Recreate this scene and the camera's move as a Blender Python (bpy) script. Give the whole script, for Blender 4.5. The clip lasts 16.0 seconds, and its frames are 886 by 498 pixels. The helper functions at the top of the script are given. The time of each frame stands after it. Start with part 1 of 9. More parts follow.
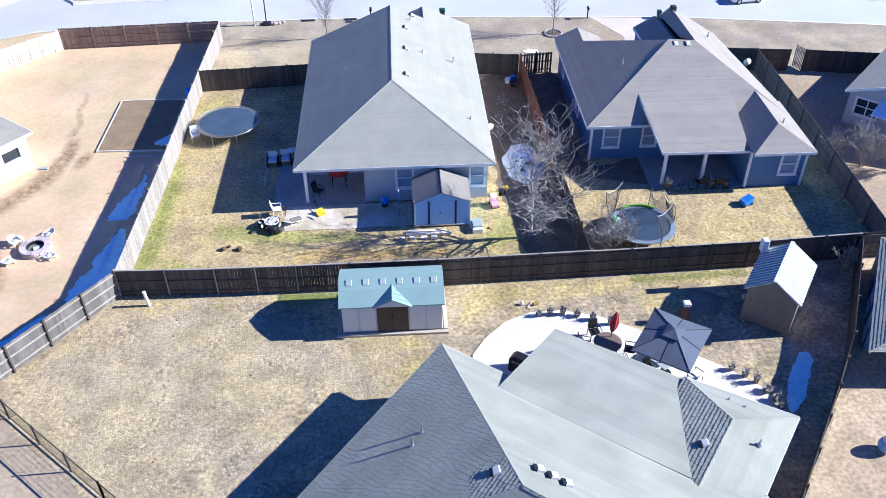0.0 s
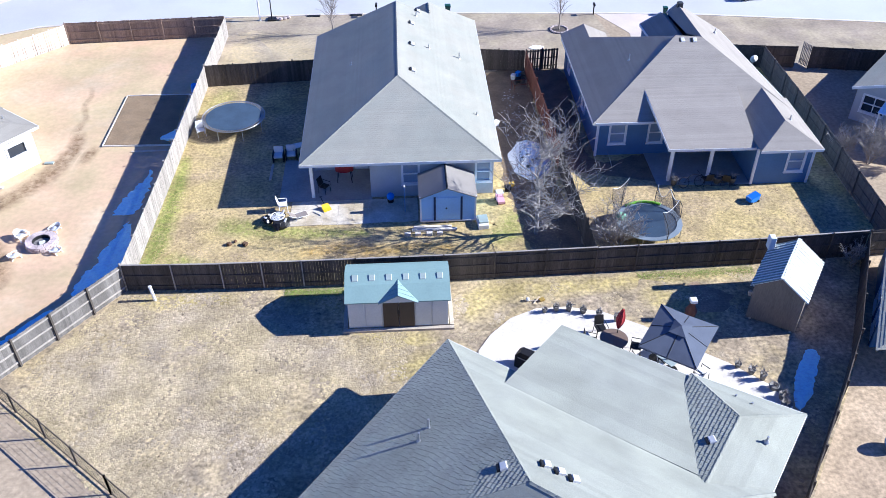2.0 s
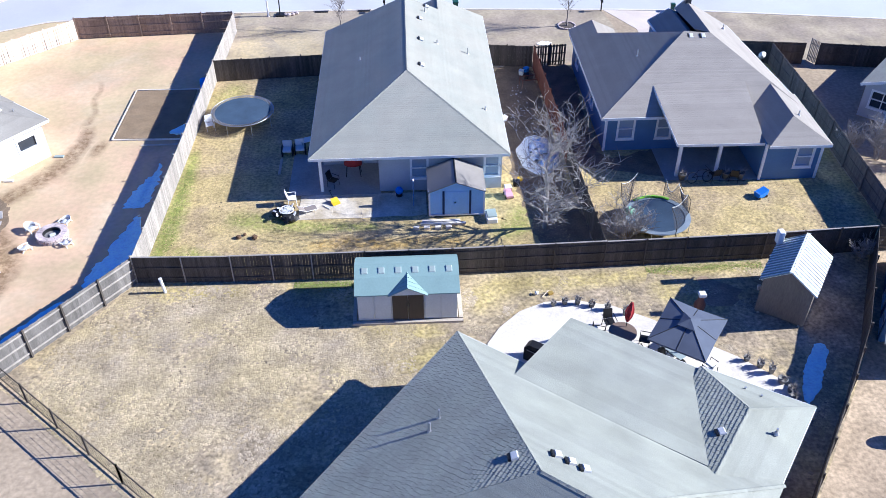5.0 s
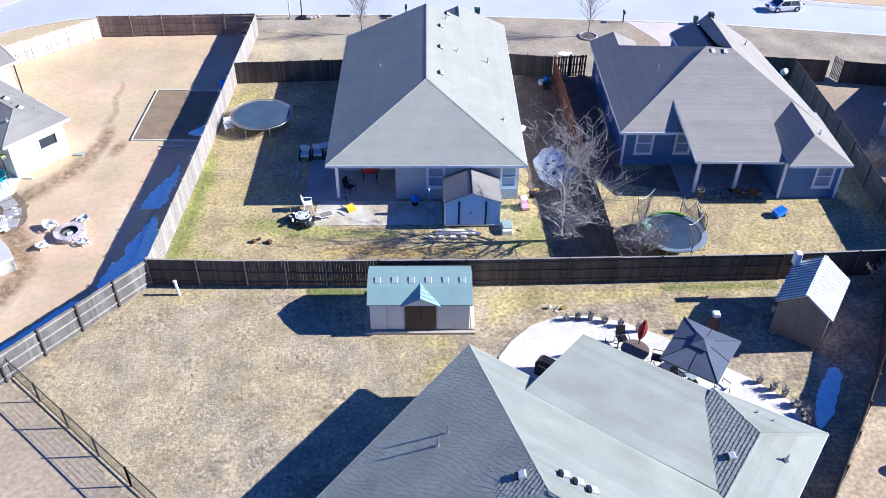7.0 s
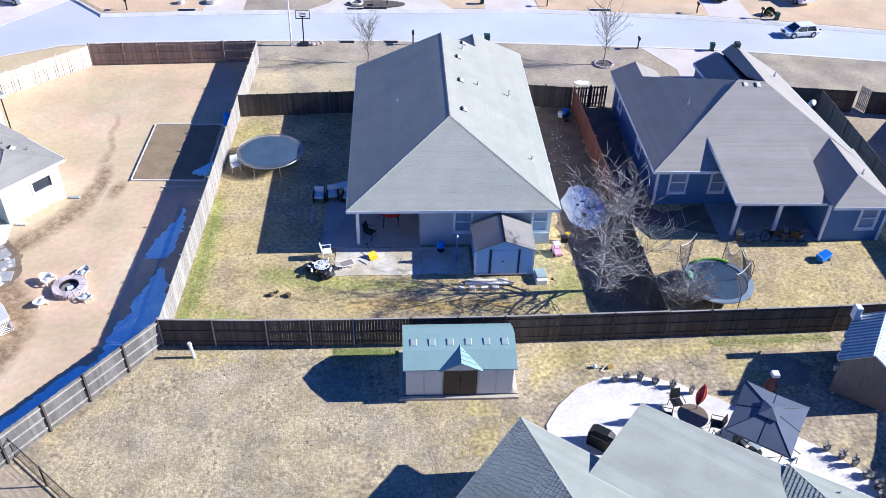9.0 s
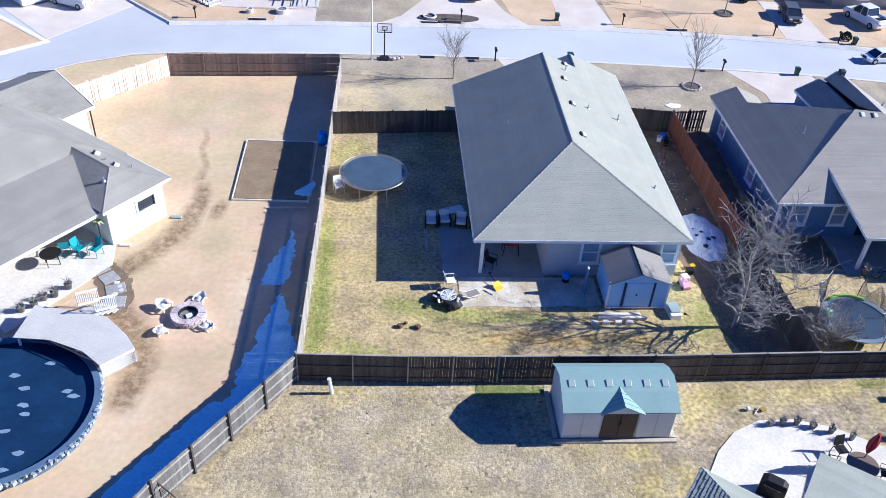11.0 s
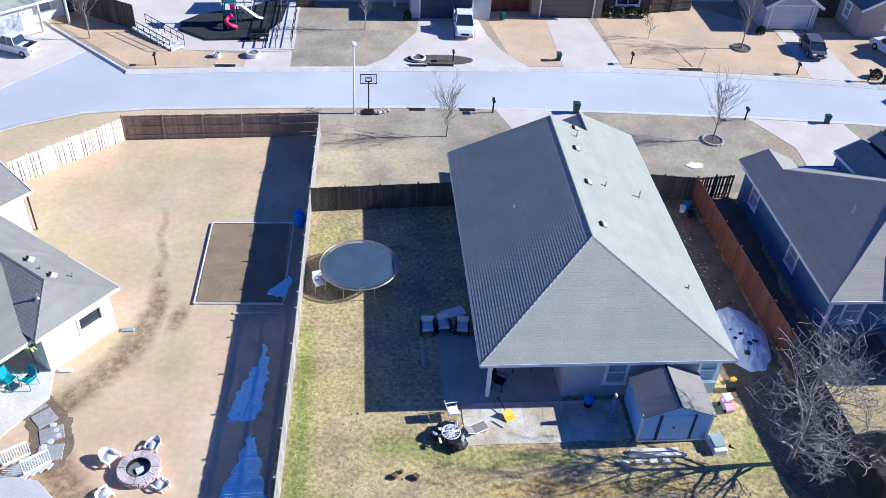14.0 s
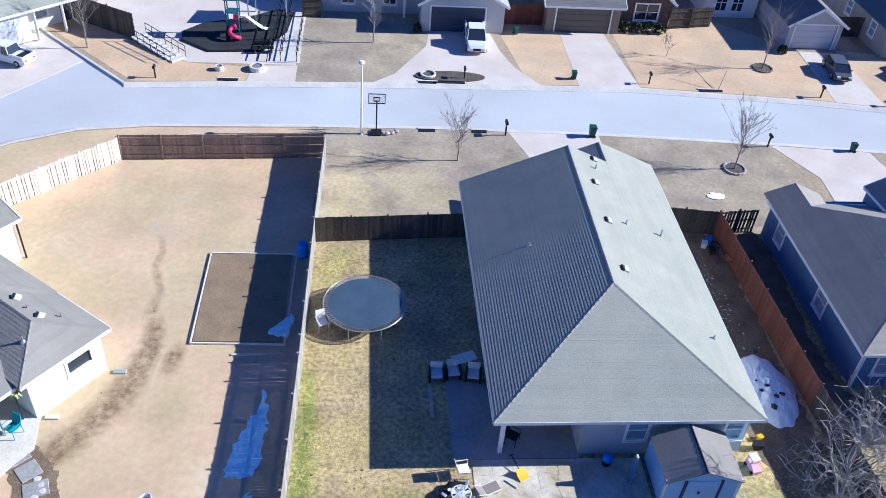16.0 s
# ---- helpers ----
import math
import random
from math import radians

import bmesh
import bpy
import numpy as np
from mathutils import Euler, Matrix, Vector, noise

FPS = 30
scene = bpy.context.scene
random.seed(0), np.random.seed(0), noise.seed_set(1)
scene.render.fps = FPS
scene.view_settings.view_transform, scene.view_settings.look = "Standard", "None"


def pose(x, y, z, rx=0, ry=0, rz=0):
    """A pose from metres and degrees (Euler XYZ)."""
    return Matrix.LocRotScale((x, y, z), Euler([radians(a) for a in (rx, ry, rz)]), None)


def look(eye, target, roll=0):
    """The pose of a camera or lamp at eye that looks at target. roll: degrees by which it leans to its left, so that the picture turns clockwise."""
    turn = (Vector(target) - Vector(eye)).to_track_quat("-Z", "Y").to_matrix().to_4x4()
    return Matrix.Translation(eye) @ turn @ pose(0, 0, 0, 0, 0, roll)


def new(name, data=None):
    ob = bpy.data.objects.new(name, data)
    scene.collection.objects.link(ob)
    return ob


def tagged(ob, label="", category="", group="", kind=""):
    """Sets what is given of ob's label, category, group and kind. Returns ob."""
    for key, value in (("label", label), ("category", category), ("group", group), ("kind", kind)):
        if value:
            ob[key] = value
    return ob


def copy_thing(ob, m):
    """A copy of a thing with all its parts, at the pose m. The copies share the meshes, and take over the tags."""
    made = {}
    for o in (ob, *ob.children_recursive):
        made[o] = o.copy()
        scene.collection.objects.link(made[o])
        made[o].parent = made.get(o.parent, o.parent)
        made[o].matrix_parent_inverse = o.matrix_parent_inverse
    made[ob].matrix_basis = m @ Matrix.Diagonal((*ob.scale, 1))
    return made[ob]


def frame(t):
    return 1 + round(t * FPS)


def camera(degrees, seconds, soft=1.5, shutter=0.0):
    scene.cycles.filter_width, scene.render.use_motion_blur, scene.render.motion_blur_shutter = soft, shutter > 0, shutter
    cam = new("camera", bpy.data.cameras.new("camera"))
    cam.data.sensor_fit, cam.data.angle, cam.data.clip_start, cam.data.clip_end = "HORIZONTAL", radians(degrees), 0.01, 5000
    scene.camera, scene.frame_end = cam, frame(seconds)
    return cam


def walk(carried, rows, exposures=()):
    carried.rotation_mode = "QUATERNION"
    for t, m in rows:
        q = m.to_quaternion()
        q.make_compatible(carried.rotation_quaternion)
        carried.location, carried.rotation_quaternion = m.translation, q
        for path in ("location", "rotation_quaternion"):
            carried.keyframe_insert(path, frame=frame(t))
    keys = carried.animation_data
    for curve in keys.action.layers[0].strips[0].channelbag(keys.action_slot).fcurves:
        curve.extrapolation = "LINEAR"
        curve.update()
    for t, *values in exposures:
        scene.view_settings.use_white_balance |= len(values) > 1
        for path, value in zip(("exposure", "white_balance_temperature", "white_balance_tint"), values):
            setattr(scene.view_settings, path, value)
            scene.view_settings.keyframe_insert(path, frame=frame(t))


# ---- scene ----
cam = camera(55.01, 16.0, soft=0.5)
# seconds, eye x y z, yaw, pitch, lean
PATH = [
    (0.0, 1.033, -6.851, 29.851, -3.074, -38.508, -0.383),
    (0.5, 1.023, -6.824, 29.850, -2.995, -38.616, -0.376),
    (1.0, 1.002, -6.837, 29.846, -2.924, -38.649, -0.392),
    (1.5, 0.968, -6.808, 29.844, -2.839, -38.728, -0.377),
    (2.0, 0.850, -6.841, 29.771, -2.853, -38.709, -0.290),
    (2.5, 0.810, -6.862, 29.693, -2.732, -38.704, -0.326),
    (3.0, 0.769, -6.891, 29.687, -2.686, -38.749, -0.353),
    (3.5, 0.788, -6.911, 29.571, -2.571, -38.793, -0.386),
    (4.0, 0.688, -6.887, 29.581, -2.605, -38.902, -0.324),
    (6.5, 0.504, -7.559, 29.801, -1.785, -38.452, 0.388),
    (7.0, 0.574, -6.768, 29.991, -1.288, -38.698, 0.663),
    (7.5, 0.895, -5.248, 30.095, -1.336, -38.801, 0.520),
    (8.0, 0.796, -3.911, 30.245, -1.608, -38.878, 0.627),
    (8.5, -0.067, -3.433, 30.159, -2.350, -38.540, 0.863),
    (9.0, -2.528, -2.751, 29.892, -3.730, -38.220, 1.712),
    (9.5, -5.456, -2.198, 29.615, -4.530, -37.781, 2.754),
    (10.0, -8.844, -1.816, 29.468, -5.988, -37.485, 3.600),
    (12.5, -10.935, 4.952, 29.895, -4.531, -38.589, 4.252),
    (13.0, -10.012, 7.085, 29.532, -4.286, -38.432, 3.609),
    (13.5, -10.513, 8.486, 30.030, -6.767, -38.689, 3.835),
    (14.0, -10.582, 9.285, 29.980, -6.951, -38.511, 3.907),
    (14.5, -10.678, 9.608, 30.017, -7.256, -38.534, 3.933),
    (15.0, -10.323, 10.536, 30.020, -6.414, -38.532, 3.936),
    (15.5, -9.962, 11.921, 30.152, -6.395, -38.808, 3.883),
    (16.0, -10.910, 12.609, 30.269, -6.976, -38.955, 4.957),
]


def aim(x, y, z, yaw, pitch, lean):
    a, b = radians(yaw), radians(pitch)
    way = Vector((-math.sin(a) * math.cos(b), math.cos(a) * math.cos(b), math.sin(b)))
    eye = Vector((x, y, z))
    return look(eye, eye + way, lean)


EXPOSURE = [(0.0, 1.03, 5760, 9), (7.0, 0.94, 5760, 9), (9.5, 0.87, 5760, 9), (12.5, 0.76, 5680, 6), (16.0, 0.70, 5640, 6)]
walk(cam, [(t, aim(*row)) for t, *row in PATH], EXPOSURE)
# ---- end of path ----
# ---- world, sun, exposure ----
SUN_WAY = Vector((0.872, 0.035, 0.462)).normalized()
world = bpy.data.worlds.new("sky")
scene.world = world
world.use_nodes = True
wn, wl = world.node_tree.nodes, world.node_tree.links
sky = wn.new("ShaderNodeTexSky")
sky.sky_type = "NISHITA"
sky.sun_disc = False
sky.sun_elevation = math.asin(SUN_WAY.z)
sky.sun_rotation = math.atan2(SUN_WAY.x, SUN_WAY.y)
sky.air_density, sky.dust_density, sky.ozone_density = 1.0, 0.1, 6.0
wn["Background"].inputs["Strength"].default_value = 0.08
deep = wn.new("ShaderNodeHueSaturation")
deep.inputs["Hue"].default_value = 0.522
deep.inputs["Saturation"].default_value = 1.22
wl.new(sky.outputs["Color"], deep.inputs["Color"])
wl.new(deep.outputs["Color"], wn["Background"].inputs["Color"])
sun_data = bpy.data.lights.new("sun", "SUN")
sun_data.energy, sun_data.angle, sun_data.color = 5.0, radians(0.55), (1.0, 0.956, 0.895)
sun_ob = new("sun", sun_data)
sun_ob.matrix_world = look(SUN_WAY * 200, (0, 0, 0))


# ---- materials ----
MATS = {}


def mat(name, color, rough=0.8, vary=0.25, scale=1.5, fine=18.0, fine_vary=0.15, bump=0.0, metal=0.0, second=None, island=0.0, spec=0.3, emit=None, stretch=None, obj=0.0, third=None, wear=None):
    """Procedural surface: base colour, broad stains, fine grain, bump; second mixes a stain colour."""
    if name in MATS:
        return MATS[name]
    m = bpy.data.materials.new(name)
    m.use_nodes = True
    n, l = m.node_tree.nodes, m.node_tree.links
    b = n["Principled BSDF"]
    b.inputs["Roughness"].default_value = rough
    b.inputs["Metallic"].default_value = metal
    b.inputs["Specular IOR Level"].default_value = spec
    geo = n.new("ShaderNodeNewGeometry")
    src = geo.outputs["Position"]
    if stretch:
        mp = n.new("ShaderNodeVectorMath")
        mp.operation = "MULTIPLY"
        mp.inputs[1].default_value = stretch
        l.new(src, mp.inputs[0])
        src = mp.outputs[0]

    def noise_tex(sc, detail, rgh=0.55):
        t = n.new("ShaderNodeTexNoise")
        t.inputs["Scale"].default_value = sc
        t.inputs["Detail"].default_value = detail
        t.inputs["Roughness"].default_value = rgh
        l.new(src, t.inputs["Vector"])
        return t.outputs["Fac"]

    def ramp(fac, lo, hi):
        r = n.new("ShaderNodeMapRange")
        r.inputs["From Min"].default_value, r.inputs["From Max"].default_value = 0.3, 0.7
        r.inputs["To Min"].default_value, r.inputs["To Max"].default_value = lo, hi
        l.new(fac, r.inputs["Value"])
        return r.outputs["Result"]

    broad, grain = noise_tex(scale, 5.0), noise_tex(fine, 3.0)
    val = n.new("ShaderNodeMath")
    val.operation = "MULTIPLY"
    l.new(ramp(broad, 1 - vary, 1 + vary), val.inputs[0])
    l.new(ramp(grain, 1 - fine_vary, 1 + fine_vary), val.inputs[1])
    out = val.outputs[0]
    if island or obj:
        extra = geo.outputs["Random Per Island"] if island else n.new("ShaderNodeObjectInfo").outputs["Random"]
        r = n.new("ShaderNodeMapRange")
        k = island or obj
        r.inputs["To Min"].default_value, r.inputs["To Max"].default_value = 1 - k, 1 + k
        l.new(extra, r.inputs["Value"])
        v2 = n.new("ShaderNodeMath")
        v2.operation = "MULTIPLY"
        l.new(out, v2.inputs[0])
        l.new(r.outputs["Result"], v2.inputs[1])
        out = v2.outputs[0]
    col = n.new("ShaderNodeMix")
    col.data_type = "RGBA"
    col.inputs["A"].default_value = (*color, 1)
    col.inputs["B"].default_value = (*(second or color), 1)
    if second:
        st = noise_tex(scale * 0.45, 6.0, 0.6)
        r = n.new("ShaderNodeMapRange")
        r.inputs["From Min"].default_value, r.inputs["From Max"].default_value = 0.42, 0.6
        l.new(st, r.inputs["Value"])
        l.new(r.outputs["Result"], col.inputs["Factor"])
    tone = col.outputs["Result"]

    def blend(under, over, fac):
        mx = n.new("ShaderNodeMix")
        mx.data_type = "RGBA"
        mx.inputs["B"].default_value = (*over, 1)
        l.new(under, mx.inputs["A"])
        l.new(fac, mx.inputs["Factor"])
        return mx.outputs["Result"]

    if third:
        r = n.new("ShaderNodeMapRange")
        r.inputs["From Min"].default_value, r.inputs["From Max"].default_value = third[2], third[3]
        l.new(noise_tex(third[1], 4.0, 0.65), r.inputs["Value"])
        tone = blend(tone, third[0], r.outputs["Result"])
    if wear:
        at = n.new("ShaderNodeAttribute")
        at.attribute_name = "wear"
        ragged = n.new("ShaderNodeMath")
        ragged.operation = "MULTIPLY"
        l.new(at.outputs["Fac"], ragged.inputs[0])
        l.new(ramp(noise_tex(2.2, 5.0, 0.7), 0.25, 1.35), ragged.inputs[1])
        ragged.use_clamp = True
        tone = blend(tone, wear, ragged.outputs[0])
    mul = n.new("ShaderNodeVectorMath")
    mul.operation = "SCALE"
    l.new(tone, mul.inputs[0])
    l.new(out, mul.inputs["Scale"])
    l.new(mul.outputs[0], b.inputs["Base Color"])
    if bump:
        bp = n.new("ShaderNodeBump")
        bp.inputs["Strength"].default_value = min(1.0, bump)
        bp.inputs["Distance"].default_value = 0.03
        l.new(grain, bp.inputs["Height"])
        l.new(bp.outputs["Normal"], b.inputs["Normal"])
    if emit:
        b.inputs["Emission Color"].default_value = (*emit[:3], 1)
        b.inputs["Emission Strength"].default_value = emit[3]
    MATS[name] = m
    return m


# grounds
STRAW = mat("dormant lawn", (0.46, 0.362, 0.205), 0.95, 0.30, 0.55, 5.0, 0.44, 0.6, second=(0.385, 0.305, 0.21), third=((0.285, 0.23, 0.16), 0.8, 0.46, 0.66), wear=(0.43, 0.345, 0.15))
STRAW_B = mat("yellow straw lawn", (0.495, 0.386, 0.175), 0.95, 0.28, 0.5, 5.0, 0.42, 0.6, second=(0.41, 0.312, 0.185), third=((0.31, 0.24, 0.13), 1.1, 0.55, 0.72), wear=(0.31, 0.31, 0.09))
TAN = mat("bleached lawn", (0.65, 0.452, 0.295), 0.95, 0.12, 0.3, 3.0, 0.08, 0.1, second=(0.555, 0.435, 0.255), third=((0.63, 0.50, 0.34), 0.25, 0.5, 0.75), wear=(0.245, 0.16, 0.09))
BROWN_LAWN = mat("brown front lawn", (0.36, 0.295, 0.225), 0.95, 0.2, 0.4, 4.0, 0.14, 0.4, second=(0.43, 0.36, 0.25), third=((0.30, 0.25, 0.20), 0.35, 0.5, 0.7), wear=(0.54, 0.435, 0.26))
ORANGE_LAWN = mat("tan front lawn", (0.63, 0.44, 0.28), 0.95, 0.14, 0.3, 4.0, 0.08, 0.2, second=(0.60, 0.45, 0.30))
FIELD = mat("dry ground", (0.42, 0.33, 0.23), 0.95, 0.2, 0.15, 4.0, 0.2, 0.5)
GREENISH = mat("new green grass", (0.22, 0.27, 0.07), 0.95, 0.3, 2.0, 14.0, 0.35, 0.9, island=0.3)
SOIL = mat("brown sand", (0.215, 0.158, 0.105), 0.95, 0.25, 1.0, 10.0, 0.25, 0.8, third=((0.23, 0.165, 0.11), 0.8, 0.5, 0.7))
MULCH = mat("dark mulch", (0.12, 0.10, 0.085), 0.95, 0.3, 2.0, 20.0, 0.4, 0.9)
ROAD = mat("pale concrete road", (0.55, 0.567, 0.575), 0.85, 0.07, 0.12, 6.0, 0.02, 0.05, second=(0.51, 0.51, 0.525))
KERB = mat("kerb concrete", (0.64, 0.60, 0.55), 0.85, 0.12, 0.8, 8.0, 0.08, 0.2)
# Darker than the patio concrete, to deepen the shade under the porches.
SHADE_SLAB = mat("concrete darkened for porch shade", (0.38, 0.37, 0.35), 0.85, 0.12, 0.8, 8.0, 0.1, 0.2)
DRIVE = mat("worn driveway concrete", (0.65, 0.555, 0.48), 0.85, 0.08, 0.5, 8.0, 0.05, 0.2, second=(0.66, 0.59, 0.53))
SLAB = mat("patio concrete", (0.72, 0.66, 0.58), 0.85, 0.1, 0.8, 8.0, 0.1, 0.2)
# Blue is mixed into the white so the snow reads as skylit shade.
SHADE_SNOW = mat("snow tinted blue for shade", (0.64, 0.95, 1.0), 0.7, 0.06, 2.0, 8.0, 0.10, 0.6, spec=0.2)
# buildings
SHINGLE_TAN = mat("weathered grey shingles", (0.366, 0.357, 0.308), 0.92, 0.05, 0.9, 14.0, 0.08, 0.3, island=0.025, spec=0.15, second=(0.336, 0.340, 0.296))
SHINGLE_GREY = mat("grey shingles", (0.312, 0.322, 0.280), 0.92, 0.12, 0.5, 25.0, 0.12, 0.3, island=0.06, spec=0.15, second=(0.335, 0.345, 0.292))
SHINGLE_WARM = mat("brown grey shingles", (0.285, 0.265, 0.235), 0.92, 0.10, 0.5, 25.0, 0.12, 0.3, island=0.05, spec=0.15, second=(0.305, 0.285, 0.25))
SAND = mat("raked sand", (0.285, 0.205, 0.125), 0.95, 0.14, 1.0, 10.0, 0.12, 0.3, third=((0.24, 0.18, 0.115), 0.8, 0.5, 0.7))
SHINGLE_BLUE = mat("slate grey shingles", (0.335, 0.305, 0.272), 0.92, 0.06, 0.7, 14.0, 0.08, 0.3, island=0.05, spec=0.15)
SHINGLE_FAR = mat("dark grey shingles", (0.185, 0.18, 0.18), 0.92, 0.1, 0.7, 14.0, 0.12, 0.3, island=0.06, spec=0.15)
SIDING_GREY = mat("grey beige lap siding", (0.50, 0.51, 0.52), 0.7, 0.06, 1.0, 14.0, 0.05, 0.1)
SIDING_BLUE = mat("blue lap siding", (0.115, 0.215, 0.36), 0.7, 0.08, 1.0, 14.0, 0.06, 0.1)
SIDING_WHITE = mat("white lap siding", (0.78, 0.77, 0.74), 0.7, 0.04, 1.0, 14.0, 0.04, 0.1)
SIDING_TAN = mat("taupe lap siding", (0.24, 0.20, 0.17), 0.7, 0.08, 1.0, 14.0, 0.06, 0.1)
BRICK_DARK = mat("dark brick", (0.12, 0.08, 0.07), 0.85, 0.25, 3.0, 16.0, 0.3, 0.5)
TRIM = mat("white trim paint", (0.84, 0.84, 0.83), 0.55, 0.04, 1.0, 10.0, 0.03)
GLASS = mat("window glass", (0.03, 0.04, 0.055), 0.06, 0.05, 1.0, 10.0, 0.02, spec=0.8)
# Pale blue stands in for reflected sky and for blinds behind.
PALE_PANE = mat("pane tinted pale blue", (0.30, 0.37, 0.46), 0.15, 0.04, 1.0, 10.0, 0.03, spec=0.6)
SCREEN = mat("insect screen", (0.06, 0.065, 0.075), 0.6, 0.1, 1.0, 60.0, 0.1)
DARKDOOR = mat("dark grey door", (0.05, 0.055, 0.065), 0.55, 0.1, 1.0, 10.0, 0.05)
# wood
WOOD_DARK = mat("weathered dark cedar", (0.085, 0.072, 0.062), 0.9, 0.25, 1.2, 30.0, 0.3, 0.4, island=0.25, stretch=(1, 1, 0.15))
WOOD_GREY = mat("silvered cedar", (0.33, 0.30, 0.27), 0.9, 0.2, 1.2, 30.0, 0.25, 0.4, island=0.18, stretch=(1, 1, 0.15))
WOOD_BROWN = mat("brown cedar", (0.28, 0.205, 0.16), 0.9, 0.2, 1.2, 30.0, 0.25, 0.4, island=0.18, stretch=(1, 1, 0.15))
WOOD_RED = mat("red stained cedar", (0.17, 0.065, 0.045), 0.9, 0.2, 1.2, 30.0, 0.25, 0.4, island=0.18, stretch=(1, 1, 0.15))
WOOD_PALE = mat("pale picket wood", (0.76, 0.64, 0.53), 0.9, 0.15, 1.2, 30.0, 0.2, 0.3, island=0.16, stretch=(1, 1, 0.15))
PLY = mat("brown shed plywood", (0.21, 0.18, 0.145), 0.85, 0.15, 1.0, 18.0, 0.15, 0.3, stretch=(1, 1, 0.2))
LUMBER = mat("raw lumber", (0.58, 0.50, 0.40), 0.85, 0.15, 1.5, 20.0, 0.15, obj=0.15)
BLEACHED = mat("bleached lumber", (0.78, 0.72, 0.62), 0.85, 0.12, 1.5, 20.0, 0.12, obj=0.1)
BARK = mat("grey bark", (0.27, 0.24, 0.22), 0.9, 0.25, 3.0, 25.0, 0.3, 0.6)
BARK_PALE = mat("pale twigs", (0.33, 0.305, 0.285), 0.9, 0.2, 3.0, 25.0, 0.2, 0.4)
# manufactured
PLASTIC_GREY = mat("grey resin panels", (0.66, 0.68, 0.66), 0.6, 0.05, 1.0, 12.0, 0.05)
PLASTIC_BROWN = mat("brown resin door", (0.075, 0.058, 0.045), 0.6, 0.1, 1.0, 12.0, 0.05)
PLASTIC_ROOF = mat("grey green resin roof", (0.25, 0.37, 0.355), 0.6, 0.05, 1.0, 12.0, 0.05)
SKYLIGHT = mat("milky skylight", (0.34, 0.41, 0.39), 0.35, 0.05, 1.0, 12.0, 0.03)
TIN = mat("corrugated tin", (0.74, 0.78, 0.76), 0.5, 0.05, 0.8, 12.0, 0.04, metal=0.1)
BSHED = mat("pale blue shed paint", (0.36, 0.62, 0.92), 0.65, 0.05, 1.0, 12.0, 0.05)
BLACK = mat("black powder coat", (0.018, 0.018, 0.02), 0.5, 0.1, 1.0, 12.0, 0.05)
RUBBER = mat("black mat mesh", (0.052, 0.088, 0.14), 0.85, 0.15, 1.0, 30.0, 0.1)
VENT = mat("pale sheet metal", (0.66, 0.66, 0.65), 0.5, 0.06, 1.0, 12.0, 0.04)
STEEL = mat("galvanised steel", (0.50, 0.51, 0.53), 0.4, 0.08, 1.0, 12.0, 0.05, metal=0.7)
WHITE = mat("white plastic", (0.80, 0.80, 0.79), 0.5, 0.03, 1.0, 12.0, 0.03)
TEAL = mat("teal plastic", (0.02, 0.30, 0.36), 0.5, 0.06, 1.0, 12.0, 0.04)
BLUE = mat("blue plastic", (0.035, 0.24, 0.80), 0.45, 0.06, 1.0, 12.0, 0.04)
GREEN_PL = mat("lime green foam", (0.22, 0.52, 0.05), 0.6, 0.05, 1.0, 12.0, 0.04)
GREEN_BIN = mat("dark green bin", (0.012, 0.075, 0.06), 0.5, 0.08, 1.0, 12.0, 0.05)
YELLOW = mat("yellow plastic", (0.72, 0.45, 0.02), 0.5, 0.05, 1.0, 12.0, 0.04)
PINK = mat("pink plastic", (0.72, 0.40, 0.50), 0.5, 0.05, 1.0, 12.0, 0.04)
RED = mat("dark red canvas", (0.36, 0.035, 0.04), 0.8, 0.12, 2.0, 14.0, 0.08)
MAGENTA = mat("magenta slide", (0.62, 0.03, 0.13), 0.45, 0.05, 1.0, 12.0, 0.04)
CANVAS = mat("charcoal canvas", (0.105, 0.122, 0.165), 0.9, 0.1, 1.5, 40.0, 0.08)
STONE = mat("fire pit block", (0.50, 0.42, 0.40), 0.9, 0.12, 2.0, 14.0, 0.15, 0.4, obj=0.2)
ASH = mat("ash", (0.20, 0.19, 0.19), 0.95, 0.3, 4.0, 20.0, 0.3)
PAINT_WHITE = mat("white car paint", (0.76, 0.77, 0.79), 0.25, 0.02, 1.0, 12.0, 0.02, spec=0.6)
POOLLINER = mat("dark pool cover", (0.012, 0.036, 0.085), 0.18, 0.2, 0.6, 3.0, 0.1, spec=0.5)
POOLWALL = mat("pool wall", (0.10, 0.16, 0.24), 0.5, 0.1, 1.0, 8.0, 0.06)
DECKMAT = mat("pale grey painted deck", (0.57, 0.54, 0.50), 0.75, 0.06, 1.0, 12.0, 0.06, obj=0.02)


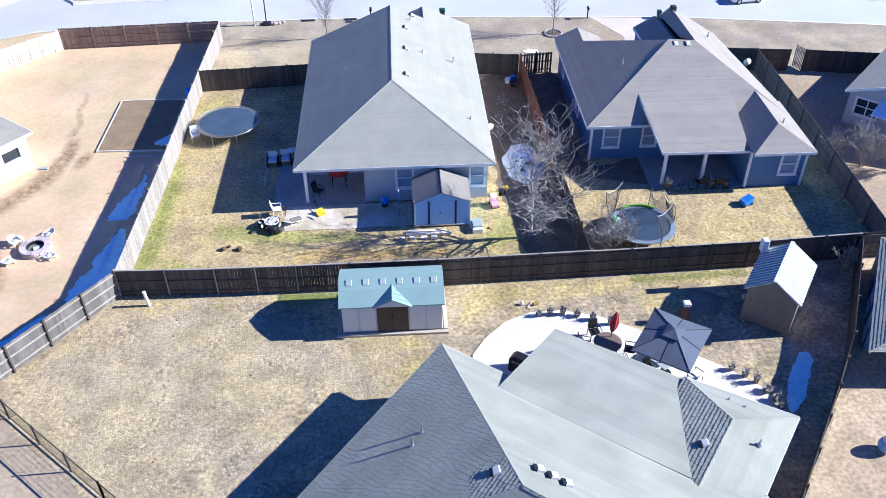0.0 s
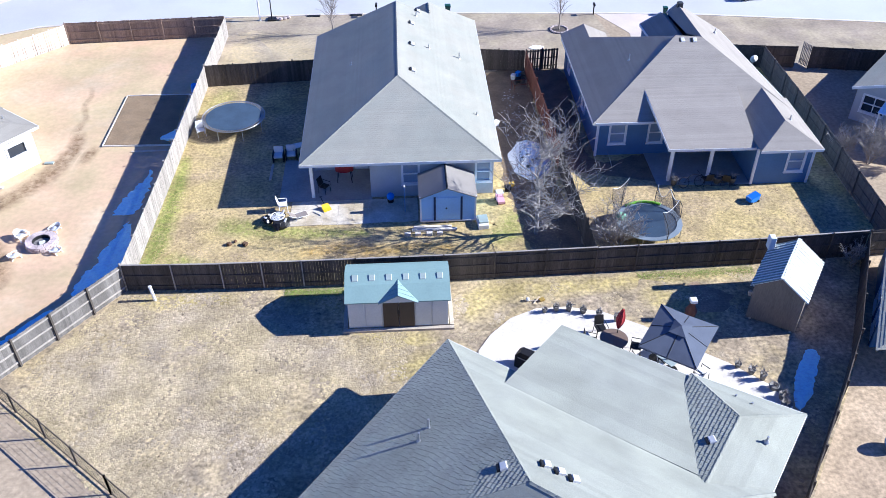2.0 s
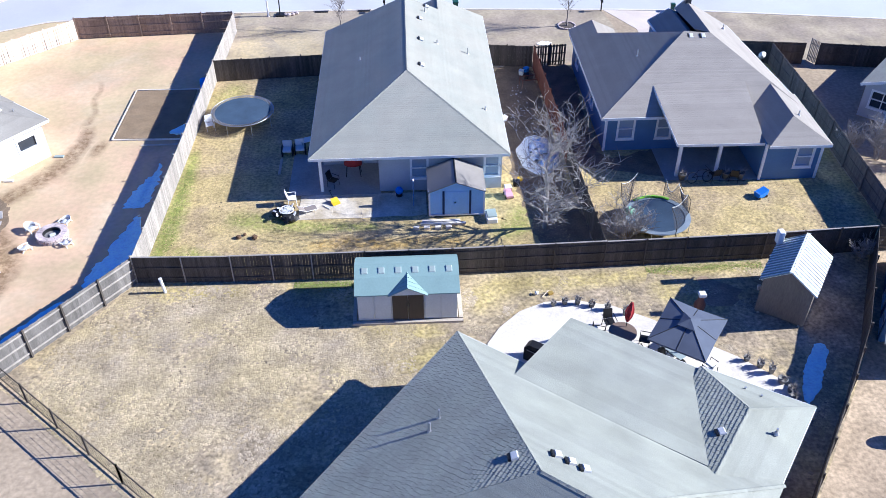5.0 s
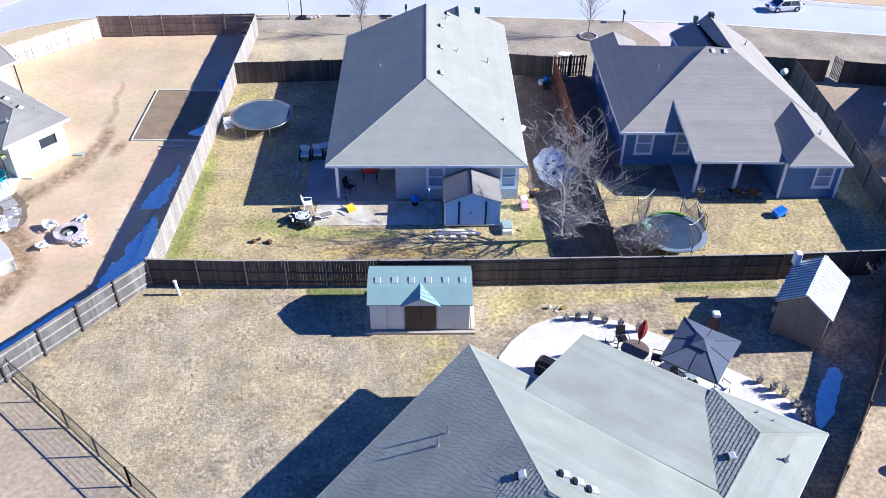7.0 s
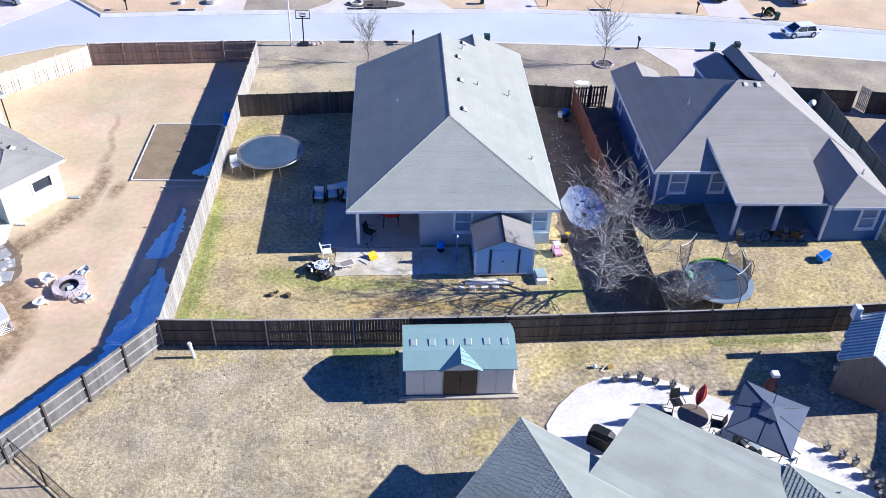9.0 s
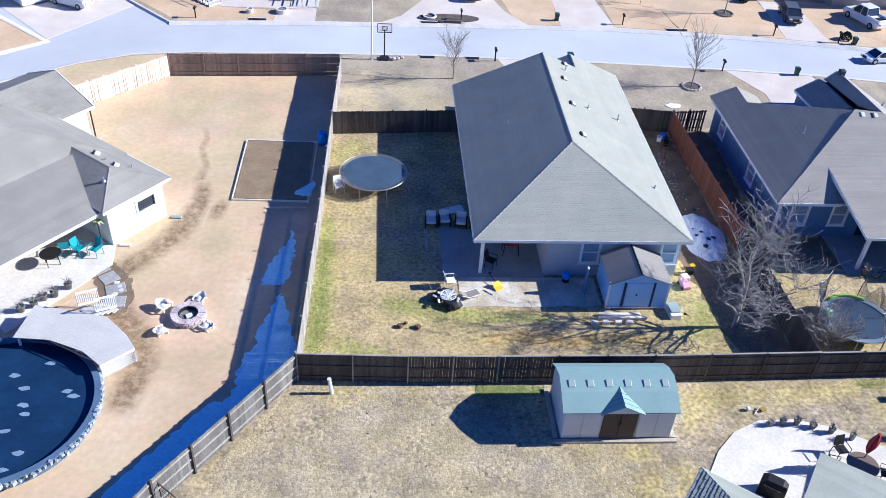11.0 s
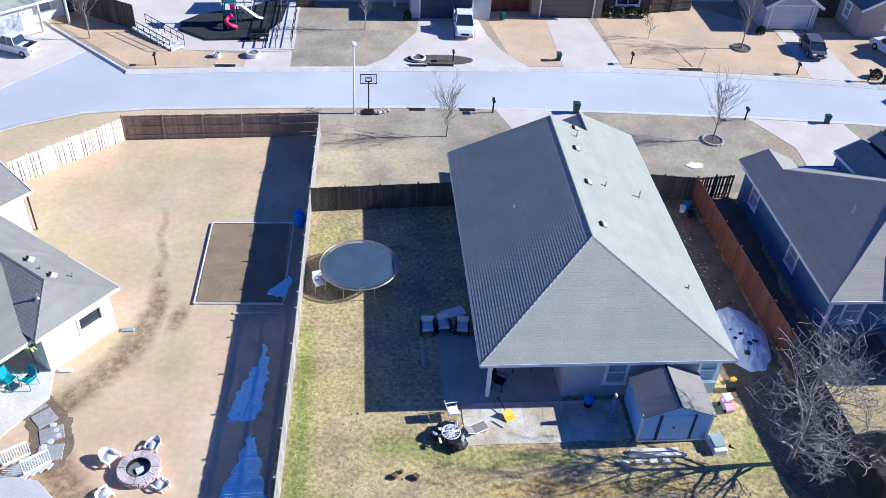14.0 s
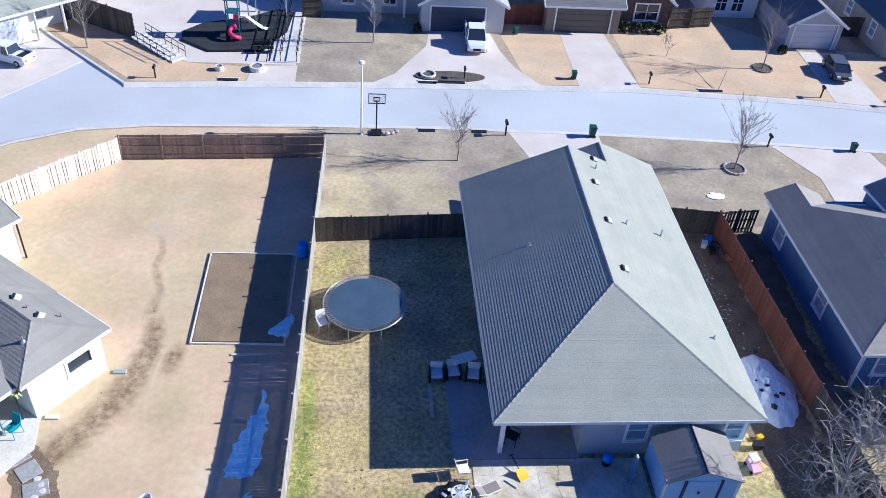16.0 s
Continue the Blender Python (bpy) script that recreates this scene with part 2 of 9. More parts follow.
# ---- mesh helpers ----
class Shape:
    """Gathers vertices and faces of one mesh."""

    def __init__(self):
        self.v, self.f, self.over = [], [], None

    def face(self, pts):
        k = len(self.v)
        self.v += [tuple(p) for p in pts]
        self.f.append(tuple(range(k, k + len(pts))))
        return self

    def prism(self, poly, z0, z1):
        """Closed prism over a plan polygon (counter-clockwise)."""
        k, n = len(self.v), len(poly)
        self.v += [(p[0], p[1], z0) for p in poly] + [(p[0], p[1], z1) for p in poly]
        self.f.append(tuple(range(k + n - 1, k - 1, -1)))
        self.f.append(tuple(range(k + n, k + 2 * n)))
        self.f += [(k + i, k + (i + 1) % n, k + n + (i + 1) % n, k + n + i) for i in range(n)]
        return self

    def box(self, x0, x1, y0, y1, z0, z1):
        return self.prism([(x0, y0), (x1, y0), (x1, y1), (x0, y1)], z0, z1)

    def cbox(self, x0, x1, y0, y1, z0, z1, c=0.02):
        """Box with its upper and lower edges and corners chamfered."""
        def ring(i, z):
            a, b, d, e = x0 + i, x1 - i, y0 + i, y1 - i
            return [(a + c, d, z), (b - c, d, z), (b, d + c, z), (b, e - c, z), (b - c, e, z), (a + c, e, z), (a, e - c, z), (a, d + c, z)]
        return self.loft([ring(c, z0), ring(0, z0 + c), ring(0, z1 - c), ring(c, z1)])

    def loft(self, rings, caps=True, closed=True):
        k, n = len(self.v), len(rings[0])
        for r in rings:
            self.v += [tuple(p) for p in r]
        for j in range(len(rings) - 1):
            a, b = k + j * n, k + (j + 1) * n
            for i in range(n if closed else n - 1):
                i2 = (i + 1) % n
                self.f.append((a + i, a + i2, b + i2, b + i))
        if caps:
            self.f.append(tuple(range(k + n - 1, k - 1, -1)))
            e = k + (len(rings) - 1) * n
            self.f.append(tuple(range(e, e + n)))
        return self

    def tube(self, pts, radii, n=6, caps=True):
        pts = [Vector(p) for p in pts]
        if not hasattr(radii, "__len__"):
            radii = [radii] * len(pts)
        rings = []
        for i, p in enumerate(pts):
            d = (pts[min(i + 1, len(pts) - 1)] - pts[max(i - 1, 0)]).normalized()
            a = d.orthogonal().normalized() if abs(d.z) > 0.99 else Vector((-d.y, d.x, 0)).normalized()
            b = d.cross(a)
            rings.append([p + radii[i] * (math.cos(t) * a + math.sin(t) * b) for t in (2 * math.pi * q / n for q in range(n))])
        return self.loft(rings, caps)

    def beam(self, p, q, w, h):
        """Straight bar of section w by h between two points, h upwards."""
        p, q = Vector(p), Vector(q)
        d = (q - p).normalized()
        s = d.cross(Vector((0, 0, 1)))
        s = Vector((1, 0, 0)) if s.length < 1e-4 else s.normalized()
        u = s.cross(d)
        s, u = s * w / 2, u * h / 2
        return self.loft([[e - s - u, e + s - u, e + s + u, e - s + u] for e in (p, q)])

    def disc(self, x, y, z0, z1, r, n=24, r1=None):
        r1 = r if r1 is None else r1
        c = [(math.cos(2 * math.pi * i / n), math.sin(2 * math.pi * i / n)) for i in range(n)]
        return self.loft([[(x + r * a, y + r * b, z0) for a, b in c], [(x + r1 * a, y + r1 * b, z1) for a, b in c]])

    def ring(self, x, y, z0, z1, r0, r1, n=32):
        """Flat-topped ring wall between two radii."""
        c = [(math.cos(2 * math.pi * i / n), math.sin(2 * math.pi * i / n)) for i in range(n)]
        k = len(self.v)
        for r, z in ((r0, z0), (r1, z0), (r1, z1), (r0, z1)):
            self.v += [(x + r * a, y + r * b, z) for a, b in c]
        for j in range(4):
            for i in range(n):
                self.f.append((k + j * n + i, k + j * n + (i + 1) % n, k + ((j + 1) % 4) * n + (i + 1) % n, k + ((j + 1) % 4) * n + i))
        return self

    def blob(self, c, r, rnd, n=8, m=5, rough=0.2, flat=1.0):
        """Uneven rounded lump."""
        rings = []
        for j in range(1, m):
            t = math.pi * j / m
            rings.append([(c[0] + r * math.sin(t) * math.cos(a) * (1 + rnd.uniform(-rough, rough)), c[1] + r * math.sin(t) * math.sin(a) * (1 + rnd.uniform(-rough, rough)), c[2] - flat * r * math.cos(t)) for a in (2 * math.pi * i / n for i in range(n))])
        return self.loft(rings)


def part(name, shape, material, parent=None, label="", smooth=False, m=None):
    """One mesh object, under a thing or a part."""
    me = bpy.data.meshes.new(name)
    me.from_pydata(shape.v, [], shape.f)
    me.validate()
    if smooth:
        me.polygons.foreach_set("use_smooth", [True] * len(me.polygons))
    me.materials.append(material)
    ob = new(name, me)
    if parent is not None:
        ob.parent = parent
    if m is not None:
        ob.matrix_basis = m
    if label:
        tagged(ob, label)
    return ob


def thing(name, m, label, category, group="", kind=""):
    """An Empty at the base of a thing, which holds its parts."""
    ob = new(name)
    ob.empty_display_size = 0.3
    ob.matrix_basis = m
    return tagged(ob, label, category, group, kind)


def clip(poly, a, b, c):
    """Keeps the part of a 2D polygon where a x + b y <= c."""
    out = []
    for i, p in enumerate(poly):
        q = poly[(i + 1) % len(poly)]
        fp, fq = a * p[0] + b * p[1] - c, a * q[0] + b * q[1] - c
        if fp <= 0:
            out.append(p)
        if fp * fq < 0:
            t = fp / (fp - fq)
            out.append((p[0] + t * (q[0] - p[0]), p[1] + t * (q[1] - p[1])))
    return out


def shingles(shape, poly, down, rnd, course=0.25, tab=0.0, lip=0.028, thick=0.12):
    """Roof plane with stepped courses: poly is a convex 3D polygon, down points down the slope in plan."""
    p0 = Vector(poly[0])
    nrm = (Vector(poly[1]) - p0).cross(Vector(poly[2]) - p0).normalized()
    if nrm.z < 0:
        nrm = -nrm
    d = Vector((down[0], down[1], 0)).normalized()
    d = (d - nrm * d.dot(nrm)).normalized()
    s = nrm.cross(d)
    flat = [((Vector(p) - p0).dot(s), (Vector(p) - p0).dot(d)) for p in poly]
    if sum(flat[i][0] * flat[(i + 1) % len(flat)][1] - flat[(i + 1) % len(flat)][0] * flat[i][1] for i in range(len(flat))) < 0:
        flat.reverse()
    lo, hi = max(f[1] for f in flat), min(f[1] for f in flat)
    back = [p0 + s * a + d * b for a, b in flat]
    top = [p - nrm * 0.004 for p in back]
    shape.loft([[p - nrm * thick for p in top], top])
    shape.over = deck = Shape()
    y = lo
    while y > hi:
        strip = clip(clip(flat, 0, 1, y), 0, -1, -(y - course))
        pieces = [strip]
        if tab and len(strip) > 2:
            pieces = []
            x0, x1 = min(q[0] for q in strip), max(q[0] for q in strip)
            x = x0 - rnd.uniform(0, tab)
            while x < x1:
                w = tab * rnd.uniform(0.8, 1.25)
                pieces.append(clip(clip(strip, 1, 0, x + w - 0.012), -1, 0, -x))
                x += w
        for q in pieces:
            if len(q) < 3:
                continue
            h = lip * (rnd.uniform(0.7, 1.2) if tab else 1.0)
            up = [p0 + s * a + d * b + nrm * (0.003 + h * (1 - (y - b) / course)) for a, b in q]
            low = [p0 + s * a + d * b for a, b in q]
            k, n = len(deck.v), len(q)
            deck.v += [tuple(p) for p in up + low]
            deck.f.append(tuple(range(k, k + n)))
            for i in range(n):
                j = (i + 1) % n
                if q[i][1] > y - 0.01 and q[j][1] > y - 0.01 or tab:
                    deck.f.append((k + i, k + n + i, k + n + j, k + j))
        y -= course
    return shape


def at2(o, u, v):
    """Maps local (u, v, z) to the world: origin and two plan axes."""
    return lambda a, b, z=0.0: (o[0] + a * u[0] + b * v[0], o[1] + a * u[1] + b * v[1], z)


def wpart(name, shape, material, parent, label="", smooth=False):
    """A part whose shape is given in world places."""
    top = parent
    while top.parent is not None:
        top = top.parent
    inv = top.matrix_basis.inverted()
    shape.v = [tuple(inv @ Vector(p)) for p in shape.v]
    ob = part(name, shape, material, parent, label, smooth)
    if shape.over:
        shape.over.v = [tuple(inv @ Vector(p)) for p in shape.over.v]
        tagged(part("shingle_cover", shape.over, material, ob), "overlapping asphalt shingle courses", kind="stuff")
    return ob


def sheet(name, poly, z0, z1, material, label, category="ground"):
    return tagged(part(name, Shape().prism(poly, z0, z1), material), label, category, kind="structure")


# ---- ground, road, kerbs, lawns ----
part("ground", Shape().prism([(-2500, -2500), (2500, -2500), (2500, 2500), (-2500, 2500)], -1.0, -0.16), FIELD)
tagged(bpy.data.objects["ground"], "dry winter ground reaching to the horizon", "ground", kind="structure")
NEAR = [(-60, 38), (-45, 49.5), (-37.5, 56.6), (-33, 60.0), (-29.5, 61.7), (-25, 62.4), (-15, 62.75), (-6, 62.85), (6, 62.45), (19, 61.6), (26, 60.9), (40, 58.6), (80, 50)]
FAR = [(-60, 45.5), (-47, 56), (-41, 60.0), (-36.5, 63.6), (-33.4, 66.4), (-27.8, 68.0), (-20, 68.6), (-6, 69.1), (9.5, 69.35), (23, 68.1), (30, 67.0), (44, 64), (80, 56)]
road = Shape().prism(NEAR + FAR[::-1], -0.2, -0.13)
tagged(part("road", road, ROAD), "pale sunlit concrete residential street", "road", kind="structure")
side_road = [(-60, 70), (-46, 72), (-36.5, 63.6), (-33.4, 66.4), (-27.8, 68.0), (-34.8, 75.2), (-42, 84), (-60, 95)]
sheet("road_side", side_road, -0.2, -0.126, ROAD, "pale concrete side street joining the road", "road")
near_block = NEAR + [(80, -60), (-60, -60)]
sheet("pavement_block_south", near_block[::-1], -0.2, 0.0, FIELD, "raised ground of the near gardens")
sheet("pavement_block_north", FAR[5:] + [(110, 48), (110, 160), (-40, 160), (-42, 84), (-34.8, 75.2)], -0.2, 0.0, FIELD, "raised ground of the gardens across the street")
sheet("pavement_block_west", [(-60, 45.5), (-47, 56), (-41, 60), (-36.5, 63.6), (-46, 72), (-60, 70)], -0.2, 0.0, ORANGE_LAWN, "raised corner lawn beside the side street")


def kerb(name, pts, w, z1, side):
    """Rolled kerb: a low hump that slopes out into the road."""
    s = Shape()
    rings = []
    for i, p in enumerate(pts):
        d = (Vector(pts[min(i + 1, len(pts) - 1)]) - Vector(pts[max(i - 1, 0)])).normalized()
        n = Vector((-d.y, d.x)) * side
        rings.append([(*(Vector(p) - n * 0.14), -0.2), (*(Vector(p) - n * 0.14), z1), (*(Vector(p) + n * 0.05), z1 - 0.004), (*(Vector(p) + n * (w + 0.18)), -0.115), (*(Vector(p) + n * (w + 0.18)), -0.2)])
    s.loft(rings)
    return tagged(part(name, s, KERB), "pale rolled concrete kerb along the street", "kerb", kind="structure")


kerb("kerb_south", NEAR, 0.28, 0.025, 1)
kerb("kerb_north", FAR[5:], 0.28, 0.025, -1)
kerb("kerb_northwest", [FAR[5], (-34.8, 75.2), (-42, 84)], 0.05, 0.02, 1)
kerb("kerb_west", FAR[:4] + [(-46, 72)], 0.3, 0.02, -1)

sheet("lawn_west", [(-13.45, 58.9), (-25.8, 58.2), (-31.2, 52.9), (-42, 47), (-47, 8), (-27, 5), (-19.2, 20.8), (-14.1, 27.8)], -0.01, 0.006, TAN, "bleached tan winter lawn inside the fence", "lawn")
sheet("lawn_south", [(-14.1, 27.7), (-19.2, 20.8), (-11.8, 14.9), (-5, 8), (0, -14), (24, -14), (25.8, 20), (25.8, 28.2), (10.7, 27.7), (-5, 27.5)], -0.01, 0.005, STRAW, "dormant straw-coloured lawn with brown mottling", "lawn")
sheet("lawn_middle", [(-14.0, 27.75), (-5, 27.55), (10.6, 27.75), (10.0, 51.2), (-5, 50.8), (-13.6, 50.3)], -0.01, 0.007, STRAW_B, "yellowed lawn with green patches", "lawn")
sheet("lawn_east", [(10.7, 27.75), (27.5, 28.4), (27.9, 51), (12.3, 51.6), (10.05, 51.2)], -0.01, 0.008, STRAW_B, "golden dormant lawn behind the blue house", "lawn")
sheet("lawn_front", [(-13.55, 50.4), (-5, 50.9), (12.3, 51.7), (18, 55), (17.2, 61.6), (6, 62.3), (-6, 62.6), (-13.4, 62.6)], -0.01, 0.009, BROWN_LAWN, "brown dormant front lawn", "lawn")
sheet("lawn_verge", [(-13.6, 62.5), (-25, 62.15), (-29.5, 61.4), (-33, 59.7), (-37.5, 56.2), (-36, 52), (-31.3, 53.3), (-25.9, 58.5)], -0.01, 0.006, TAN, "bleached grass verge between the fence and the street", "lawn")
sheet("lawn_front_east", [(24.6, 61), (24.8, 51.6), (70, 44), (70, 52), (40, 58.3)], -0.01, 0.006, BROWN_LAWN, "grey brown front lawn", "lawn")
sheet("lawn_north_a", [(-16, 68.9), (-9.6, 69.2), (-6.2, 73.5), (-5.6, 78.6), (-16, 82)], -0.01, 0.006, BROWN_LAWN, "brown dormant lawn across the street", "lawn")
sheet("lawn_north_b", [(1.5, 69.5), (5.3, 69.6), (5.4, 79), (0.2, 78.6)], -0.01, 0.006, ORANGE_LAWN, "tan dormant lawn between two drives", "lawn")
sheet("lawn_north_c", [(10.1, 69.6), (23, 68.4), (25.1, 68.1), (25.5, 77), (20, 82), (10, 80)], -0.01, 0.006, ORANGE_LAWN, "tan dormant lawn across the street", "lawn")
sheet("lawn_north_d", [(28.8, 67.6), (44, 64.4), (60, 61), (60, 74), (29, 77)], -0.01, 0.006, ORANGE_LAWN, "tan dormant lawn beside a drive", "lawn")
sheet("lawn_north_e", [(-27.4, 68.4), (-19.5, 68.8), (-19.2, 71.0), (-24.0, 71.4), (-34.5, 79.0), (-37, 79), (-34.2, 75.4)], -0.01, 0.006, ORANGE_LAWN, "tan slope beside the playground", "lawn")
sheet("pavement_playground", [(-24, 71.5), (-16, 71.5), (-15.4, 92), (-34, 92), (-32.5, 78)], -0.01, 0.007, DRIVE, "bright concrete and sand round the playground", "pavement")
sheet("pavement_corner", [(-19.4, 68.7), (-15.9, 68.9), (-15.9, 71.45), (-19.2, 71.2)], -0.01, 0.009, DRIVE, "pale concrete pad at the kerb", "pavement")
sheet("lawn_neighbour", [(26.0, 28.2), (22.2, 20.8), (20.15, 17.7), (16.6, 12.6), (10.25, 3.1), (7.3, -1.6), (45, -1.6), (58, 29.3)], -0.01, 0.006, mat("bare clumpy lawn", (0.47, 0.355, 0.235), 0.95, 0.25, 0.6, 5.0, 0.3, 0.5, second=(0.52, 0.40, 0.27)), "bare tan lawn beyond the dark fence", "lawn")
# drives
sheet("drive_middle", [(-1.0, 62.55), (0.2, 58.8), (0.0, 54.4), (5.9, 54.4), (5.4, 58), (5.3, 62.35)], -0.01, 0.014, DRIVE, "pale concrete driveway", "drive")
sheet("drive_east", [(17.4, 61.55), (19.4, 57.6), (19.2, 54), (25.5, 54), (24.4, 60.9)], -0.01, 0.014, DRIVE, "pale concrete driveway of the blue house", "drive")
sheet("drive_north_a", [(-10.3, 69.1), (-8.6, 70.6), (-7.2, 73.2), (-6.0, 75.4), (-5.6, 78.3), (-0.6, 78.5), (-0.1, 75), (0.7, 72.2), (1.5, 70.8), (2.5, 69.25)], -0.01, 0.014, DRIVE, "wide pale concrete forecourt", "drive")
sheet("drive_north_b", [(5.3, 69.3), (5.4, 78.8), (9.2, 78.8), (10.1, 69.35)], -0.01, 0.014, DRIVE, "bright concrete driveway", "drive")
sheet("drive_north_c", [(25.1, 68.0), (25.6, 76.7), (29.0, 76.4), (28.9, 67.4)], -0.01, 0.014, DRIVE, "pale concrete driveway with a parked car", "drive")
sheet("drive_north_d", [(-36.5, 64.2), (-45, 73.5), (-38, 78), (-33, 75), (-31, 72)], -0.13, -0.11, DRIVE, "pale concrete apron", "drive")


# ---- fences ----
WOOD_MID = mat("faded brown cedar", (0.17, 0.14, 0.12), 0.9, 0.2, 1.2, 30.0, 0.25, 0.4, island=0.18, stretch=(1, 1, 0.15))
WOOD_OLD = mat("grey weathered cedar", (0.155, 0.145, 0.135), 0.9, 0.2, 1.2, 30.0, 0.25, 0.4, island=0.2, stretch=(1, 1, 0.15))


def fence(pts, height, material, label, rail_side=1, spacing=2.4, gap=0.001, picket=0.14, post_mat=None, seed=1, rails=(0.3, 0.95, 1.55), post_top=0.06, rail_mat=None, post_w=0.045, cap=None):
    rnd = random.Random(seed)
    base = Vector((pts[0][0], pts[0][1], 0))
    pk = Shape()
    th = thing("fence", Matrix.Translation(base), label, "fence")
    for p, q in zip(pts, pts[1:]):
        p, q = Vector((*p, 0)), Vector((*q, 0))
        d = q - p
        n = max(1, round(d.length / spacing))
        d /= n
        e = d.normalized()
        side = Vector((-e.y, e.x, 0)) * rail_side
        for i in range(n):
            a = p + d * i
            b = a + d
            post = Shape()
            c = a + side * 0.055
            hp = height + post_top + rnd.uniform(-0.03, 0.03)
            w = post_w
            post.loft([[c + e * x * w + side * y * w + Vector((0, 0, z)) for x, y in ((-1, -1), (1, -1), (1, 1), (-1, 1))] for z in (-0.05, hp - 0.03, hp)])
            wpart("post", post, post_mat or material, th)
            x = 0.0
            lean = rnd.uniform(-0.01, 0.01)
            while x < d.length - 0.005:
                w2 = min(picket, d.length - x)
                o = a + e * x + side * rnd.uniform(-0.004, 0.002)
                zt = height + rnd.uniform(-0.02, 0.015) + lean
                zb = rnd.uniform(-0.02, 0.02)
                t = side * -0.018
                pk.loft([[o + Vector((0, 0, z)), o + e * w2 + Vector((0, 0, z)), o + e * w2 + t + Vector((0, 0, z)), o + t + Vector((0, 0, z))] for z in (zb, zt)])
                x += picket + gap * rnd.uniform(0.3, 1.7)
            for z in rails:
                rl = Shape()
                rl.beam(a + side * 0.022 + Vector((0, 0, z)), b + side * 0.022 + Vector((0, 0, z)), 0.04, 0.09)
                wpart("rail", rl, rail_mat or material, th)
        if cap:
            top = Vector((0, 0, height + 0.012))
            # Paler wood than the boards, so the colour carries the sunlit top edge.
            wpart("cap_rail", Shape().beam(p + side * 0.03 + top, q + side * 0.03 + top, 0.09, 0.03), cap, th, "cap board in paler wood, for the sunlit edge")
    tagged(wpart("boarding", pk, material, th), "upright cedar boards", kind="stuff")
    return th


fence([(-14.1, 27.7), (-9.0, 27.53)], 1.76, WOOD_DARK, "dark cedar fence panels with thin pale posts", -1, seed=2, post_mat=WOOD_GREY, post_w=0.032, rails=(0.3, 1.0), cap=WOOD_GREY)
fence([(-9.0, 27.53), (-4.8, 27.5), (-2.0, 27.52)], 1.78, WOOD_DARK, "dark cedar fence with daylight through its gaps", -1, seed=41, gap=0.007, post_mat=WOOD_GREY, post_w=0.032, rails=(0.3, 0.95), cap=WOOD_GREY)
fence([(-2.0, 27.52), (2.6, 27.55), (10.75, 27.75)], 1.78, WOOD_DARK, "weathered brown cedar privacy fence", -1, seed=42, post_w=0.035, rails=(0.3, 0.95, 1.5), cap=WOOD_GREY)
fence([(10.75, 27.75), (19.5, 28.0), (25.7, 28.35)], 1.75, WOOD_DARK, "dark weathered cedar fence behind the patio", -1, seed=3, post_w=0.035, cap=WOOD_GREY)
fence([(-14.15, 27.7), (-15.4, 26.0), (-16.7, 24.2), (-17.95, 22.5), (-19.2, 20.8), (-23.0, 14.4), (-27.5, 6.7)], 1.72, WOOD_OLD, "grey weathered cedar fence with paler rails, snow behind it", 1, spacing=2.15, seed=4, post_mat=WOOD_DARK, rail_mat=WOOD_GREY)
fence([(-14.1, 27.75), (-13.75, 40), (-13.73, 41.2)], 1.75, WOOD_GREY, "silvered cedar side fence with light through its joints", 1, seed=5, gap=0.0065)
fence([(-13.73, 41.2), (-13.55, 50.3), (-13.3, 58.9)], 1.75, WOOD_GREY, "silvered cedar side fence between two gardens", 1, seed=45, gap=0.002)
fence([(-25.8, 58.3), (-13.4, 58.95)], 1.75, WOOD_BROWN, "brown cedar fence with rails facing the garden", -1, seed=6)
fence([(-25.85, 58.2), (-31.2, 53.0)], 1.65, WOOD_PALE, "bleached picket fence with wide gaps in full sun", -1, spacing=1.2, gap=0.035, picket=0.13, seed=7)
fence([(-13.55, 50.3), (-9.5, 50.6), (-5.0, 50.9)], 1.7, WOOD_DARK, "dark cedar fence beside the house", 1, seed=8)
fence([(6.1, 51.9), (9.95, 51.4)], 1.7, WOOD_DARK, "dark cedar fence across the side yard", 1, seed=9)
fence([(10.05, 51.4), (12.5, 51.7)], 1.7, WOOD_DARK, "dark gappy cedar gate fence", 1, spacing=1.2, gap=0.08, seed=10)
fence([(10.75, 27.8), (10.42, 37.9)], 1.75, WOOD_DARK, "dark weathered cedar fence between two gardens", -1, seed=21)
fence([(10.42, 37.95), (10.35, 40), (10.0, 51.3)], 1.75, WOOD_RED, "red stained cedar fence between two houses", -1, seed=11)
fence([(27.5, 28.5), (27.65, 34), (27.9, 42), (27.9, 50.9)], 1.75, WOOD_MID, "weathered cedar fence east of the blue house", 1, seed=12)
fence([(25.0, 51.4), (27.9, 51.0), (30.4, 50.7)], 1.75, WOOD_DARK, "dark cedar fence beside an open gate", -1, seed=13)
fence([(31.45, 50.6), (37, 49.6), (60, 45)], 1.75, WOOD_DARK, "dark cedar fence along the front lawn", -1, seed=14)
fence([(25.75, 28.3), (21.95, 20.9), (19.9, 17.8), (16.35, 12.7), (10, 3.2), (7, -1.5)], 1.75, WOOD_DARK, "dark cedar fence shading a strip of snow", 1, seed=15)
fence([(25.8, 28.35), (40, 29), (58, 29.5)], 1.75, WOOD_DARK, "dark cedar fence between neighbouring gardens", -1, seed=16)


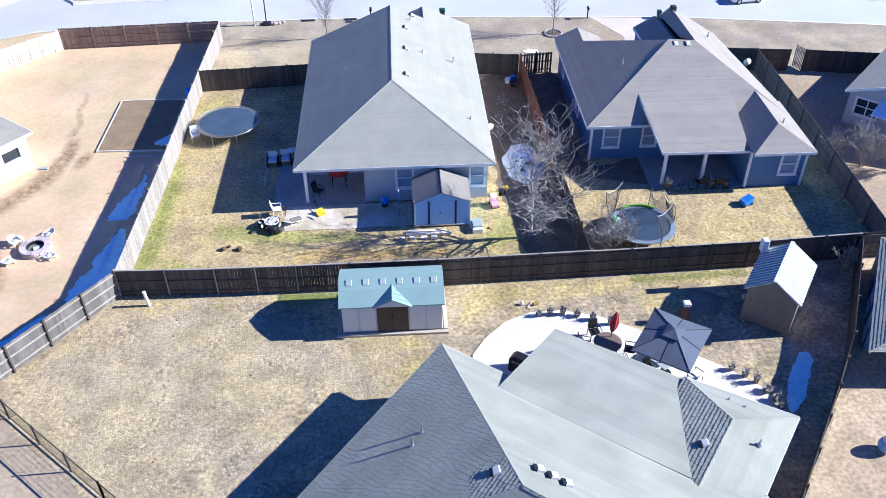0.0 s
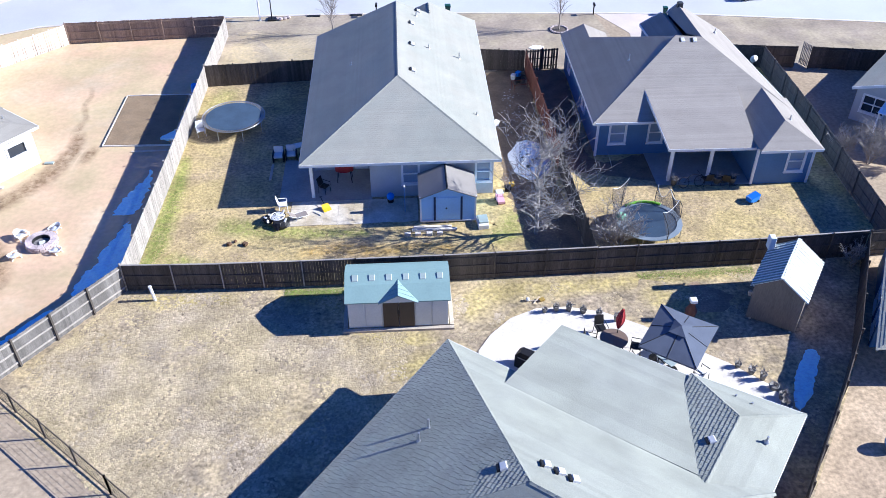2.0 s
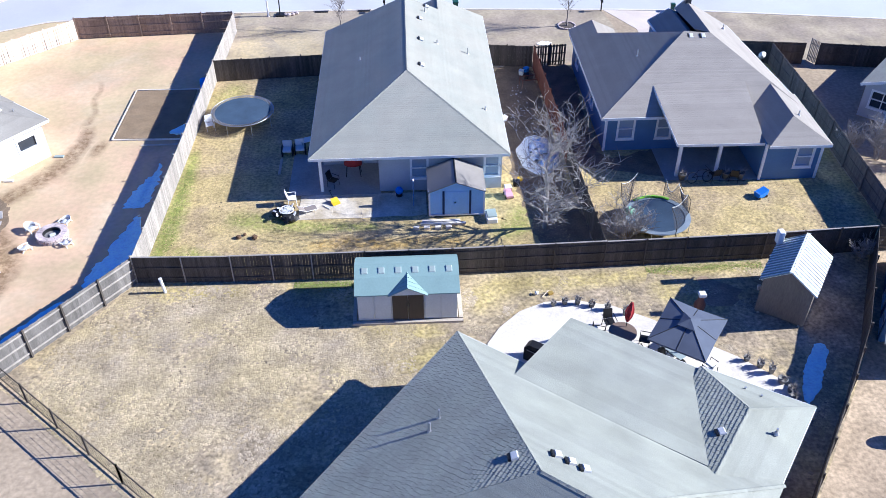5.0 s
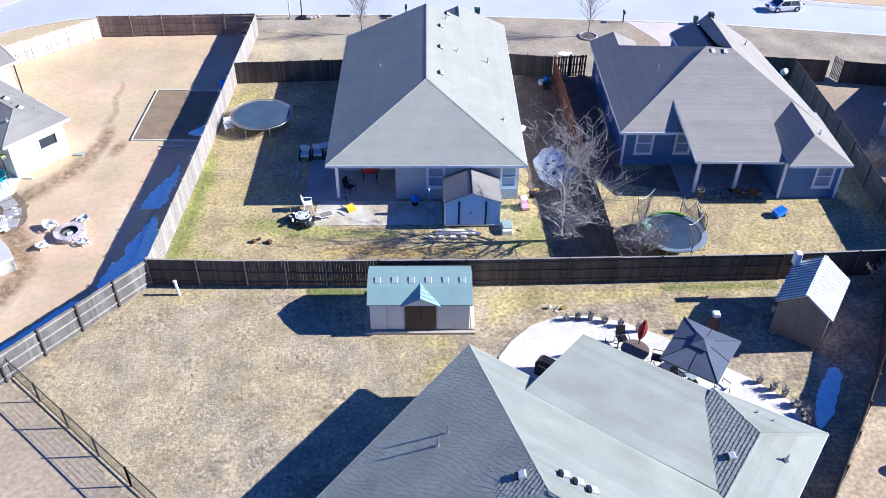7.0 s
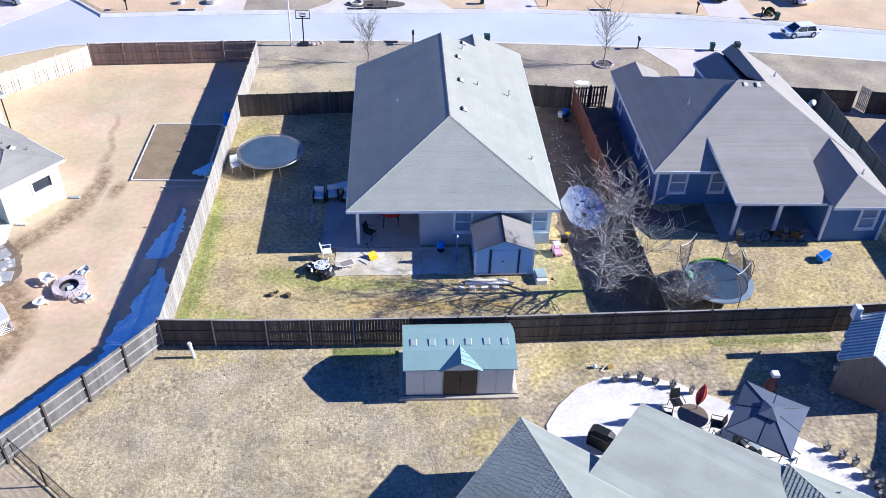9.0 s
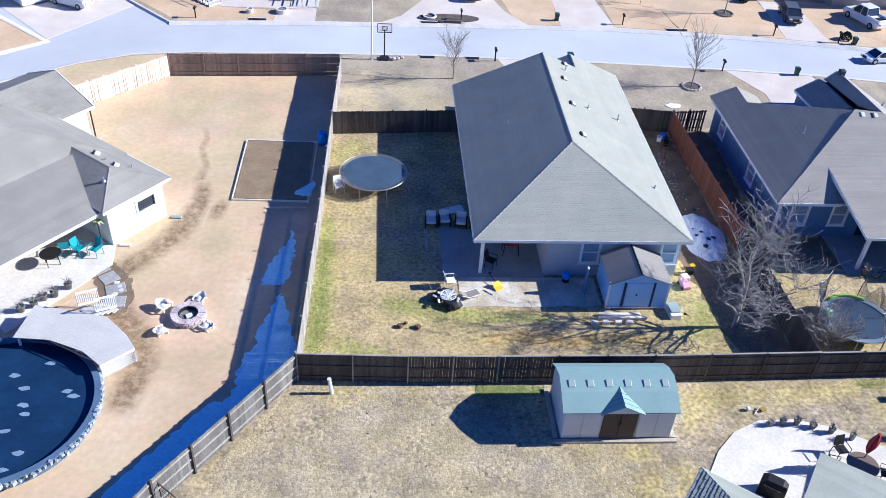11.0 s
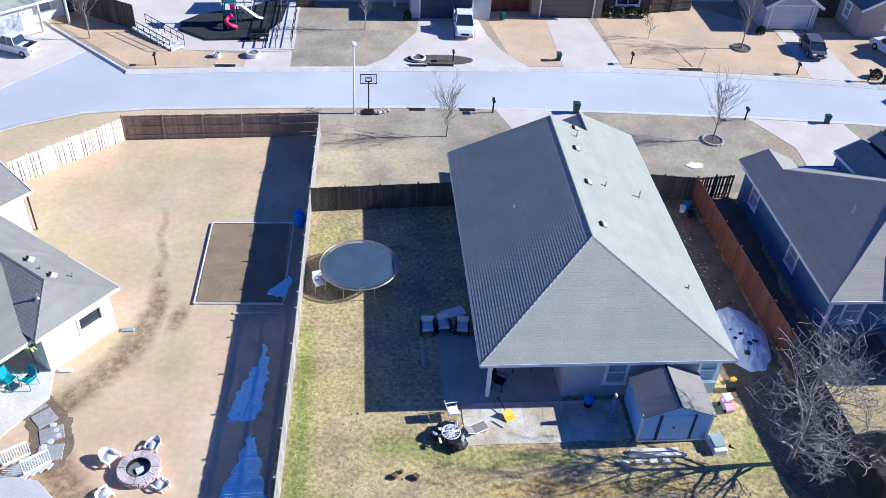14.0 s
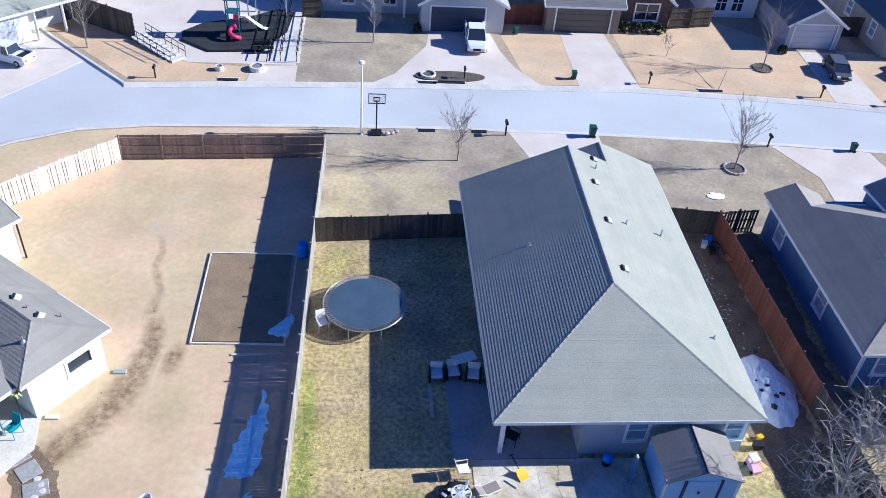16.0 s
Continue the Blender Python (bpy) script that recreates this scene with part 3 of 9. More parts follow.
# ---- houses ----
def wall(shape, p, q, z0, z1, openings=(), thick=0.16, lap=0.2):
    """Lap-sided wall from p to q, outside on its right hand; openings are (from, to, sill, head) along it."""
    p, q = Vector((*p, 0)), Vector((*q, 0))
    d = (q - p).normalized()
    out = Vector((d.y, -d.x, 0))
    length = (q - p).length

    def block(a, b, lo, hi):
        z = lo
        while z < hi - 1e-3:
            top = min(hi, z + lap)
            A, B = p + d * a, p + d * b
            up, dn = out * 0.0, out * 0.022
            t = -out * thick
            shape.loft([[A + t + Vector((0, 0, z)), A + dn + Vector((0, 0, z)), A + up + Vector((0, 0, top)), A + t + Vector((0, 0, top))],
                        [B + t + Vector((0, 0, z)), B + dn + Vector((0, 0, z)), B + up + Vector((0, 0, top)), B + t + Vector((0, 0, top))]])
            z = top

    x = 0.0
    for a, b, lo, hi in sorted(openings):
        if a > x:
            block(x, a, z0, z1)
        if lo > z0:
            block(a, b, z0, lo)
        if hi < z1:
            block(a, b, hi, z1)
        x = b
    if x < length:
        block(x, length, z0, z1)
    return shape


def window(house, p, q, a, b, lo, hi, mullion=True, cross=False, fw=0.11):
    """Window in the wall from p to q: frame > pane, at a..b along it."""
    p, q = Vector((*p, 0)), Vector((*q, 0))
    d = (q - p).normalized()
    out = Vector((d.y, -d.x, 0))

    def bar(s, x0, x1, z0, z1, o0, o1):
        A, B = p + d * x0, p + d * x1
        s.loft([[A + out * o0 + Vector((0, 0, z0)), B + out * o0 + Vector((0, 0, z0)), B + out * o1 + Vector((0, 0, z0)), A + out * o1 + Vector((0, 0, z0))],
                [A + out * o0 + Vector((0, 0, z1)), B + out * o0 + Vector((0, 0, z1)), B + out * o1 + Vector((0, 0, z1)), A + out * o1 + Vector((0, 0, z1))]])

    fr = Shape()

    def rect(x0, x1, z0, z1, o):
        return [p + d * x + out * o + Vector((0, 0, z)) for x, z in ((x0, z0), (x1, z0), (x1, z1), (x0, z1))]
    outer, inner = (a - fw, b + fw, lo - fw, hi + fw), (a + 0.02, b - 0.02, lo + 0.02, hi - 0.02)
    fr.loft([rect(*outer, -0.05), rect(*outer, 0.05), rect(*inner, 0.05), rect(*inner, -0.05)], False)
    mid = (lo + hi) / 2
    w = wpart("window", fr, TRIM, house, "white-framed sash window")
    if mullion:
        g = Shape()
        bar(g, a + 0.02, b - 0.02, mid - 0.03, mid + 0.03, -0.045, 0.035)
        wpart("glazing_bar", g, TRIM, w)
    if cross:
        c = (a + b) / 2
        g = Shape()
        bar(g, c - 0.03, c + 0.03, lo + 0.02, hi - 0.02, -0.045, 0.034)
        wpart("glazing_bar", g, TRIM, w)
    g = Shape()
    bar(g, a - fw - 0.03, b + fw + 0.03, lo - fw - 0.05, lo - fw, -0.02, 0.08)
    wpart("sill", g, TRIM, w)
    g = Shape()
    bar(g, a, b, mid, hi, -0.075, -0.062)
    wpart("pane", g, GLASS if cross or not mullion else PALE_PANE, w)
    g = Shape()
    bar(g, a, b, lo, mid, -0.07, -0.057)
    wpart("pane", g, PALE_PANE if mullion and not cross else GLASS, w)


def fascia(shape, p, q, z, drop=0.17, w=0.05):
    p, q = Vector((*p, z)), Vector((*q, z))
    shape.beam(p - Vector((0, 0, drop / 2)), q - Vector((0, 0, drop / 2)), w, drop)


def ridge_cap(shape, p, q, r=0.1):
    """Folded cap shingles along a hip or ridge."""
    p, q = Vector(p), Vector(q)
    n = max(1, int((q - p).length / 0.3))
    d = (q - p).normalized()
    s = d.cross(Vector((0, 0, 1))).normalized()
    for i in range(n):
        a, b = p.lerp(q, i / n), p.lerp(q, (i + 1) / n)
        h0, h1 = 0.03, 0.008
        dip = Vector((0, 0, r * 0.28))
        shape.face([a + s * r - dip, b + s * r - dip, b + Vector((0, 0, h1)), a + Vector((0, 0, h0))])
        shape.face([a + Vector((0, 0, h0)), b + Vector((0, 0, h1)), b - s * r - dip, a - s * r - dip])


def vent_pipe(house, x, y, z, h=0.45):
    s = Shape().tube([(x, y, z - 0.1), (x, y, z + h)], 0.045, 8)
    s.disc(x, y, z - 0.06, z + 0.06, 0.13, 10, 0.06)
    wpart("vent_pipe", s, STEEL, house)


def box_vent(house, x, y, z, down=(1, 0), pitch=0.44):
    """Low hooded vent lying in the roof slope: a pale hood over the sunny half, a black block for throat and shade on
    the other.
    """
    d = Vector((down[0], down[1], -pitch)).normalized()
    e = Vector((-down[1], down[0], 0)).normalized()
    n = d.cross(e)
    if n.z < 0:
        n = -n
    east = Vector((1, 0, 0)) - n * n.x
    east.normalize()
    along = n.cross(east)
    at = Vector((x, y, z))

    def block(a0, a1, b, lo, hi, taper):
        return Shape().loft([[at + east * a + along * c + n * h for a, c in ((a0 + q, -b + q), (a1 - q, -b + q), (a1 - q, b - q), (a0 + q, b - q))] for h, q in ((lo, 0.0), (hi - 0.03, 0.0), (hi, taper))])
    vent = wpart("roof_vent", block(-0.07, 0.2, 0.19, -0.1, 0.12, 0.03), VENT, house, "pale sheet-metal roof vent")
    # Black always faces away from the sun: throat and shaded side in one.
    wpart("louvre", block(-0.19, -0.071, 0.18, -0.1, 0.11, 0.02), BLACK, vent, "black block for the throat and shaded side")


# middle house: hip roof at the garden end
h1 = thing("house", Matrix.Translation((0.5, 44, 0)), "grey single-storey house with a weathered grey hip roof", "house")
EV, RZ = 2.7, 5.28
xw, xe, ys, yn, xr, yh = -5.42, 6.4, 35.1, 52.6, 0.5, 41.0
rnd = random.Random(21)
sl = (RZ - EV) / (xe - xr)
for nm, poly, dn in (("roof", [(xw, ys, EV), (xr, yh, RZ), (xr, yn, RZ), (xw, yn, EV)], (-1, 0)),
                     ("roof", [(xw, ys, EV), (xe, ys, EV), (xr, yh, RZ)], (0, -1)),
                     ("roof", [(xe, ys, EV), (xe, yn, EV), (xr, yn, RZ), (xr, yh, RZ)], (1, 0)),
                     ("roof", [(xe, yn, EV), (xe, 54.7, EV), (2.9, 54.7, EV + 3.5 * sl), (2.9, yn, EV + 3.5 * sl)], (1, 0)),
                     ("roof", [(-0.6, 54.7, EV), (2.9, 54.7, EV + 3.5 * sl), (2.9, 50.5, EV + 3.5 * sl), (-0.6, 50.5, EV)], (-1, 0))):
    wpart("roof", shingles(Shape(), poly, dn, rnd, 0.145, 0.0, 0.011 if dn == (-1, 0) else 0.003), SHINGLE_TAN, h1, "weathered grey asphalt shingles")
for p_, q_ in (((xw, ys, EV + 0.006), (xr, yh, RZ + 0.006)), ((xe, ys, EV + 0.006), (xr, yh, RZ + 0.006)), ((xr, yh, RZ + 0.006), (xr, yn, RZ + 0.006)), ((2.9, 52.8, EV + 3.5 * sl + 0.006), (2.9, 54.7, EV + 3.5 * sl + 0.006))):
    cap = Shape()
    ridge_cap(cap, p_, q_)
    wpart("ridge_cap", cap, SHINGLE_TAN, h1)
for p_, q_ in (((xw, ys), (xe, ys)), ((xw, ys + 0.05), (xw, yn)), ((xe, ys + 0.05), (xe, 54.7))):
    f = Shape()
    fascia(f, p_, q_, EV)
    wpart("fascia", f, TRIM, h1, "white eave board")
wx0, wx1, wy0, wy1 = -4.95, 6.0, 35.55, 52.2
S0, S1 = (-1.35, wy0), (wx1, wy0)
wins = [(1.95, 2.85, 0.95, 2.25), (6.35, 7.15, 0.95, 2.25)]
w = Shape()
wall(w, S0, S1, 0, 2.55, wins)
wall(w, (wx1, wy0), (wx1, 54.3), 0, 2.55)
wall(w, (wx1, 54.3), (-0.2, 54.3), 0, 2.55)
wall(w, (-0.2, 54.3), (-0.2, wy1), 0, 2.55)
wall(w, (-0.2, wy1), (wx0, wy1), 0, 2.55)
wall(w, (wx0, wy1), (wx0, 38.6), 0, 2.55, [(3.0, 4.0, 0.95, 2.2), (8.5, 9.5, 0.95, 2.2)])
wall(w, (wx0, 38.6), (-1.35, 38.6), 0, 2.55, [(0.35, 2.1, 1.0, 2.2), (2.5, 3.35, 0.02, 2.1)])
wall(w, (-1.35, 38.6), S0, 0, 2.55)
wpart("wall", w, SIDING_GREY, h1, "grey lap siding")
slab_ = Shape().prism([(wx0, wy0 + 0.1), (wx1, wy0 + 0.1), (wx1, wy1), (wx0, wy1)], 2.5, 2.56)
wpart("soffit", slab_, TRIM, h1)
gable = Shape()
gable.loft([[(wx0, wy1, 2.55), (wx1, wy1, 2.55), (xr, wy1, RZ - 0.2)], [(wx0, wy1 + 0.1, 2.55), (wx1, wy1 + 0.1, 2.55), (xr, wy1 + 0.1, RZ - 0.2)]])
gable.loft([[(-0.2, 54.2, 2.55), (wx1, 54.2, 2.55), (2.9, 54.2, 4.2)], [(-0.2, 54.3, 2.55), (wx1, 54.3, 2.55), (2.9, 54.3, 4.2)]])
wpart("gable", gable, SIDING_GREY, h1)
for a, b, lo, hi in wins:
    window(h1, S0, S1, a, b, lo, hi)
window(h1, (wx0, wy1), (wx0, 38.6), 3.0, 4.0, 0.95, 2.2)
window(h1, (wx0, wy1), (wx0, 38.6), 8.5, 9.5, 0.95, 2.2)
window(h1, (wx0, 38.6), (-1.35, 38.6), 0.35, 2.1, 1.0, 2.2, True, True)
dr = Shape().box(-2.45, -1.6, 38.62, 38.68, 0.02, 2.1)
wpart("door", dr, TRIM, h1, "white back door")
ps = Shape().box(wx0 + 0.02, wx0 + 0.2, wy0 + 0.02, wy0 + 0.2, 0.02, 2.52)
wpart("porch_post", ps, TRIM, h1, "white porch post")
for x, y, h in ((1.9, 51.2, 0.3), (2.6, 46.6, 0.25), (5.3, 39.5, 0.2), (-2.6, 45.3, 0.2), (4.7, 46.8, 0.42)):
    vent_pipe(h1, x, y, RZ - sl * abs(x - xr), h)
for x, y in ((1.5, 49.6), (1.45, 46.2), (1.4, 42.4), (2.0, 52.2)):
    box_vent(h1, x, y, RZ - sl * abs(x - xr))

# blue house
h2 = thing("house", Matrix.Translation((19, 44, 0)), "blue lap-sided house with white trim and grey hip roof", "house")
rnd = random.Random(22)
EV2, RZ2 = 2.6, 5.4
hx0, hx1, hy0, hy1 = 12.6, 25.75, 39.0, 52.0
pa, pb = (18.95, 45.2, RZ2), (20.7, 45.0, RZ2)
for poly, dn in (([(hx0, hy0, EV2), pa, (hx0, 51.5, EV2)], (-1, 0)),
                 ([(hx0, 51.5, EV2), (hx0, 52.1, EV2), (14.3, 52.1, 3.35), (14.3, 49.8, 3.35)], (-1, 0)),
                 ([(14.3, 49.8, 3.35), (14.3, 52.1, 3.35), (16.0, 52.1, EV2), (16.0, 49.8, EV2)], (1, 0)),
                 ([(hx0, hy0, EV2), (hx1, hy0 + 0.3, EV2), pb, pa], (0, -1)),
                 ([(hx1, hy0 + 0.3, EV2), pb, (21.0, 51.8, 4.84), (24.6, 52.2, EV2)], (1, 0)),
                 ([(hx0, 51.5, EV2), pa, pb, (21.0, 51.5, EV2)], (0, 1)),
                 ([pb, (21.0, 51.8, 4.84), (20.3, 51.8, 4.2), (20.45, 47.0, 4.6)], (-1, 0)),
                 ([(19.95, 51.8, 4.2), (19.95, 47.2, 4.5), (20.42, 47.0, 4.3), (20.37, 51.8, 4.02)], (1, 0)),
                 ([(19.95, 51.8, 4.2), (19.95, 47.2, 4.5), (18.5, 48.0, 3.55), (18.5, 51.9, 3.3)], (-1, 0))):
    wpart("roof", shingles(Shape(), poly, dn, rnd, 0.14, 0.0, 0.012 if dn == (-1, 0) else 0.003), SHINGLE_BLUE, h2, "grey asphalt shingles in courses")
wpart("chimney", Shape().cbox(20.85, 21.25, 51.2, 51.6, 4.5, 5.15, 0.04), DARKDOOR, h2, "dark square chimney")
wpart("bargeboard", Shape().beam((20.3, 51.86, 4.12), (21.0, 51.86, 4.76), 0.06, 0.2), TRIM, h2)
wpart("bargeboard", Shape().beam((18.48, 51.94, 3.22), (19.95, 51.9, 4.12), 0.06, 0.2), TRIM, h2)
wpart("fascia", Shape().beam((18.46, 48.0, 3.48), (18.46, 51.9, 3.22), 0.06, 0.16), TRIM, h2)
g = Shape().loft([[(18.65, y, 2.4), (24.1, y, 2.4), (24.1, y, 2.6), (21.0, y, 4.72), (20.3, y, 4.0), (19.95, y, 4.05), (18.65, y, 3.2)] for y in (51.55, 51.7)])
g.loft([[(18.6, 48.5, 2.4), (18.6, 51.7, 2.4), (18.6, 51.7, 3.25), (18.6, 48.5, 3.4)], [(18.72, 48.5, 2.4), (18.72, 51.7, 2.4), (18.72, 51.7, 3.25), (18.72, 48.5, 3.4)]])
wpart("gable", g, SIDING_BLUE, h2)
porch = [(16.2, 41.4, 3.68), (16.65, 36.0, 2.42), (21.95, 35.9, 2.42), (22.2, 41.4, 3.68)]
wpart("porch_roof", shingles(Shape(), porch, (0, -1), rnd, 0.19, 0.0, 0.003, thick=0.2), SHINGLE_BLUE, h2, "low-pitched porch roof")
ex0, ey = 21.95, 35.2
emx = (ex0 + hx1) / 2
ez = EV2 + 0.5 * (hx1 - emx)
for poly, dn in (([(ex0, ey, EV2), (hx1, ey, EV2), (emx, ey + 1.9, ez)], (0, -1)),
                 ([(ex0, ey, EV2), (emx, ey + 1.9, ez), (emx, 41.3, ez), (ex0, 41.3, EV2)], (-1, 0)),
                 ([(hx1 + 0.01, ey, EV2), (emx, ey + 1.9, ez), (emx, 41.3, ez), (hx1 + 0.01, 41.3, EV2)], (1, 0))):
    wpart("roof", shingles(Shape(), poly, dn, rnd, 0.14, 0.0, 0.012 if dn == (-1, 0) else 0.003), SHINGLE_BLUE, h2)
for p_, q_, z_ in (((hx0, hy0), (16.4, hy0), EV2), ((hx0, hy0 + 0.05), (hx0, 51.5), EV2), ((16.65, 36.0), (21.95, 35.9), 2.42), ((ex0, ey), (hx1, ey), EV2), ((hx1, ey + 0.05), (hx1, 41.5), EV2), ((25.6, 41.6), (24.6, 52.2), EV2)):
    f = Shape()
    fascia(f, p_, q_, z_)
    wpart("fascia", f, TRIM, h2, "white eave board")
wpart("bargeboard", Shape().beam((16.2, 41.3, 3.55), (16.65, 36.0, 2.33), 0.05, 0.18), TRIM, h2)
for p_, q_ in (((hx0, hy0, EV2 + 0.006), pa), (pa, pb)):
    cap = Shape()
    ridge_cap(cap, p_, q_)
    wpart("ridge_cap", cap, SHINGLE_BLUE, h2)
w = Shape()
hs0, hs1 = (13.0, 39.4), (21.95, 39.4)
win2 = [(0.85, 1.8, 0.9, 2.25), (3.35, 4.2, 0.9, 2.25), (5.2, 6.9, 0.05, 2.1)]
wall(w, hs0, hs1, 0, 2.5, win2)
wall(w, (21.95, 39.4), (21.95, 35.6), 0, 2.5)
wall(w, (21.95, 35.6), (25.4, 35.6), 0, 2.5, [(2.0, 2.95, 0.9, 2.25)])
wall(w, (25.4, 35.6), (25.3, 41.0), 0, 2.5)
wall(w, (25.3, 41.0), (24.2, 51.5), 0, 2.5)
wall(w, (24.2, 51.5), (13.0, 51.5), 0, 2.5)
wall(w, (13.0, 51.5), (13.0, 39.4), 0, 2.5, [(1.5, 2.4, 0.9, 2.25), (7.1, 8.1, 0.9, 2.25)])
wpart("wall", w, SIDING_BLUE, h2, "dark blue lap siding")
wpart("soffit", Shape().prism([(21.98, 35.7), (25.38, 35.7), (25.25, 41.0), (24.15, 51.4), (13.05, 51.4), (13.05, 39.45), (21.98, 39.45)], 2.42, 2.48), TRIM, h2)
for a, b, lo, hi in win2[:2]:
    window(h2, hs0, hs1, a, b, lo, hi)
window(h2, (21.95, 35.6), (25.4, 35.6), 2.0, 2.95, 0.9, 2.25)
window(h2, (13.0, 51.5), (13.0, 39.4), 1.5, 2.4, 0.9, 2.25)
window(h2, (13.0, 51.5), (13.0, 39.4), 7.1, 8.1, 0.9, 2.25)
g = Shape().box(18.22, 19.88, 39.44, 39.5, 0.05, 2.1)
wpart("sliding_door", g, GLASS, h2, "dark glass patio door")
for x in (16.95, 19.4):
    wpart("porch_post", Shape().box(x - 0.09, x + 0.09, 36.1, 36.28, 0, 2.4), TRIM, h2, "white porch post")
# Added filler, unseen under the porch roof; stops sun leaking through.
wpart("cheek_wall", Shape().loft([[(x, 36.0, 2.3), (x, 41.2, 2.3), (x, 41.2, 3.5), (x, 36.0, 2.3)] for x in (21.88, 22.02)]), SIDING_BLUE, h2)
for x, y in ((13.02, 39.38), (21.95, 35.58), (25.4, 35.58)):
    wpart("corner_board", Shape().box(x - 0.07, x + 0.07, y - 0.07, y + 0.07, 0, 2.5), TRIM, h2)
box_vent(h2, 19.3, 44.85, 5.24, (0, -1), 0.45)
box_vent(h2, 20.1, 44.8, 5.24, (0, -1), 0.45)
vent_pipe(h2, 15.9, 44.6, 4.05)
vent_pipe(h2, 24.4, 37.6, 3.3, 0.3)
vent_pipe(h2, 22.9, 48.5, 4.1, 0.25)


def ranch(o, u, v, shingle, siding, label, seed, half, uw, ue, wing, cover):
    """House with a hip roof, a hipped wing and a low patio cover; o is one corner of the eaves, u runs along the garden front, v out of it."""
    P = at2(o, u, v)
    rnd = random.Random(seed)
    th = thing("house", Matrix.Translation(P(7, -5)), label, "house")
    ev, pit = 2.7, 0.49
    L, deep = 14.7, 2 * half
    rz = ev + pit * half
    U, V = Vector((*u, 0)), Vector((*v, 0))

    def roof(pts, dn, name="roof", **kw):
        steep = (Vector(dn) - -U).length < 0.01
        wpart(name, shingles(Shape(), [P(*p) for p in pts], dn, rnd, 0.17 if steep else 0.25, 0.22 if steep else 0.0, (0.012 if siding is SIDING_WHITE else 0.026) if steep else 0.003, **kw), shingle, th)

    roof([(0, 0, ev), (L, 0, ev), (ue, -half, rz), (uw, -half, rz)], V)
    roof([(0, 0, ev), (uw, -half, rz), (0, -deep, ev)], -U)
    roof([(L, 0, ev), (L, -deep, ev), (ue, -half, rz)], U)
    roof([(0, -deep, ev), (uw, -half, rz), (ue, -half, rz), (L, -deep, ev)], -V)
    # wing
    w0, w1, wv, wv1, wm, pv, wz = wing
    roof([(w0, wv, 2.62), (w1, wv1, 2.62), (wm, pv, wz)], V)
    roof([(w0, wv, 2.62), (wm, pv, wz), (wm, -2.2, wz), (w0, -2.2, 2.62)], -U)
    roof([(w1 + 0.005, wv1, 2.62), (wm, pv, wz), (wm, -2.2, wz), (w1 + 0.005, -2.2, 2.62)], U)
    # patio cover
    c0, cin, cv0, cv1, cend = cover
    roof([(c0, cin, 3.4), (cend, cin + 0.15, 3.4), (w0, cv1, 2.5), (c0, cv0, 2.5)], V, "patio_cover", thick=0.18)
    for a, b in (((0, 0, ev), (uw, -half, rz)), ((L, 0, ev), (ue, -half, rz)), ((uw, -half, rz), (ue, -half, rz)), ((w0, wv, 2.62), (wm, pv, wz)), ((w1, wv1, 2.62), (wm, pv, wz)), ((wm, pv, wz), (wm, -1.7, wz))):
        cp = Shape()
        ridge_cap(cp, Vector(P(*a)) + Vector((0, 0, 0.006)), Vector(P(*b)) + Vector((0, 0, 0.006)))
        wpart("ridge_cap", cp, shingle, th)
    for a, b, z in (((0, 0), (c0, 0), ev), ((0, -0.05), (0, -deep), ev), ((L, -2.3), (L, -deep), ev), ((c0, cv0), (w0 - 0.05, cv1), 2.5), ((w0, wv), (w1, wv1), 2.62), ((w1 + 0.02, wv1 - 0.05), (w1 + 0.02, -2.2), 2.62)):
        f = Shape()
        fascia(f, P(*a)[:2], P(*b)[:2], z)
        wpart("fascia", f, TRIM, th, "white eave board")
    w = Shape()
    def W(a, b, op=()):
        A, B = P(*a)[:2], P(*b)[:2]
        if u[0] * v[1] - u[1] * v[0] > 0:
            A, B = B, A
            ln = math.dist(A, B)
            op = [(ln - q[1], ln - q[0], q[2], q[3]) for q in op]
        wall(w, A, B, 0, 2.6, op)
        return A, B, op
    W((0.4, -0.4), (10.6, -0.4), [(1.2, 2.2, 0.9, 2.2), (6.5, 8.2, 0.05, 2.1)])
    W((10.6, -0.4), (10.6, 3.3))
    A, B, op = W((10.6, 3.3), (14.3, 3.3), [(1.9, 3.1, 1.15, 1.9) if siding is SIDING_WHITE else (2.2, 3.1, 1.0, 2.1)])
    W((14.3, 3.3), (14.3, -deep + 0.4))
    W((14.3, -deep + 0.4), (0.4, -deep + 0.4))
    W((0.4, -deep + 0.4), (0.4, -0.4))
    wpart("wall", w, siding, th)
    window(th, A, B, *op[0], siding is not SIDING_WHITE)
    so = Shape().prism([P(*q)[:2] for q in ((0.3, -0.3), (14.4, -0.3), (14.4, -deep + 0.3), (0.3, -deep + 0.3))], 2.52, 2.58)
    wpart("soffit", so, TRIM, th)
    for a in (4.0, 7.0) if siding is SIDING_TAN else ():
        wpart("porch_post", Shape().box(P(a, 3.3)[0] - 0.08, P(a, 3.3)[0] + 0.08, P(a, 3.3)[1] - 0.08, P(a, 3.3)[1] + 0.08, 0, 2.45), TRIM, th)
    return th, P, rz, pit


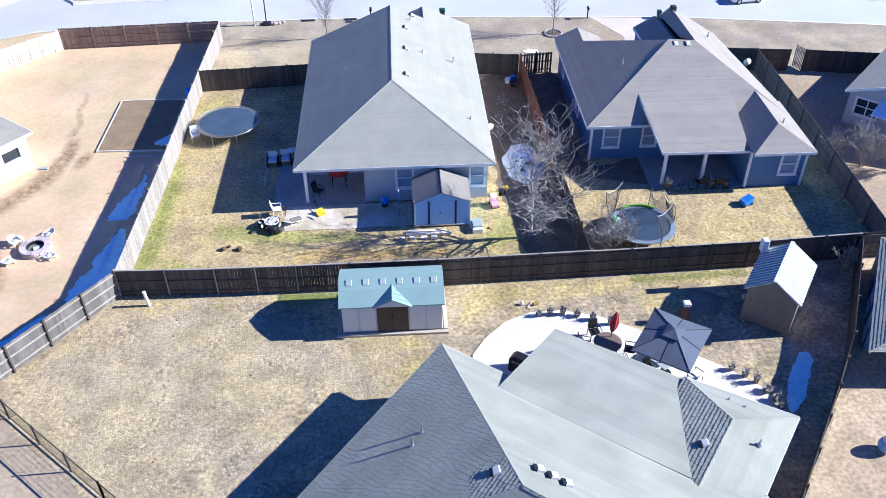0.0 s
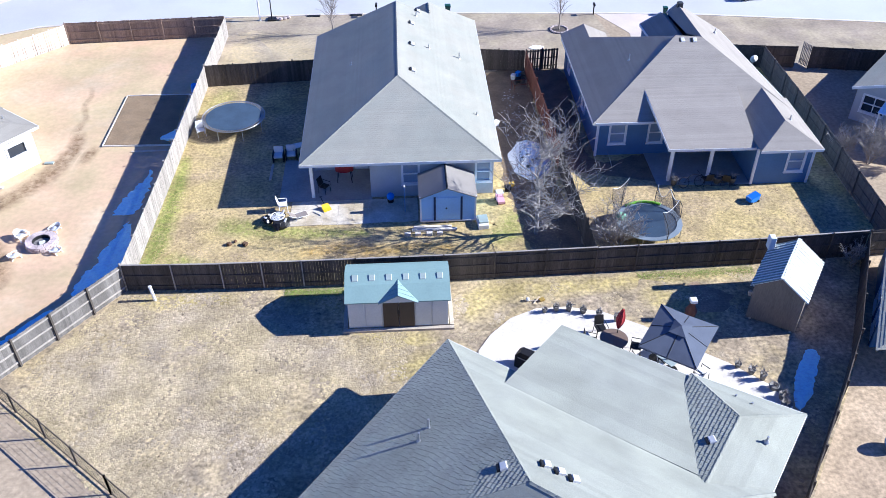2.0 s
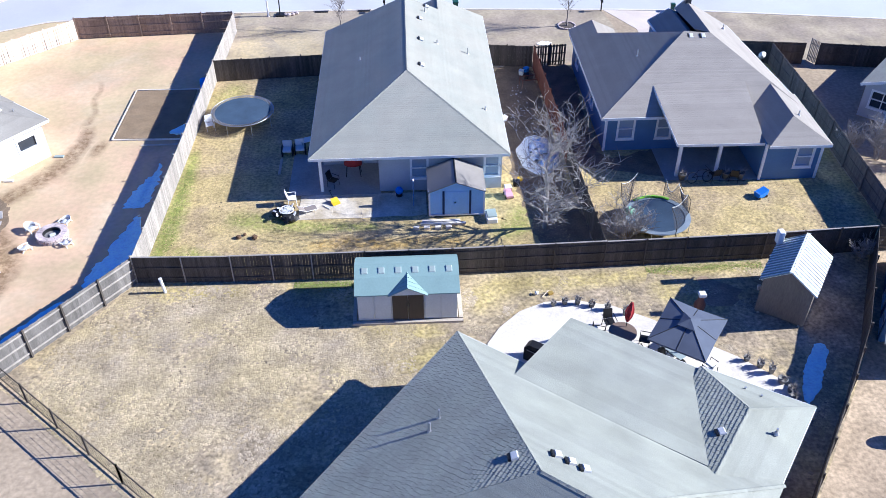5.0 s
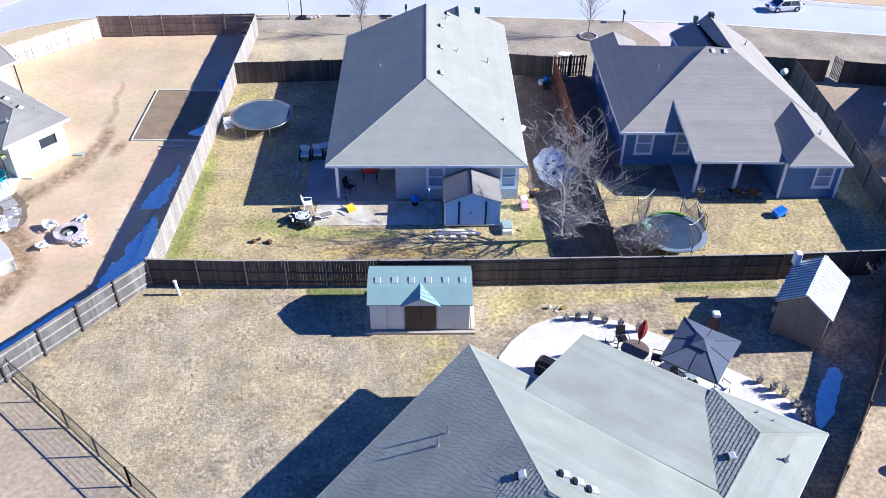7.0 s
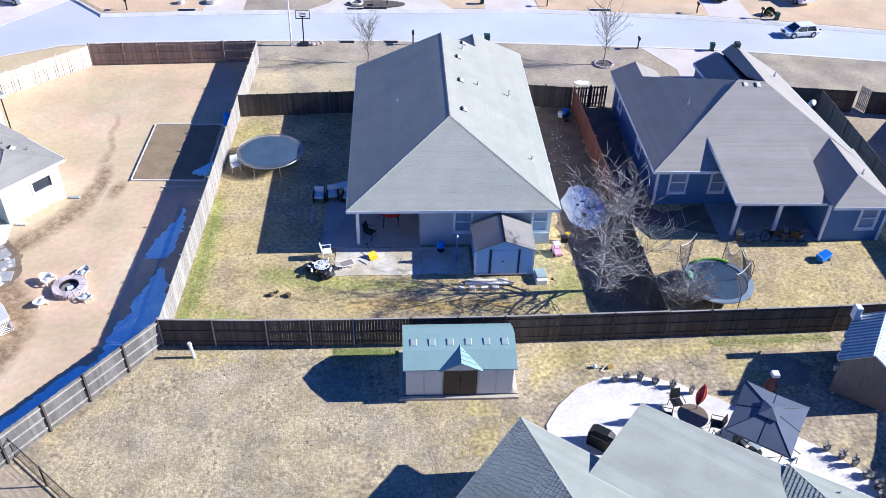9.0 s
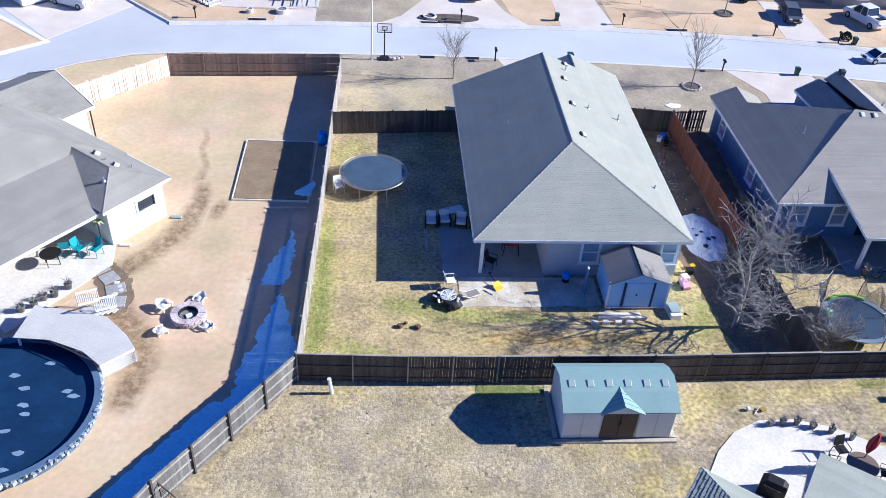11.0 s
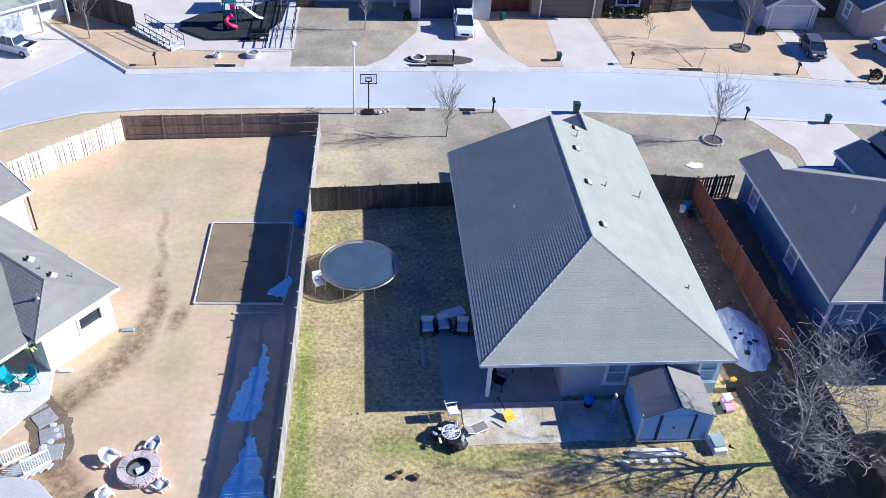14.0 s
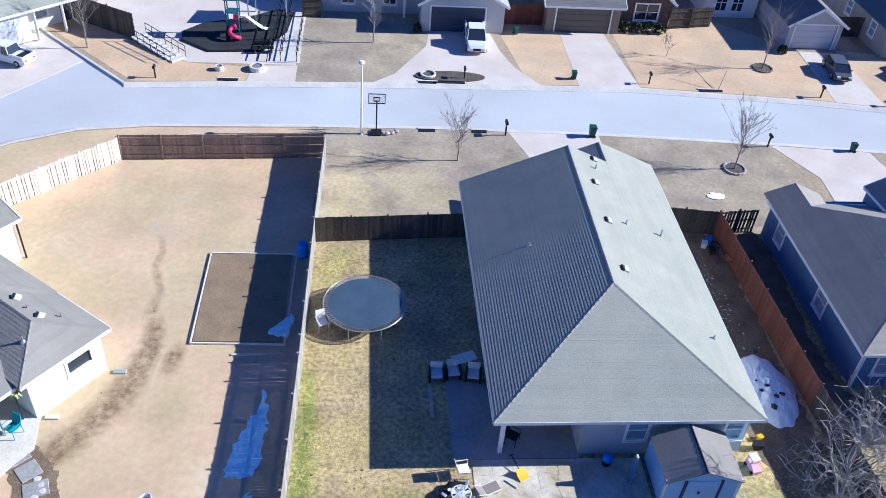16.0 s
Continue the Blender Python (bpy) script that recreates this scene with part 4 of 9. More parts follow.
ours, PO, rz0, pit0 = ranch((2.4, 20.4), (0.8, -0.6), (0.6, 0.8), SHINGLE_GREY, SIDING_TAN, "house with grey shingle hip roof and a low patio cover", 23, 6.85, 7.85, 10.2, (9.85, 14.6, 4.15, 4.6, 12.45, 2.15, 3.5), (3.75, -1.5, 3.83, 4.1, 12.6))
west, PW, rz0, pit0 = ranch((-34.1, 31.5), (0.62, 0.785), (0.785, -0.62), SHINGLE_WARM, SIDING_WHITE, "white house with a grey hip roof and covered patio", 24, 5.25, 5.25, 9.45, (10.15, 14.7, 3.7, 3.7, 12.42, 1.6, 3.53), (3.85, -1.35, 3.4, 3.4, 12.2))


def turn(x, y, deg=0.0, z=0.0):
    return pose(x, y, z, 0, 0, deg)


def patch(name, pts, top, material, label, category, seed, rough=0.12, step=0.25, dome=0.0, kind="", base=0.0, crumple=0.0):
    """A ragged-edged flat patch over a smooth closed outline."""
    rnd = random.Random(seed)
    out = []
    n = len(pts)
    for i in range(n):
        p0, p1, p2, p3 = (Vector(pts[(i + k) % n]) for k in (-1, 0, 1, 2))
        m = max(2, int((p2 - p1).length / step))
        for j in range(m):
            t = j / m
            q = 0.5 * (2 * p1 + (p2 - p0) * t + (2 * p0 - 5 * p1 + 4 * p2 - p3) * t * t + (3 * p1 - p0 - 3 * p2 + p3) * t ** 3)
            out.append(q + Vector((rnd.uniform(-rough, rough), rnd.uniform(-rough, rough))))
    c = sum(out, Vector((0, 0))) / len(out)
    s = Shape()
    rings = [[(*p, base) for p in out], [(*(c + (p - c) * 0.985), top) for p in out]]
    if dome:
        for k in (0.85, 0.6, 0.3):
            rings.append([(*(c + (p - c) * k * rnd.uniform(1 - crumple, 1 + crumple)), top + dome * (1 - k) * rnd.uniform(0.5 - crumple, 1.3 + crumple)) for p in out])
    s.loft(rings)
    return tagged(part(name, s, material, smooth=bool(dome) and not crumple), label, category, kind=kind)


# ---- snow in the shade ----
patch("snow", [(-15.3, 39.3), (-15.05, 37.5), (-15.15, 35.6), (-15.5, 34.6), (-16.5, 34.6), (-16.4, 35.8), (-16.0, 37.2), (-15.6, 38.2)], 0.03, SHADE_SNOW, "thin snow tinted blue for shade in the shade of the fence", "snow", 1, 0.13, 0.2)
patch("snow", [(-15.5, 33.8), (-15.0, 32.4), (-14.55, 30.5), (-14.35, 28.6), (-15.4, 26.9), (-16.6, 25.3), (-17.5, 25.4), (-17.0, 27.2), (-16.9, 29.0), (-16.4, 30.0), (-16.3, 31.0), (-15.9, 32.4)], 0.04, SHADE_SNOW, "snow lying at the bend of the fence", "snow", 2, 0.12, 0.2)
patch("snow", [(-17.6, 26.4), (-16.6, 24.7), (-19.6, 20.5), (-23.4, 14.1), (-27.9, 6.6), (-30.0, 7.6), (-25.2, 15.2), (-21.3, 21.6), (-19.2, 24.6)], 0.05, SHADE_SNOW, "long strip of snow behind the cedar fence", "snow", 3, 0.10, 0.25)
patch("snow", [(-14.35, 44.3), (-14.45, 43.2), (-14.75, 42.7), (-15.5, 43.0), (-15.2, 43.4), (-14.8, 43.8)], 0.2, SHADE_SNOW, "snow remnant at the edge of the sand bed", "snow", 4, 0.1, 0.15)
patch("snow", [(20.0, 21.4), (20.4, 21.05), (19.65, 19.6), (18.95, 18.4), (18.1, 17.7), (18.3, 18.7), (18.85, 19.9), (19.45, 20.8)], 0.05, SHADE_SNOW, "strip of snow in the shade of the dark fence", "snow", 5, 0.05, 0.15)
SHEETING = mat("crumpled white sheeting", (0.93, 0.95, 0.96), 0.6, 0.05, 2.0, 8.0, 0.08, 0.5)


def heap(name, x, y, rx, ry, height, label, category, seed, n=22):
    """Crumpled sheet thrown over a low heap: a creased dome with a ragged hem."""
    s = Shape()
    for i in range(n + 1):
        for j in range(n + 1):
            u, v = 2 * i / n - 1, 2 * j / n - 1
            d = max(1.0, math.hypot(u, v) / max(abs(u), abs(v), 1e-6))
            u, v = u / d, v / d
            r = math.hypot(u, v)
            a = math.atan2(v, u)
            edge = 1 + 0.13 * noise.noise((math.cos(a) * 2.5, math.sin(a) * 2.5, seed))
            px, py = u * rx * edge, v * ry * edge
            fold = abs(noise.noise((px * 1.6, py * 1.6, seed))) * 0.5 + noise.noise((px * 4.5, py * 4.5, seed)) * 0.16
            z = 0.012 + height * (1 - r ** 2.2) * (0.75 + 0.7 * fold) + (0.05 * abs(fold) if r < 0.98 else 0)
            s.v.append((x + px + 0.03 * fold, y + py, max(0.008, z)))
    for i in range(n):
        for j in range(n):
            a = i * (n + 1) + j
            s.f += [(a, a + n + 1, a + n + 2), (a, a + n + 2, a + 1)]
    return tagged(part(name, s, SHEETING), label, category)


heap("tarpaulin", 8.75, 39.05, 1.3, 2.35, 0.5, "crumpled white tarpaulin thrown over a low mound beside the house", "tarpaulin", 6)
rnd = random.Random(77)
for i in range(7):
    x, y = 8.75 + rnd.gauss(0, 0.35), 39.2 + rnd.gauss(0, 0.9)
    tagged(part("rag", Shape().blob((x, y, 0.42 + rnd.uniform(-0.06, 0.05)), rnd.uniform(0.06, 0.16), rnd, 6, 4, 0.5, 0.5), SCREEN), "dark scrap on the white tarpaulin", "rag", "scraps on the tarpaulin")

# Snow lump; plain white sheeting material keeps it white in the sun.
patch("plastic_sheet", [(10.9, 55.2), (11.3, 55.0), (11.9, 55.1), (12.0, 55.5), (11.4, 55.7), (11.0, 55.5)], 0.05, SHEETING, "small lump of snow on the front lawn", "plastic sheet", 9, 0.08, 0.12)

# ---- ground details ----
TRAIL = mat("worn dirt", (0.34, 0.235, 0.145), 0.95, 0.25, 1.5, 9.0, 0.3, 0.6, island=0.2)


def specks(name, line, width, count, material, label, category, seed, size=(0.06, 0.22), z=0.012):
    """Flat ragged crumbs scattered along a line, thinning out at its edges."""
    rnd = random.Random(seed)
    s = Shape()
    segs = [(Vector(p[:2]), Vector(q[:2]), p[2], q[2]) for p, q in zip(line, line[1:])]
    total = sum((q - p).length for p, q, _, _ in segs)
    for i in range(count):
        t = rnd.uniform(0, total)
        for p, q, a, b in segs:
            l = (q - p).length
            if t <= l:
                break
            t -= l
        f = t / l
        w = (a + (b - a) * f) * width
        n = Vector((-(q - p).y, (q - p).x)) / l
        c = p.lerp(q, f) + n * rnd.gauss(0, 0.45) * w
        r = rnd.uniform(*size)
        h = z + rnd.uniform(0, 0.004)
        a0 = rnd.uniform(0, 6.28)
        s.face([(c.x + r * rnd.uniform(0.5, 1.2) * math.cos(a0 + k * 1.047), c.y + r * rnd.uniform(0.5, 1.2) * math.sin(a0 + k * 1.047), h) for k in range(6)])
    return tagged(part(name, s, material), label, category, kind="stuff")


def worn(name, line, material, label, category, z=0.0066, step=0.35, amount=1.0):
    """A soft-edged worn or grown-over strip of lawn along a line of (x, y, half-width)."""
    pts = []
    for k in range(len(line) - 1):
        p0, p1, p2, p3 = (Vector(line[min(max(k + d, 0), len(line) - 1)]) for d in (-1, 0, 1, 2))
        m = max(2, int((p2 - p1).to_2d().length / step))
        for q in range(m + (k == len(line) - 2)):
            t = q / m
            pts.append(0.5 * (2 * p1 + (p2 - p0) * t + (2 * p0 - 5 * p1 + 4 * p2 - p3) * t * t + (3 * p1 - p0 - 3 * p2 + p3) * t ** 3))
    s, fade = Shape(), []
    prof = ((-1, 0), (-0.66, 0.45), (-0.33, 0.95), (0, 1), (0.33, 0.95), (0.66, 0.45), (1, 0))
    for i, p in enumerate(pts):
        d = (pts[min(i + 1, len(pts) - 1)] - pts[max(i - 1, 0)]).to_2d().normalized()
        end = min(1.0, i / 3, (len(pts) - 1 - i) / 3)
        for a, f in prof:
            s.v.append((p.x - d.y * a * p.z, p.y + d.x * a * p.z, z))
            fade.append(f * end * amount)
    for i in range(len(pts) - 1):
        for k in range(6):
            a = i * 7 + k
            s.f.append((a, a + 7, a + 8, a + 1))
    ob = part(name, s, material)
    ob.data.attributes.new("wear", "FLOAT", "POINT").data.foreach_set("value", fade)
    return tagged(ob, label, category, kind="stuff")


worn("dirt_trail", [(-22.2, 51.0, 0.3), (-21.75, 49.4, 0.28), (-21.85, 48.0, 0.32), (-21.3, 46.2, 0.35), (-21.4, 44.6, 0.5), (-21.0, 42.9, 0.6)], TAN, "faint worn trail across the lawn", "dirt trail", amount=0.5)
worn("dirt_trail", [(-21.2, 44.4, 0.5), (-20.95, 42.6, 0.75), (-21.3, 40.4, 1.0), (-22.0, 38.6, 1.1), (-23.0, 36.9, 1.1), (-24.1, 35.4, 1.0), (-24.4, 34.0, 0.8)], TAN, "worn brown dirt trail across the lawn", "dirt trail", 0.0071, amount=0.9)
worn("dirt_patch", [(-19.5, 42.6, 0.5), (-19.8, 41.2, 0.6), (-20.0, 40.0, 0.5)], TAN, "small bare brown patch", "dirt patch", 0.0076)
worn("dirt_patch", [(-24.6, 34.0, 0.8), (-22.9, 31.6, 1.3), (-21.6, 29.0, 1.2), (-22.0, 25.5, 0.9)], TAN, "worn brown earth round the deck", "dirt patch", 0.0081)
specks("dirt_crumbs", [(-21.35, 45.0, 0.3), (-21.0, 42.4, 0.45), (-21.3, 40.4, 0.6), (-22.0, 38.6, 0.6), (-24.1, 35.4, 0.5)], 1.0, 90, TRAIL, "crumbs of earth along the worn trail", "dirt", 11, (0.02, 0.07), 0.018)
specks("yard_debris", [(8.6, 48.5, 0.9), (8.4, 44.0, 1.0), (8.6, 41.8, 0.8)], 1.0, 60, KERB, "pale scraps scattered over the shaded side yard", "debris", 19, (0.03, 0.09), 0.03)
specks("dirt_patch", [(-25.6, 36.0, 0.5), (-24.3, 35.2, 0.6), (-23.7, 33.0, 0.5)], 1.2, 120, SOIL, "dark crumbs of earth beside the paver path", "dirt patch", 17, (0.04, 0.11), 0.022)
for k, (line, lab) in enumerate((([(-13.4, 28.2, 0.9), (-13.4, 32, 1.0), (-13.3, 37, 0.8), (-13.4, 41, 0.5)], "fresh green grass along the fence foot"),
                                 ([(-13.6, 28.6, 0.9), (-10.5, 28.7, 1.1), (-7.5, 28.5, 0.8)], "green grass in the fence corner"),
                                 ([(-12.9, 30.6, 0.8), (-11.6, 29.7, 1.0), (-9.6, 29.1, 0.7)], "bright green tufts near the fence corner"),
                                 ([(-13.0, 46.0, 0.9), (-12.2, 48.5, 1.4), (-11.4, 50.2, 1.0)], "green grass beyond the trampoline"),
                                 ([(-10.5, 33.2, 0.9), (-8.0, 32.7, 1.1), (-5.0, 32.1, 0.7), (-1, 32.0, 0.5)], "thin green grass by the flags"),
                                 ([(4.6, 31.2, 0.9), (6.6, 31.6, 1.2), (7.0, 34.0, 0.7)], "green grass beside the blue shed"))):
    worn("green_grass", line, STRAW_B, lab, "grass", 0.0076 + 0.0005 * k, amount=0.55 if "trampoline" in lab else 1.0)
AMBER = mat("amber straw lawn", (0.495, 0.386, 0.175), 0.95, 0.28, 0.5, 5.0, 0.42, 0.6, second=(0.41, 0.312, 0.185), third=((0.31, 0.24, 0.13), 1.1, 0.55, 0.72), wear=(0.50, 0.32, 0.09))
worn("amber_grass", [(-5.6, 30.2, 0.5), (-3.4, 30.6, 0.8), (-1.0, 30.3, 0.7), (1.6, 30.5, 0.6), (4.0, 30.2, 0.4)], AMBER, "amber dead grass before the shed", "grass", 0.0108, amount=0.75)
for k, (line, lab) in enumerate((([(-13.8, 27.0, 0.6), (-11.5, 26.7, 1.0), (-8.0, 26.8, 0.7)], "mossy green grass at the fence corner"),
                                 ([(-6.5, 26.9, 0.5), (-4.0, 26.6, 0.9), (-2.3, 25.6, 0.9), (-1.0, 23.4, 0.7), (2.4, 23.3, 0.7)], "yellow green grass round the shed"),
                                 ([(3.0, 24.6, 1.2), (5.2, 26.4, 1.2), (10, 26.7, 0.9), (14, 27.1, 0.7), (19.4, 27.4, 0.6)], "yellow green grass at the fence foot"),
                                 ([(-0.6, 20.9, 0.9), (2.2, 21.6, 1.3), (3.6, 22.8, 1.0)], "yellowed grass beside the patio"),
                                 ([(12.6, 26.0, 1.2), (15.0, 25.0, 1.4), (16.8, 24.0, 1.0)], "yellowed grass behind the umbrella"))):
    worn("green_grass", line, STRAW, lab, "grass", 0.0056 + 0.0005 * k)
worn("green_grass", [(-12.3, 50.9, 1.6), (-11.6, 53.0, 2.3), (-11.6, 55.4, 2.2), (-12.2, 57.8, 1.4)], BROWN_LAWN, "yellow grass beside the fence end", "grass", 0.0102)
worn("yellow_grass", [(-12.6, 59.6, 1.2), (-9.4, 57.6, 2.2), (-7.2, 55.6, 2.4), (-6.6, 53.2, 1.6)], BROWN_LAWN, "pale yellow grass across the front lawn", "grass", 0.0096, amount=0.75)
worn("green_grass", [(-9.0, 51.3, 0.6), (-7.0, 51.5, 0.8), (-5.0, 51.6, 0.5)], BROWN_LAWN, "yellow grass along the cross fence", "grass", 0.0107)
specks("grass_blades", [(-13.5, 28.4, 0.7), (-13.4, 33, 0.7), (-13.3, 38.5, 0.4)], 1.0, 2600, GREENISH, "green blades along the fence foot", "grass", 7, (0.012, 0.035), 0.02)
specks("grass_blades", [(-5.8, 27.0, 0.4), (-2.4, 26.95, 0.4)], 1.0, 1500, GREENISH, "bright green grass beside the shed", "grass", 8, (0.012, 0.04), 0.024)
specks("grass_blades", [(13.0, 27.3, 0.4), (19.4, 27.5, 0.5)], 1.0, 1500, GREENISH, "green blades at the fence foot", "grass", 10, (0.012, 0.035), 0.022)
WORN = mat("trodden earth", (0.33, 0.24, 0.165), 0.95, 0.2, 1.2, 8.0, 0.25, 0.5)
patch("dirt_patch", [(15.8, 26.6), (17.6, 25.5), (16.6, 24.2), (15.4, 24.6)], 0.011, WORN, "trodden brown earth between patio and fence", "dirt patch", 13, 0.2, 0.3, kind="stuff")
# Brown cover laid over the lawn beside the fences and walls.
patch("dirt_patch", [(7.0, 50.5), (9.8, 50.8), (10.1, 38), (10.5, 28.2), (8.2, 28.4), (7.2, 33), (6.6, 41)], 0.012, SOIL, "brown ground patch in the side yard", "dirt patch", 14, 0.2, 0.4, kind="stuff")
patch("dirt_patch", [(12.8, 50.8), (12.6, 39.3), (16.8, 39.2), (21.9, 36.6), (21.9, 35.4), (17, 35.9), (13.5, 37), (11.2, 38), (10.6, 44), (10.3, 50.8)], 0.014, SOIL, "brown ground patch round the blue house", "dirt patch", 15, 0.15, 0.4, kind="stuff")
patch("garden_bed", [(-26.3, 36.6), (-24.6, 36.3), (-23.2, 34.6), (-23.0, 32.4), (-24.3, 32.3), (-24.8, 34.0), (-25.4, 35.0), (-26.3, 35.7)], 0.02, SOIL, "dark soil edging the paver path", "garden bed", 16, 0.1, 0.2, kind="stuff")


PAVER = mat("grey concrete paver", (0.36, 0.345, 0.335), 0.9, 0.15, 1.5, 10.0, 0.15, 0.3, obj=0.1)
path = thing("pavement_path", turn(-24.6, 34.8), "short grey paver path edged with dark soil", "path", kind="structure")
for x, y, d, w, l in ((-25.75, 36.4, 48, 0.42, 0.5), (-25.15, 35.75, 48, 0.42, 0.48), (-24.5, 35.0, 50, 0.44, 0.5), (-23.95, 34.1, 70, 0.5, 0.46), (-23.75, 33.1, 84, 0.52, 0.5)):
    q = part("paver", Shape().cbox(-w, w, -l * 0.86, l * 0.86, 0.0, 0.05, 0.015), PAVER, path)
    q.matrix_basis = path.matrix_basis.inverted() @ turn(x, y, -d - 90)


def tufts(name, material, label, area, count, seed, size=(0.03, 0.10), hgt=(0.004, 0.016), avoid=()):
    """Low clumps of grass scattered over a plan area."""
    rnd = random.Random(seed)
    s = Shape()
    x0, x1, y0, y1 = area
    made = 0
    while made < count:
        x, y = rnd.uniform(x0, x1), rnd.uniform(y0, y1)
        if noise.noise((x * 0.35, y * 0.35, seed)) < rnd.uniform(-0.5, 0.35):
            continue
        if any(a < x < b and c < y < d for a, b, c, d in avoid) or not inside(x, y, name):
            continue
        r, h = rnd.uniform(*size), rnd.uniform(*hgt)
        a0 = rnd.uniform(0, 6.28)
        k = len(s.v)
        c = (x + rnd.uniform(-r, r) * 0.5, y + rnd.uniform(-r, r) * 0.5, 0.006 + h)
        s.v += [(x + r * math.cos(a0 + a) * rnd.uniform(0.6, 1.2), y + r * math.sin(a0 + a) * rnd.uniform(0.6, 1.2), 0.004) for a in (0, 1.57, 3.14, 4.71)] + [c]
        s.f += [(k + i, k + (i + 1) % 4, k + 4) for i in range(4)]
        made += 1
    ob = part(name, s, material)
    return tagged(ob, label, "grass", kind="stuff")


def inside(x, y, name):
    if name == "lawn_tufts":
        west = x > -14 - (27.7 - y) * 0.64 and y > 13.9 - (x + 11.3) * 0.9
        east = x < 16.0 + (y - 12.7) * 0.69
        patio = 4 < x < 18 and 14 < y < 25.4 - abs(x - 8) * 0.55
        house = (x - 2.45) * 0.8 - (y - 20.1) * 0.6 > -0.2 and (x - 2.45) * 0.6 + (y - 20.1) * 0.8 < 0.5
        return west and east and not patio and not house and not (x > 0.5 and y > 20.5 and noise.noise((x * 0.8, y * 0.8, 3)) < 0.25)
    return True


DRY = mat("dry grass clumps", (0.462, 0.37, 0.215), 0.95, 0.3, 0.5, 20.0, 0.2, island=0.24, second=(0.40, 0.325, 0.23))
DRY2 = mat("yellow grass clumps", (0.50, 0.385, 0.19), 0.95, 0.2, 1.0, 20.0, 0.2, island=0.22)
LEAF = mat("fallen brown leaves", (0.13, 0.09, 0.06), 0.9, 0.2, 1.0, 20.0, 0.2, island=0.4)
tufts("lawn_tufts", DRY, "dead straw clumps over the lawn", (-20, 20, 6, 27.3), 30000, 1, (0.04, 0.15), (0.002, 0.013))
tufts("yellow_tufts", DRY2, "yellowed grass clumps behind the house", (-13.4, 9.5, 28.0, 35.0), 7000, 2, avoid=((-6.3, 6, 32.4, 36),))
tufts("yellow_tufts", DRY2, "yellowed grass clumps beside the trampoline", (-13.3, -9.5, 35.0, 50.0), 3500, 3)
tufts("gold_tufts", DRY2, "golden grass clumps behind the blue house", (11.4, 25.2, 28.4, 35.2), 4500, 4)
tufts("leaf_litter", LEAF, "scattered brown leaves on the lawns", (-13, 25, 28, 35), 70, 5, (0.04, 0.09), (0.01, 0.04))
tufts("leaf_litter", LEAF, "scattered brown leaves on the straw lawn", (-13, 4, 12, 27), 24, 6, (0.04, 0.08), (0.01, 0.04))

# ---- slabs ----
slab_pts = [(4.0, 22.2), (4.7, 23.3), (5.8, 24.4), (7.2, 25.05), (8.8, 25.1), (10.6, 24.6), (12.4, 23.5), (14.2, 22.0), (15.9, 20.7), (17.3, 19.3), (17.9, 17.9), (17.2, 15.9), (14, 13.5), (4, 18.5)]
sheet("pavement_patio", slab_pts[::-1], -0.02, 0.05, SLAB, "sunlit curved concrete patio", "patio")
sheet("pavement_porch", [(-6.9, 35.28), (-1.3, 35.28), (-1.3, 38.6), (-6.9, 40.0)], -0.02, 0.05, SHADE_SLAB, "shaded concrete porch slab", "patio")
sheet("pavement_porch_east", [(16.2, 35.75), (21.9, 35.55), (21.9, 39.4), (16.2, 39.4)], -0.02, 0.05, SHADE_SLAB, "shaded concrete porch of the blue house", "patio")
sheet("pavement_porch_west", [PW(3.4, -0.4)[:2], PW(10.6, -0.4)[:2], PW(10.8, 3.2)[:2], PW(9.5, 4.6)[:2], PW(3.0, 5.0)[:2]], -0.02, 0.06, SLAB, "bright concrete patio of the white house", "patio")
sheet("pavement_flag_bed", [(-6.1, 33.0), (1.4, 33.0), (1.4, 35.25), (-6.1, 35.25)], -0.01, 0.031, SLAB, "mortar bed under the flags", "paving")
FLAG = mat("stained old concrete", (0.66, 0.595, 0.49), 0.9, 0.14, 1.2, 8.0, 0.12, 0.3, second=(0.50, 0.42, 0.30), obj=0.05)
pav = thing("pavement_flags", Matrix.Translation((-2.2, 34, 0)), "old cracked concrete paving with grassy joints", "paving", kind="structure")
rnd = random.Random(31)
NX, NY = 8, 3
knots = {}
for i in range(NX + 1):
    for j in range(NY + 1):
        jx, jy = (rnd.uniform(-0.2, 0.2), rnd.uniform(-0.14, 0.14)) if 0 < i < NX and 0 < j < NY else (0, rnd.uniform(-0.15, 0.1) if j == 0 else 0)
        knots[i, j] = Vector((-6.1 + 7.5 * i / NX + jx, 32.95 + 2.3 * j / NY + jy))
for i in range(NX):
    for j in range(NY):
        q = [knots[i, j], knots[i + 1, j], knots[i + 1, j + 1], knots[i, j + 1]]
        c = sum(q, Vector((0, 0))) / 4
        q = [p + (c - p).normalized() * 0.004 for p in q]
        top = 0.035 + rnd.uniform(0, 0.006)
        wpart("flagstone", Shape().loft([[(*p, -0.02) for p in q], [(*p, top - 0.008) for p in q], [(*(p + (c - p).normalized() * 0.01), top) for p in q]]), FLAG, pav)


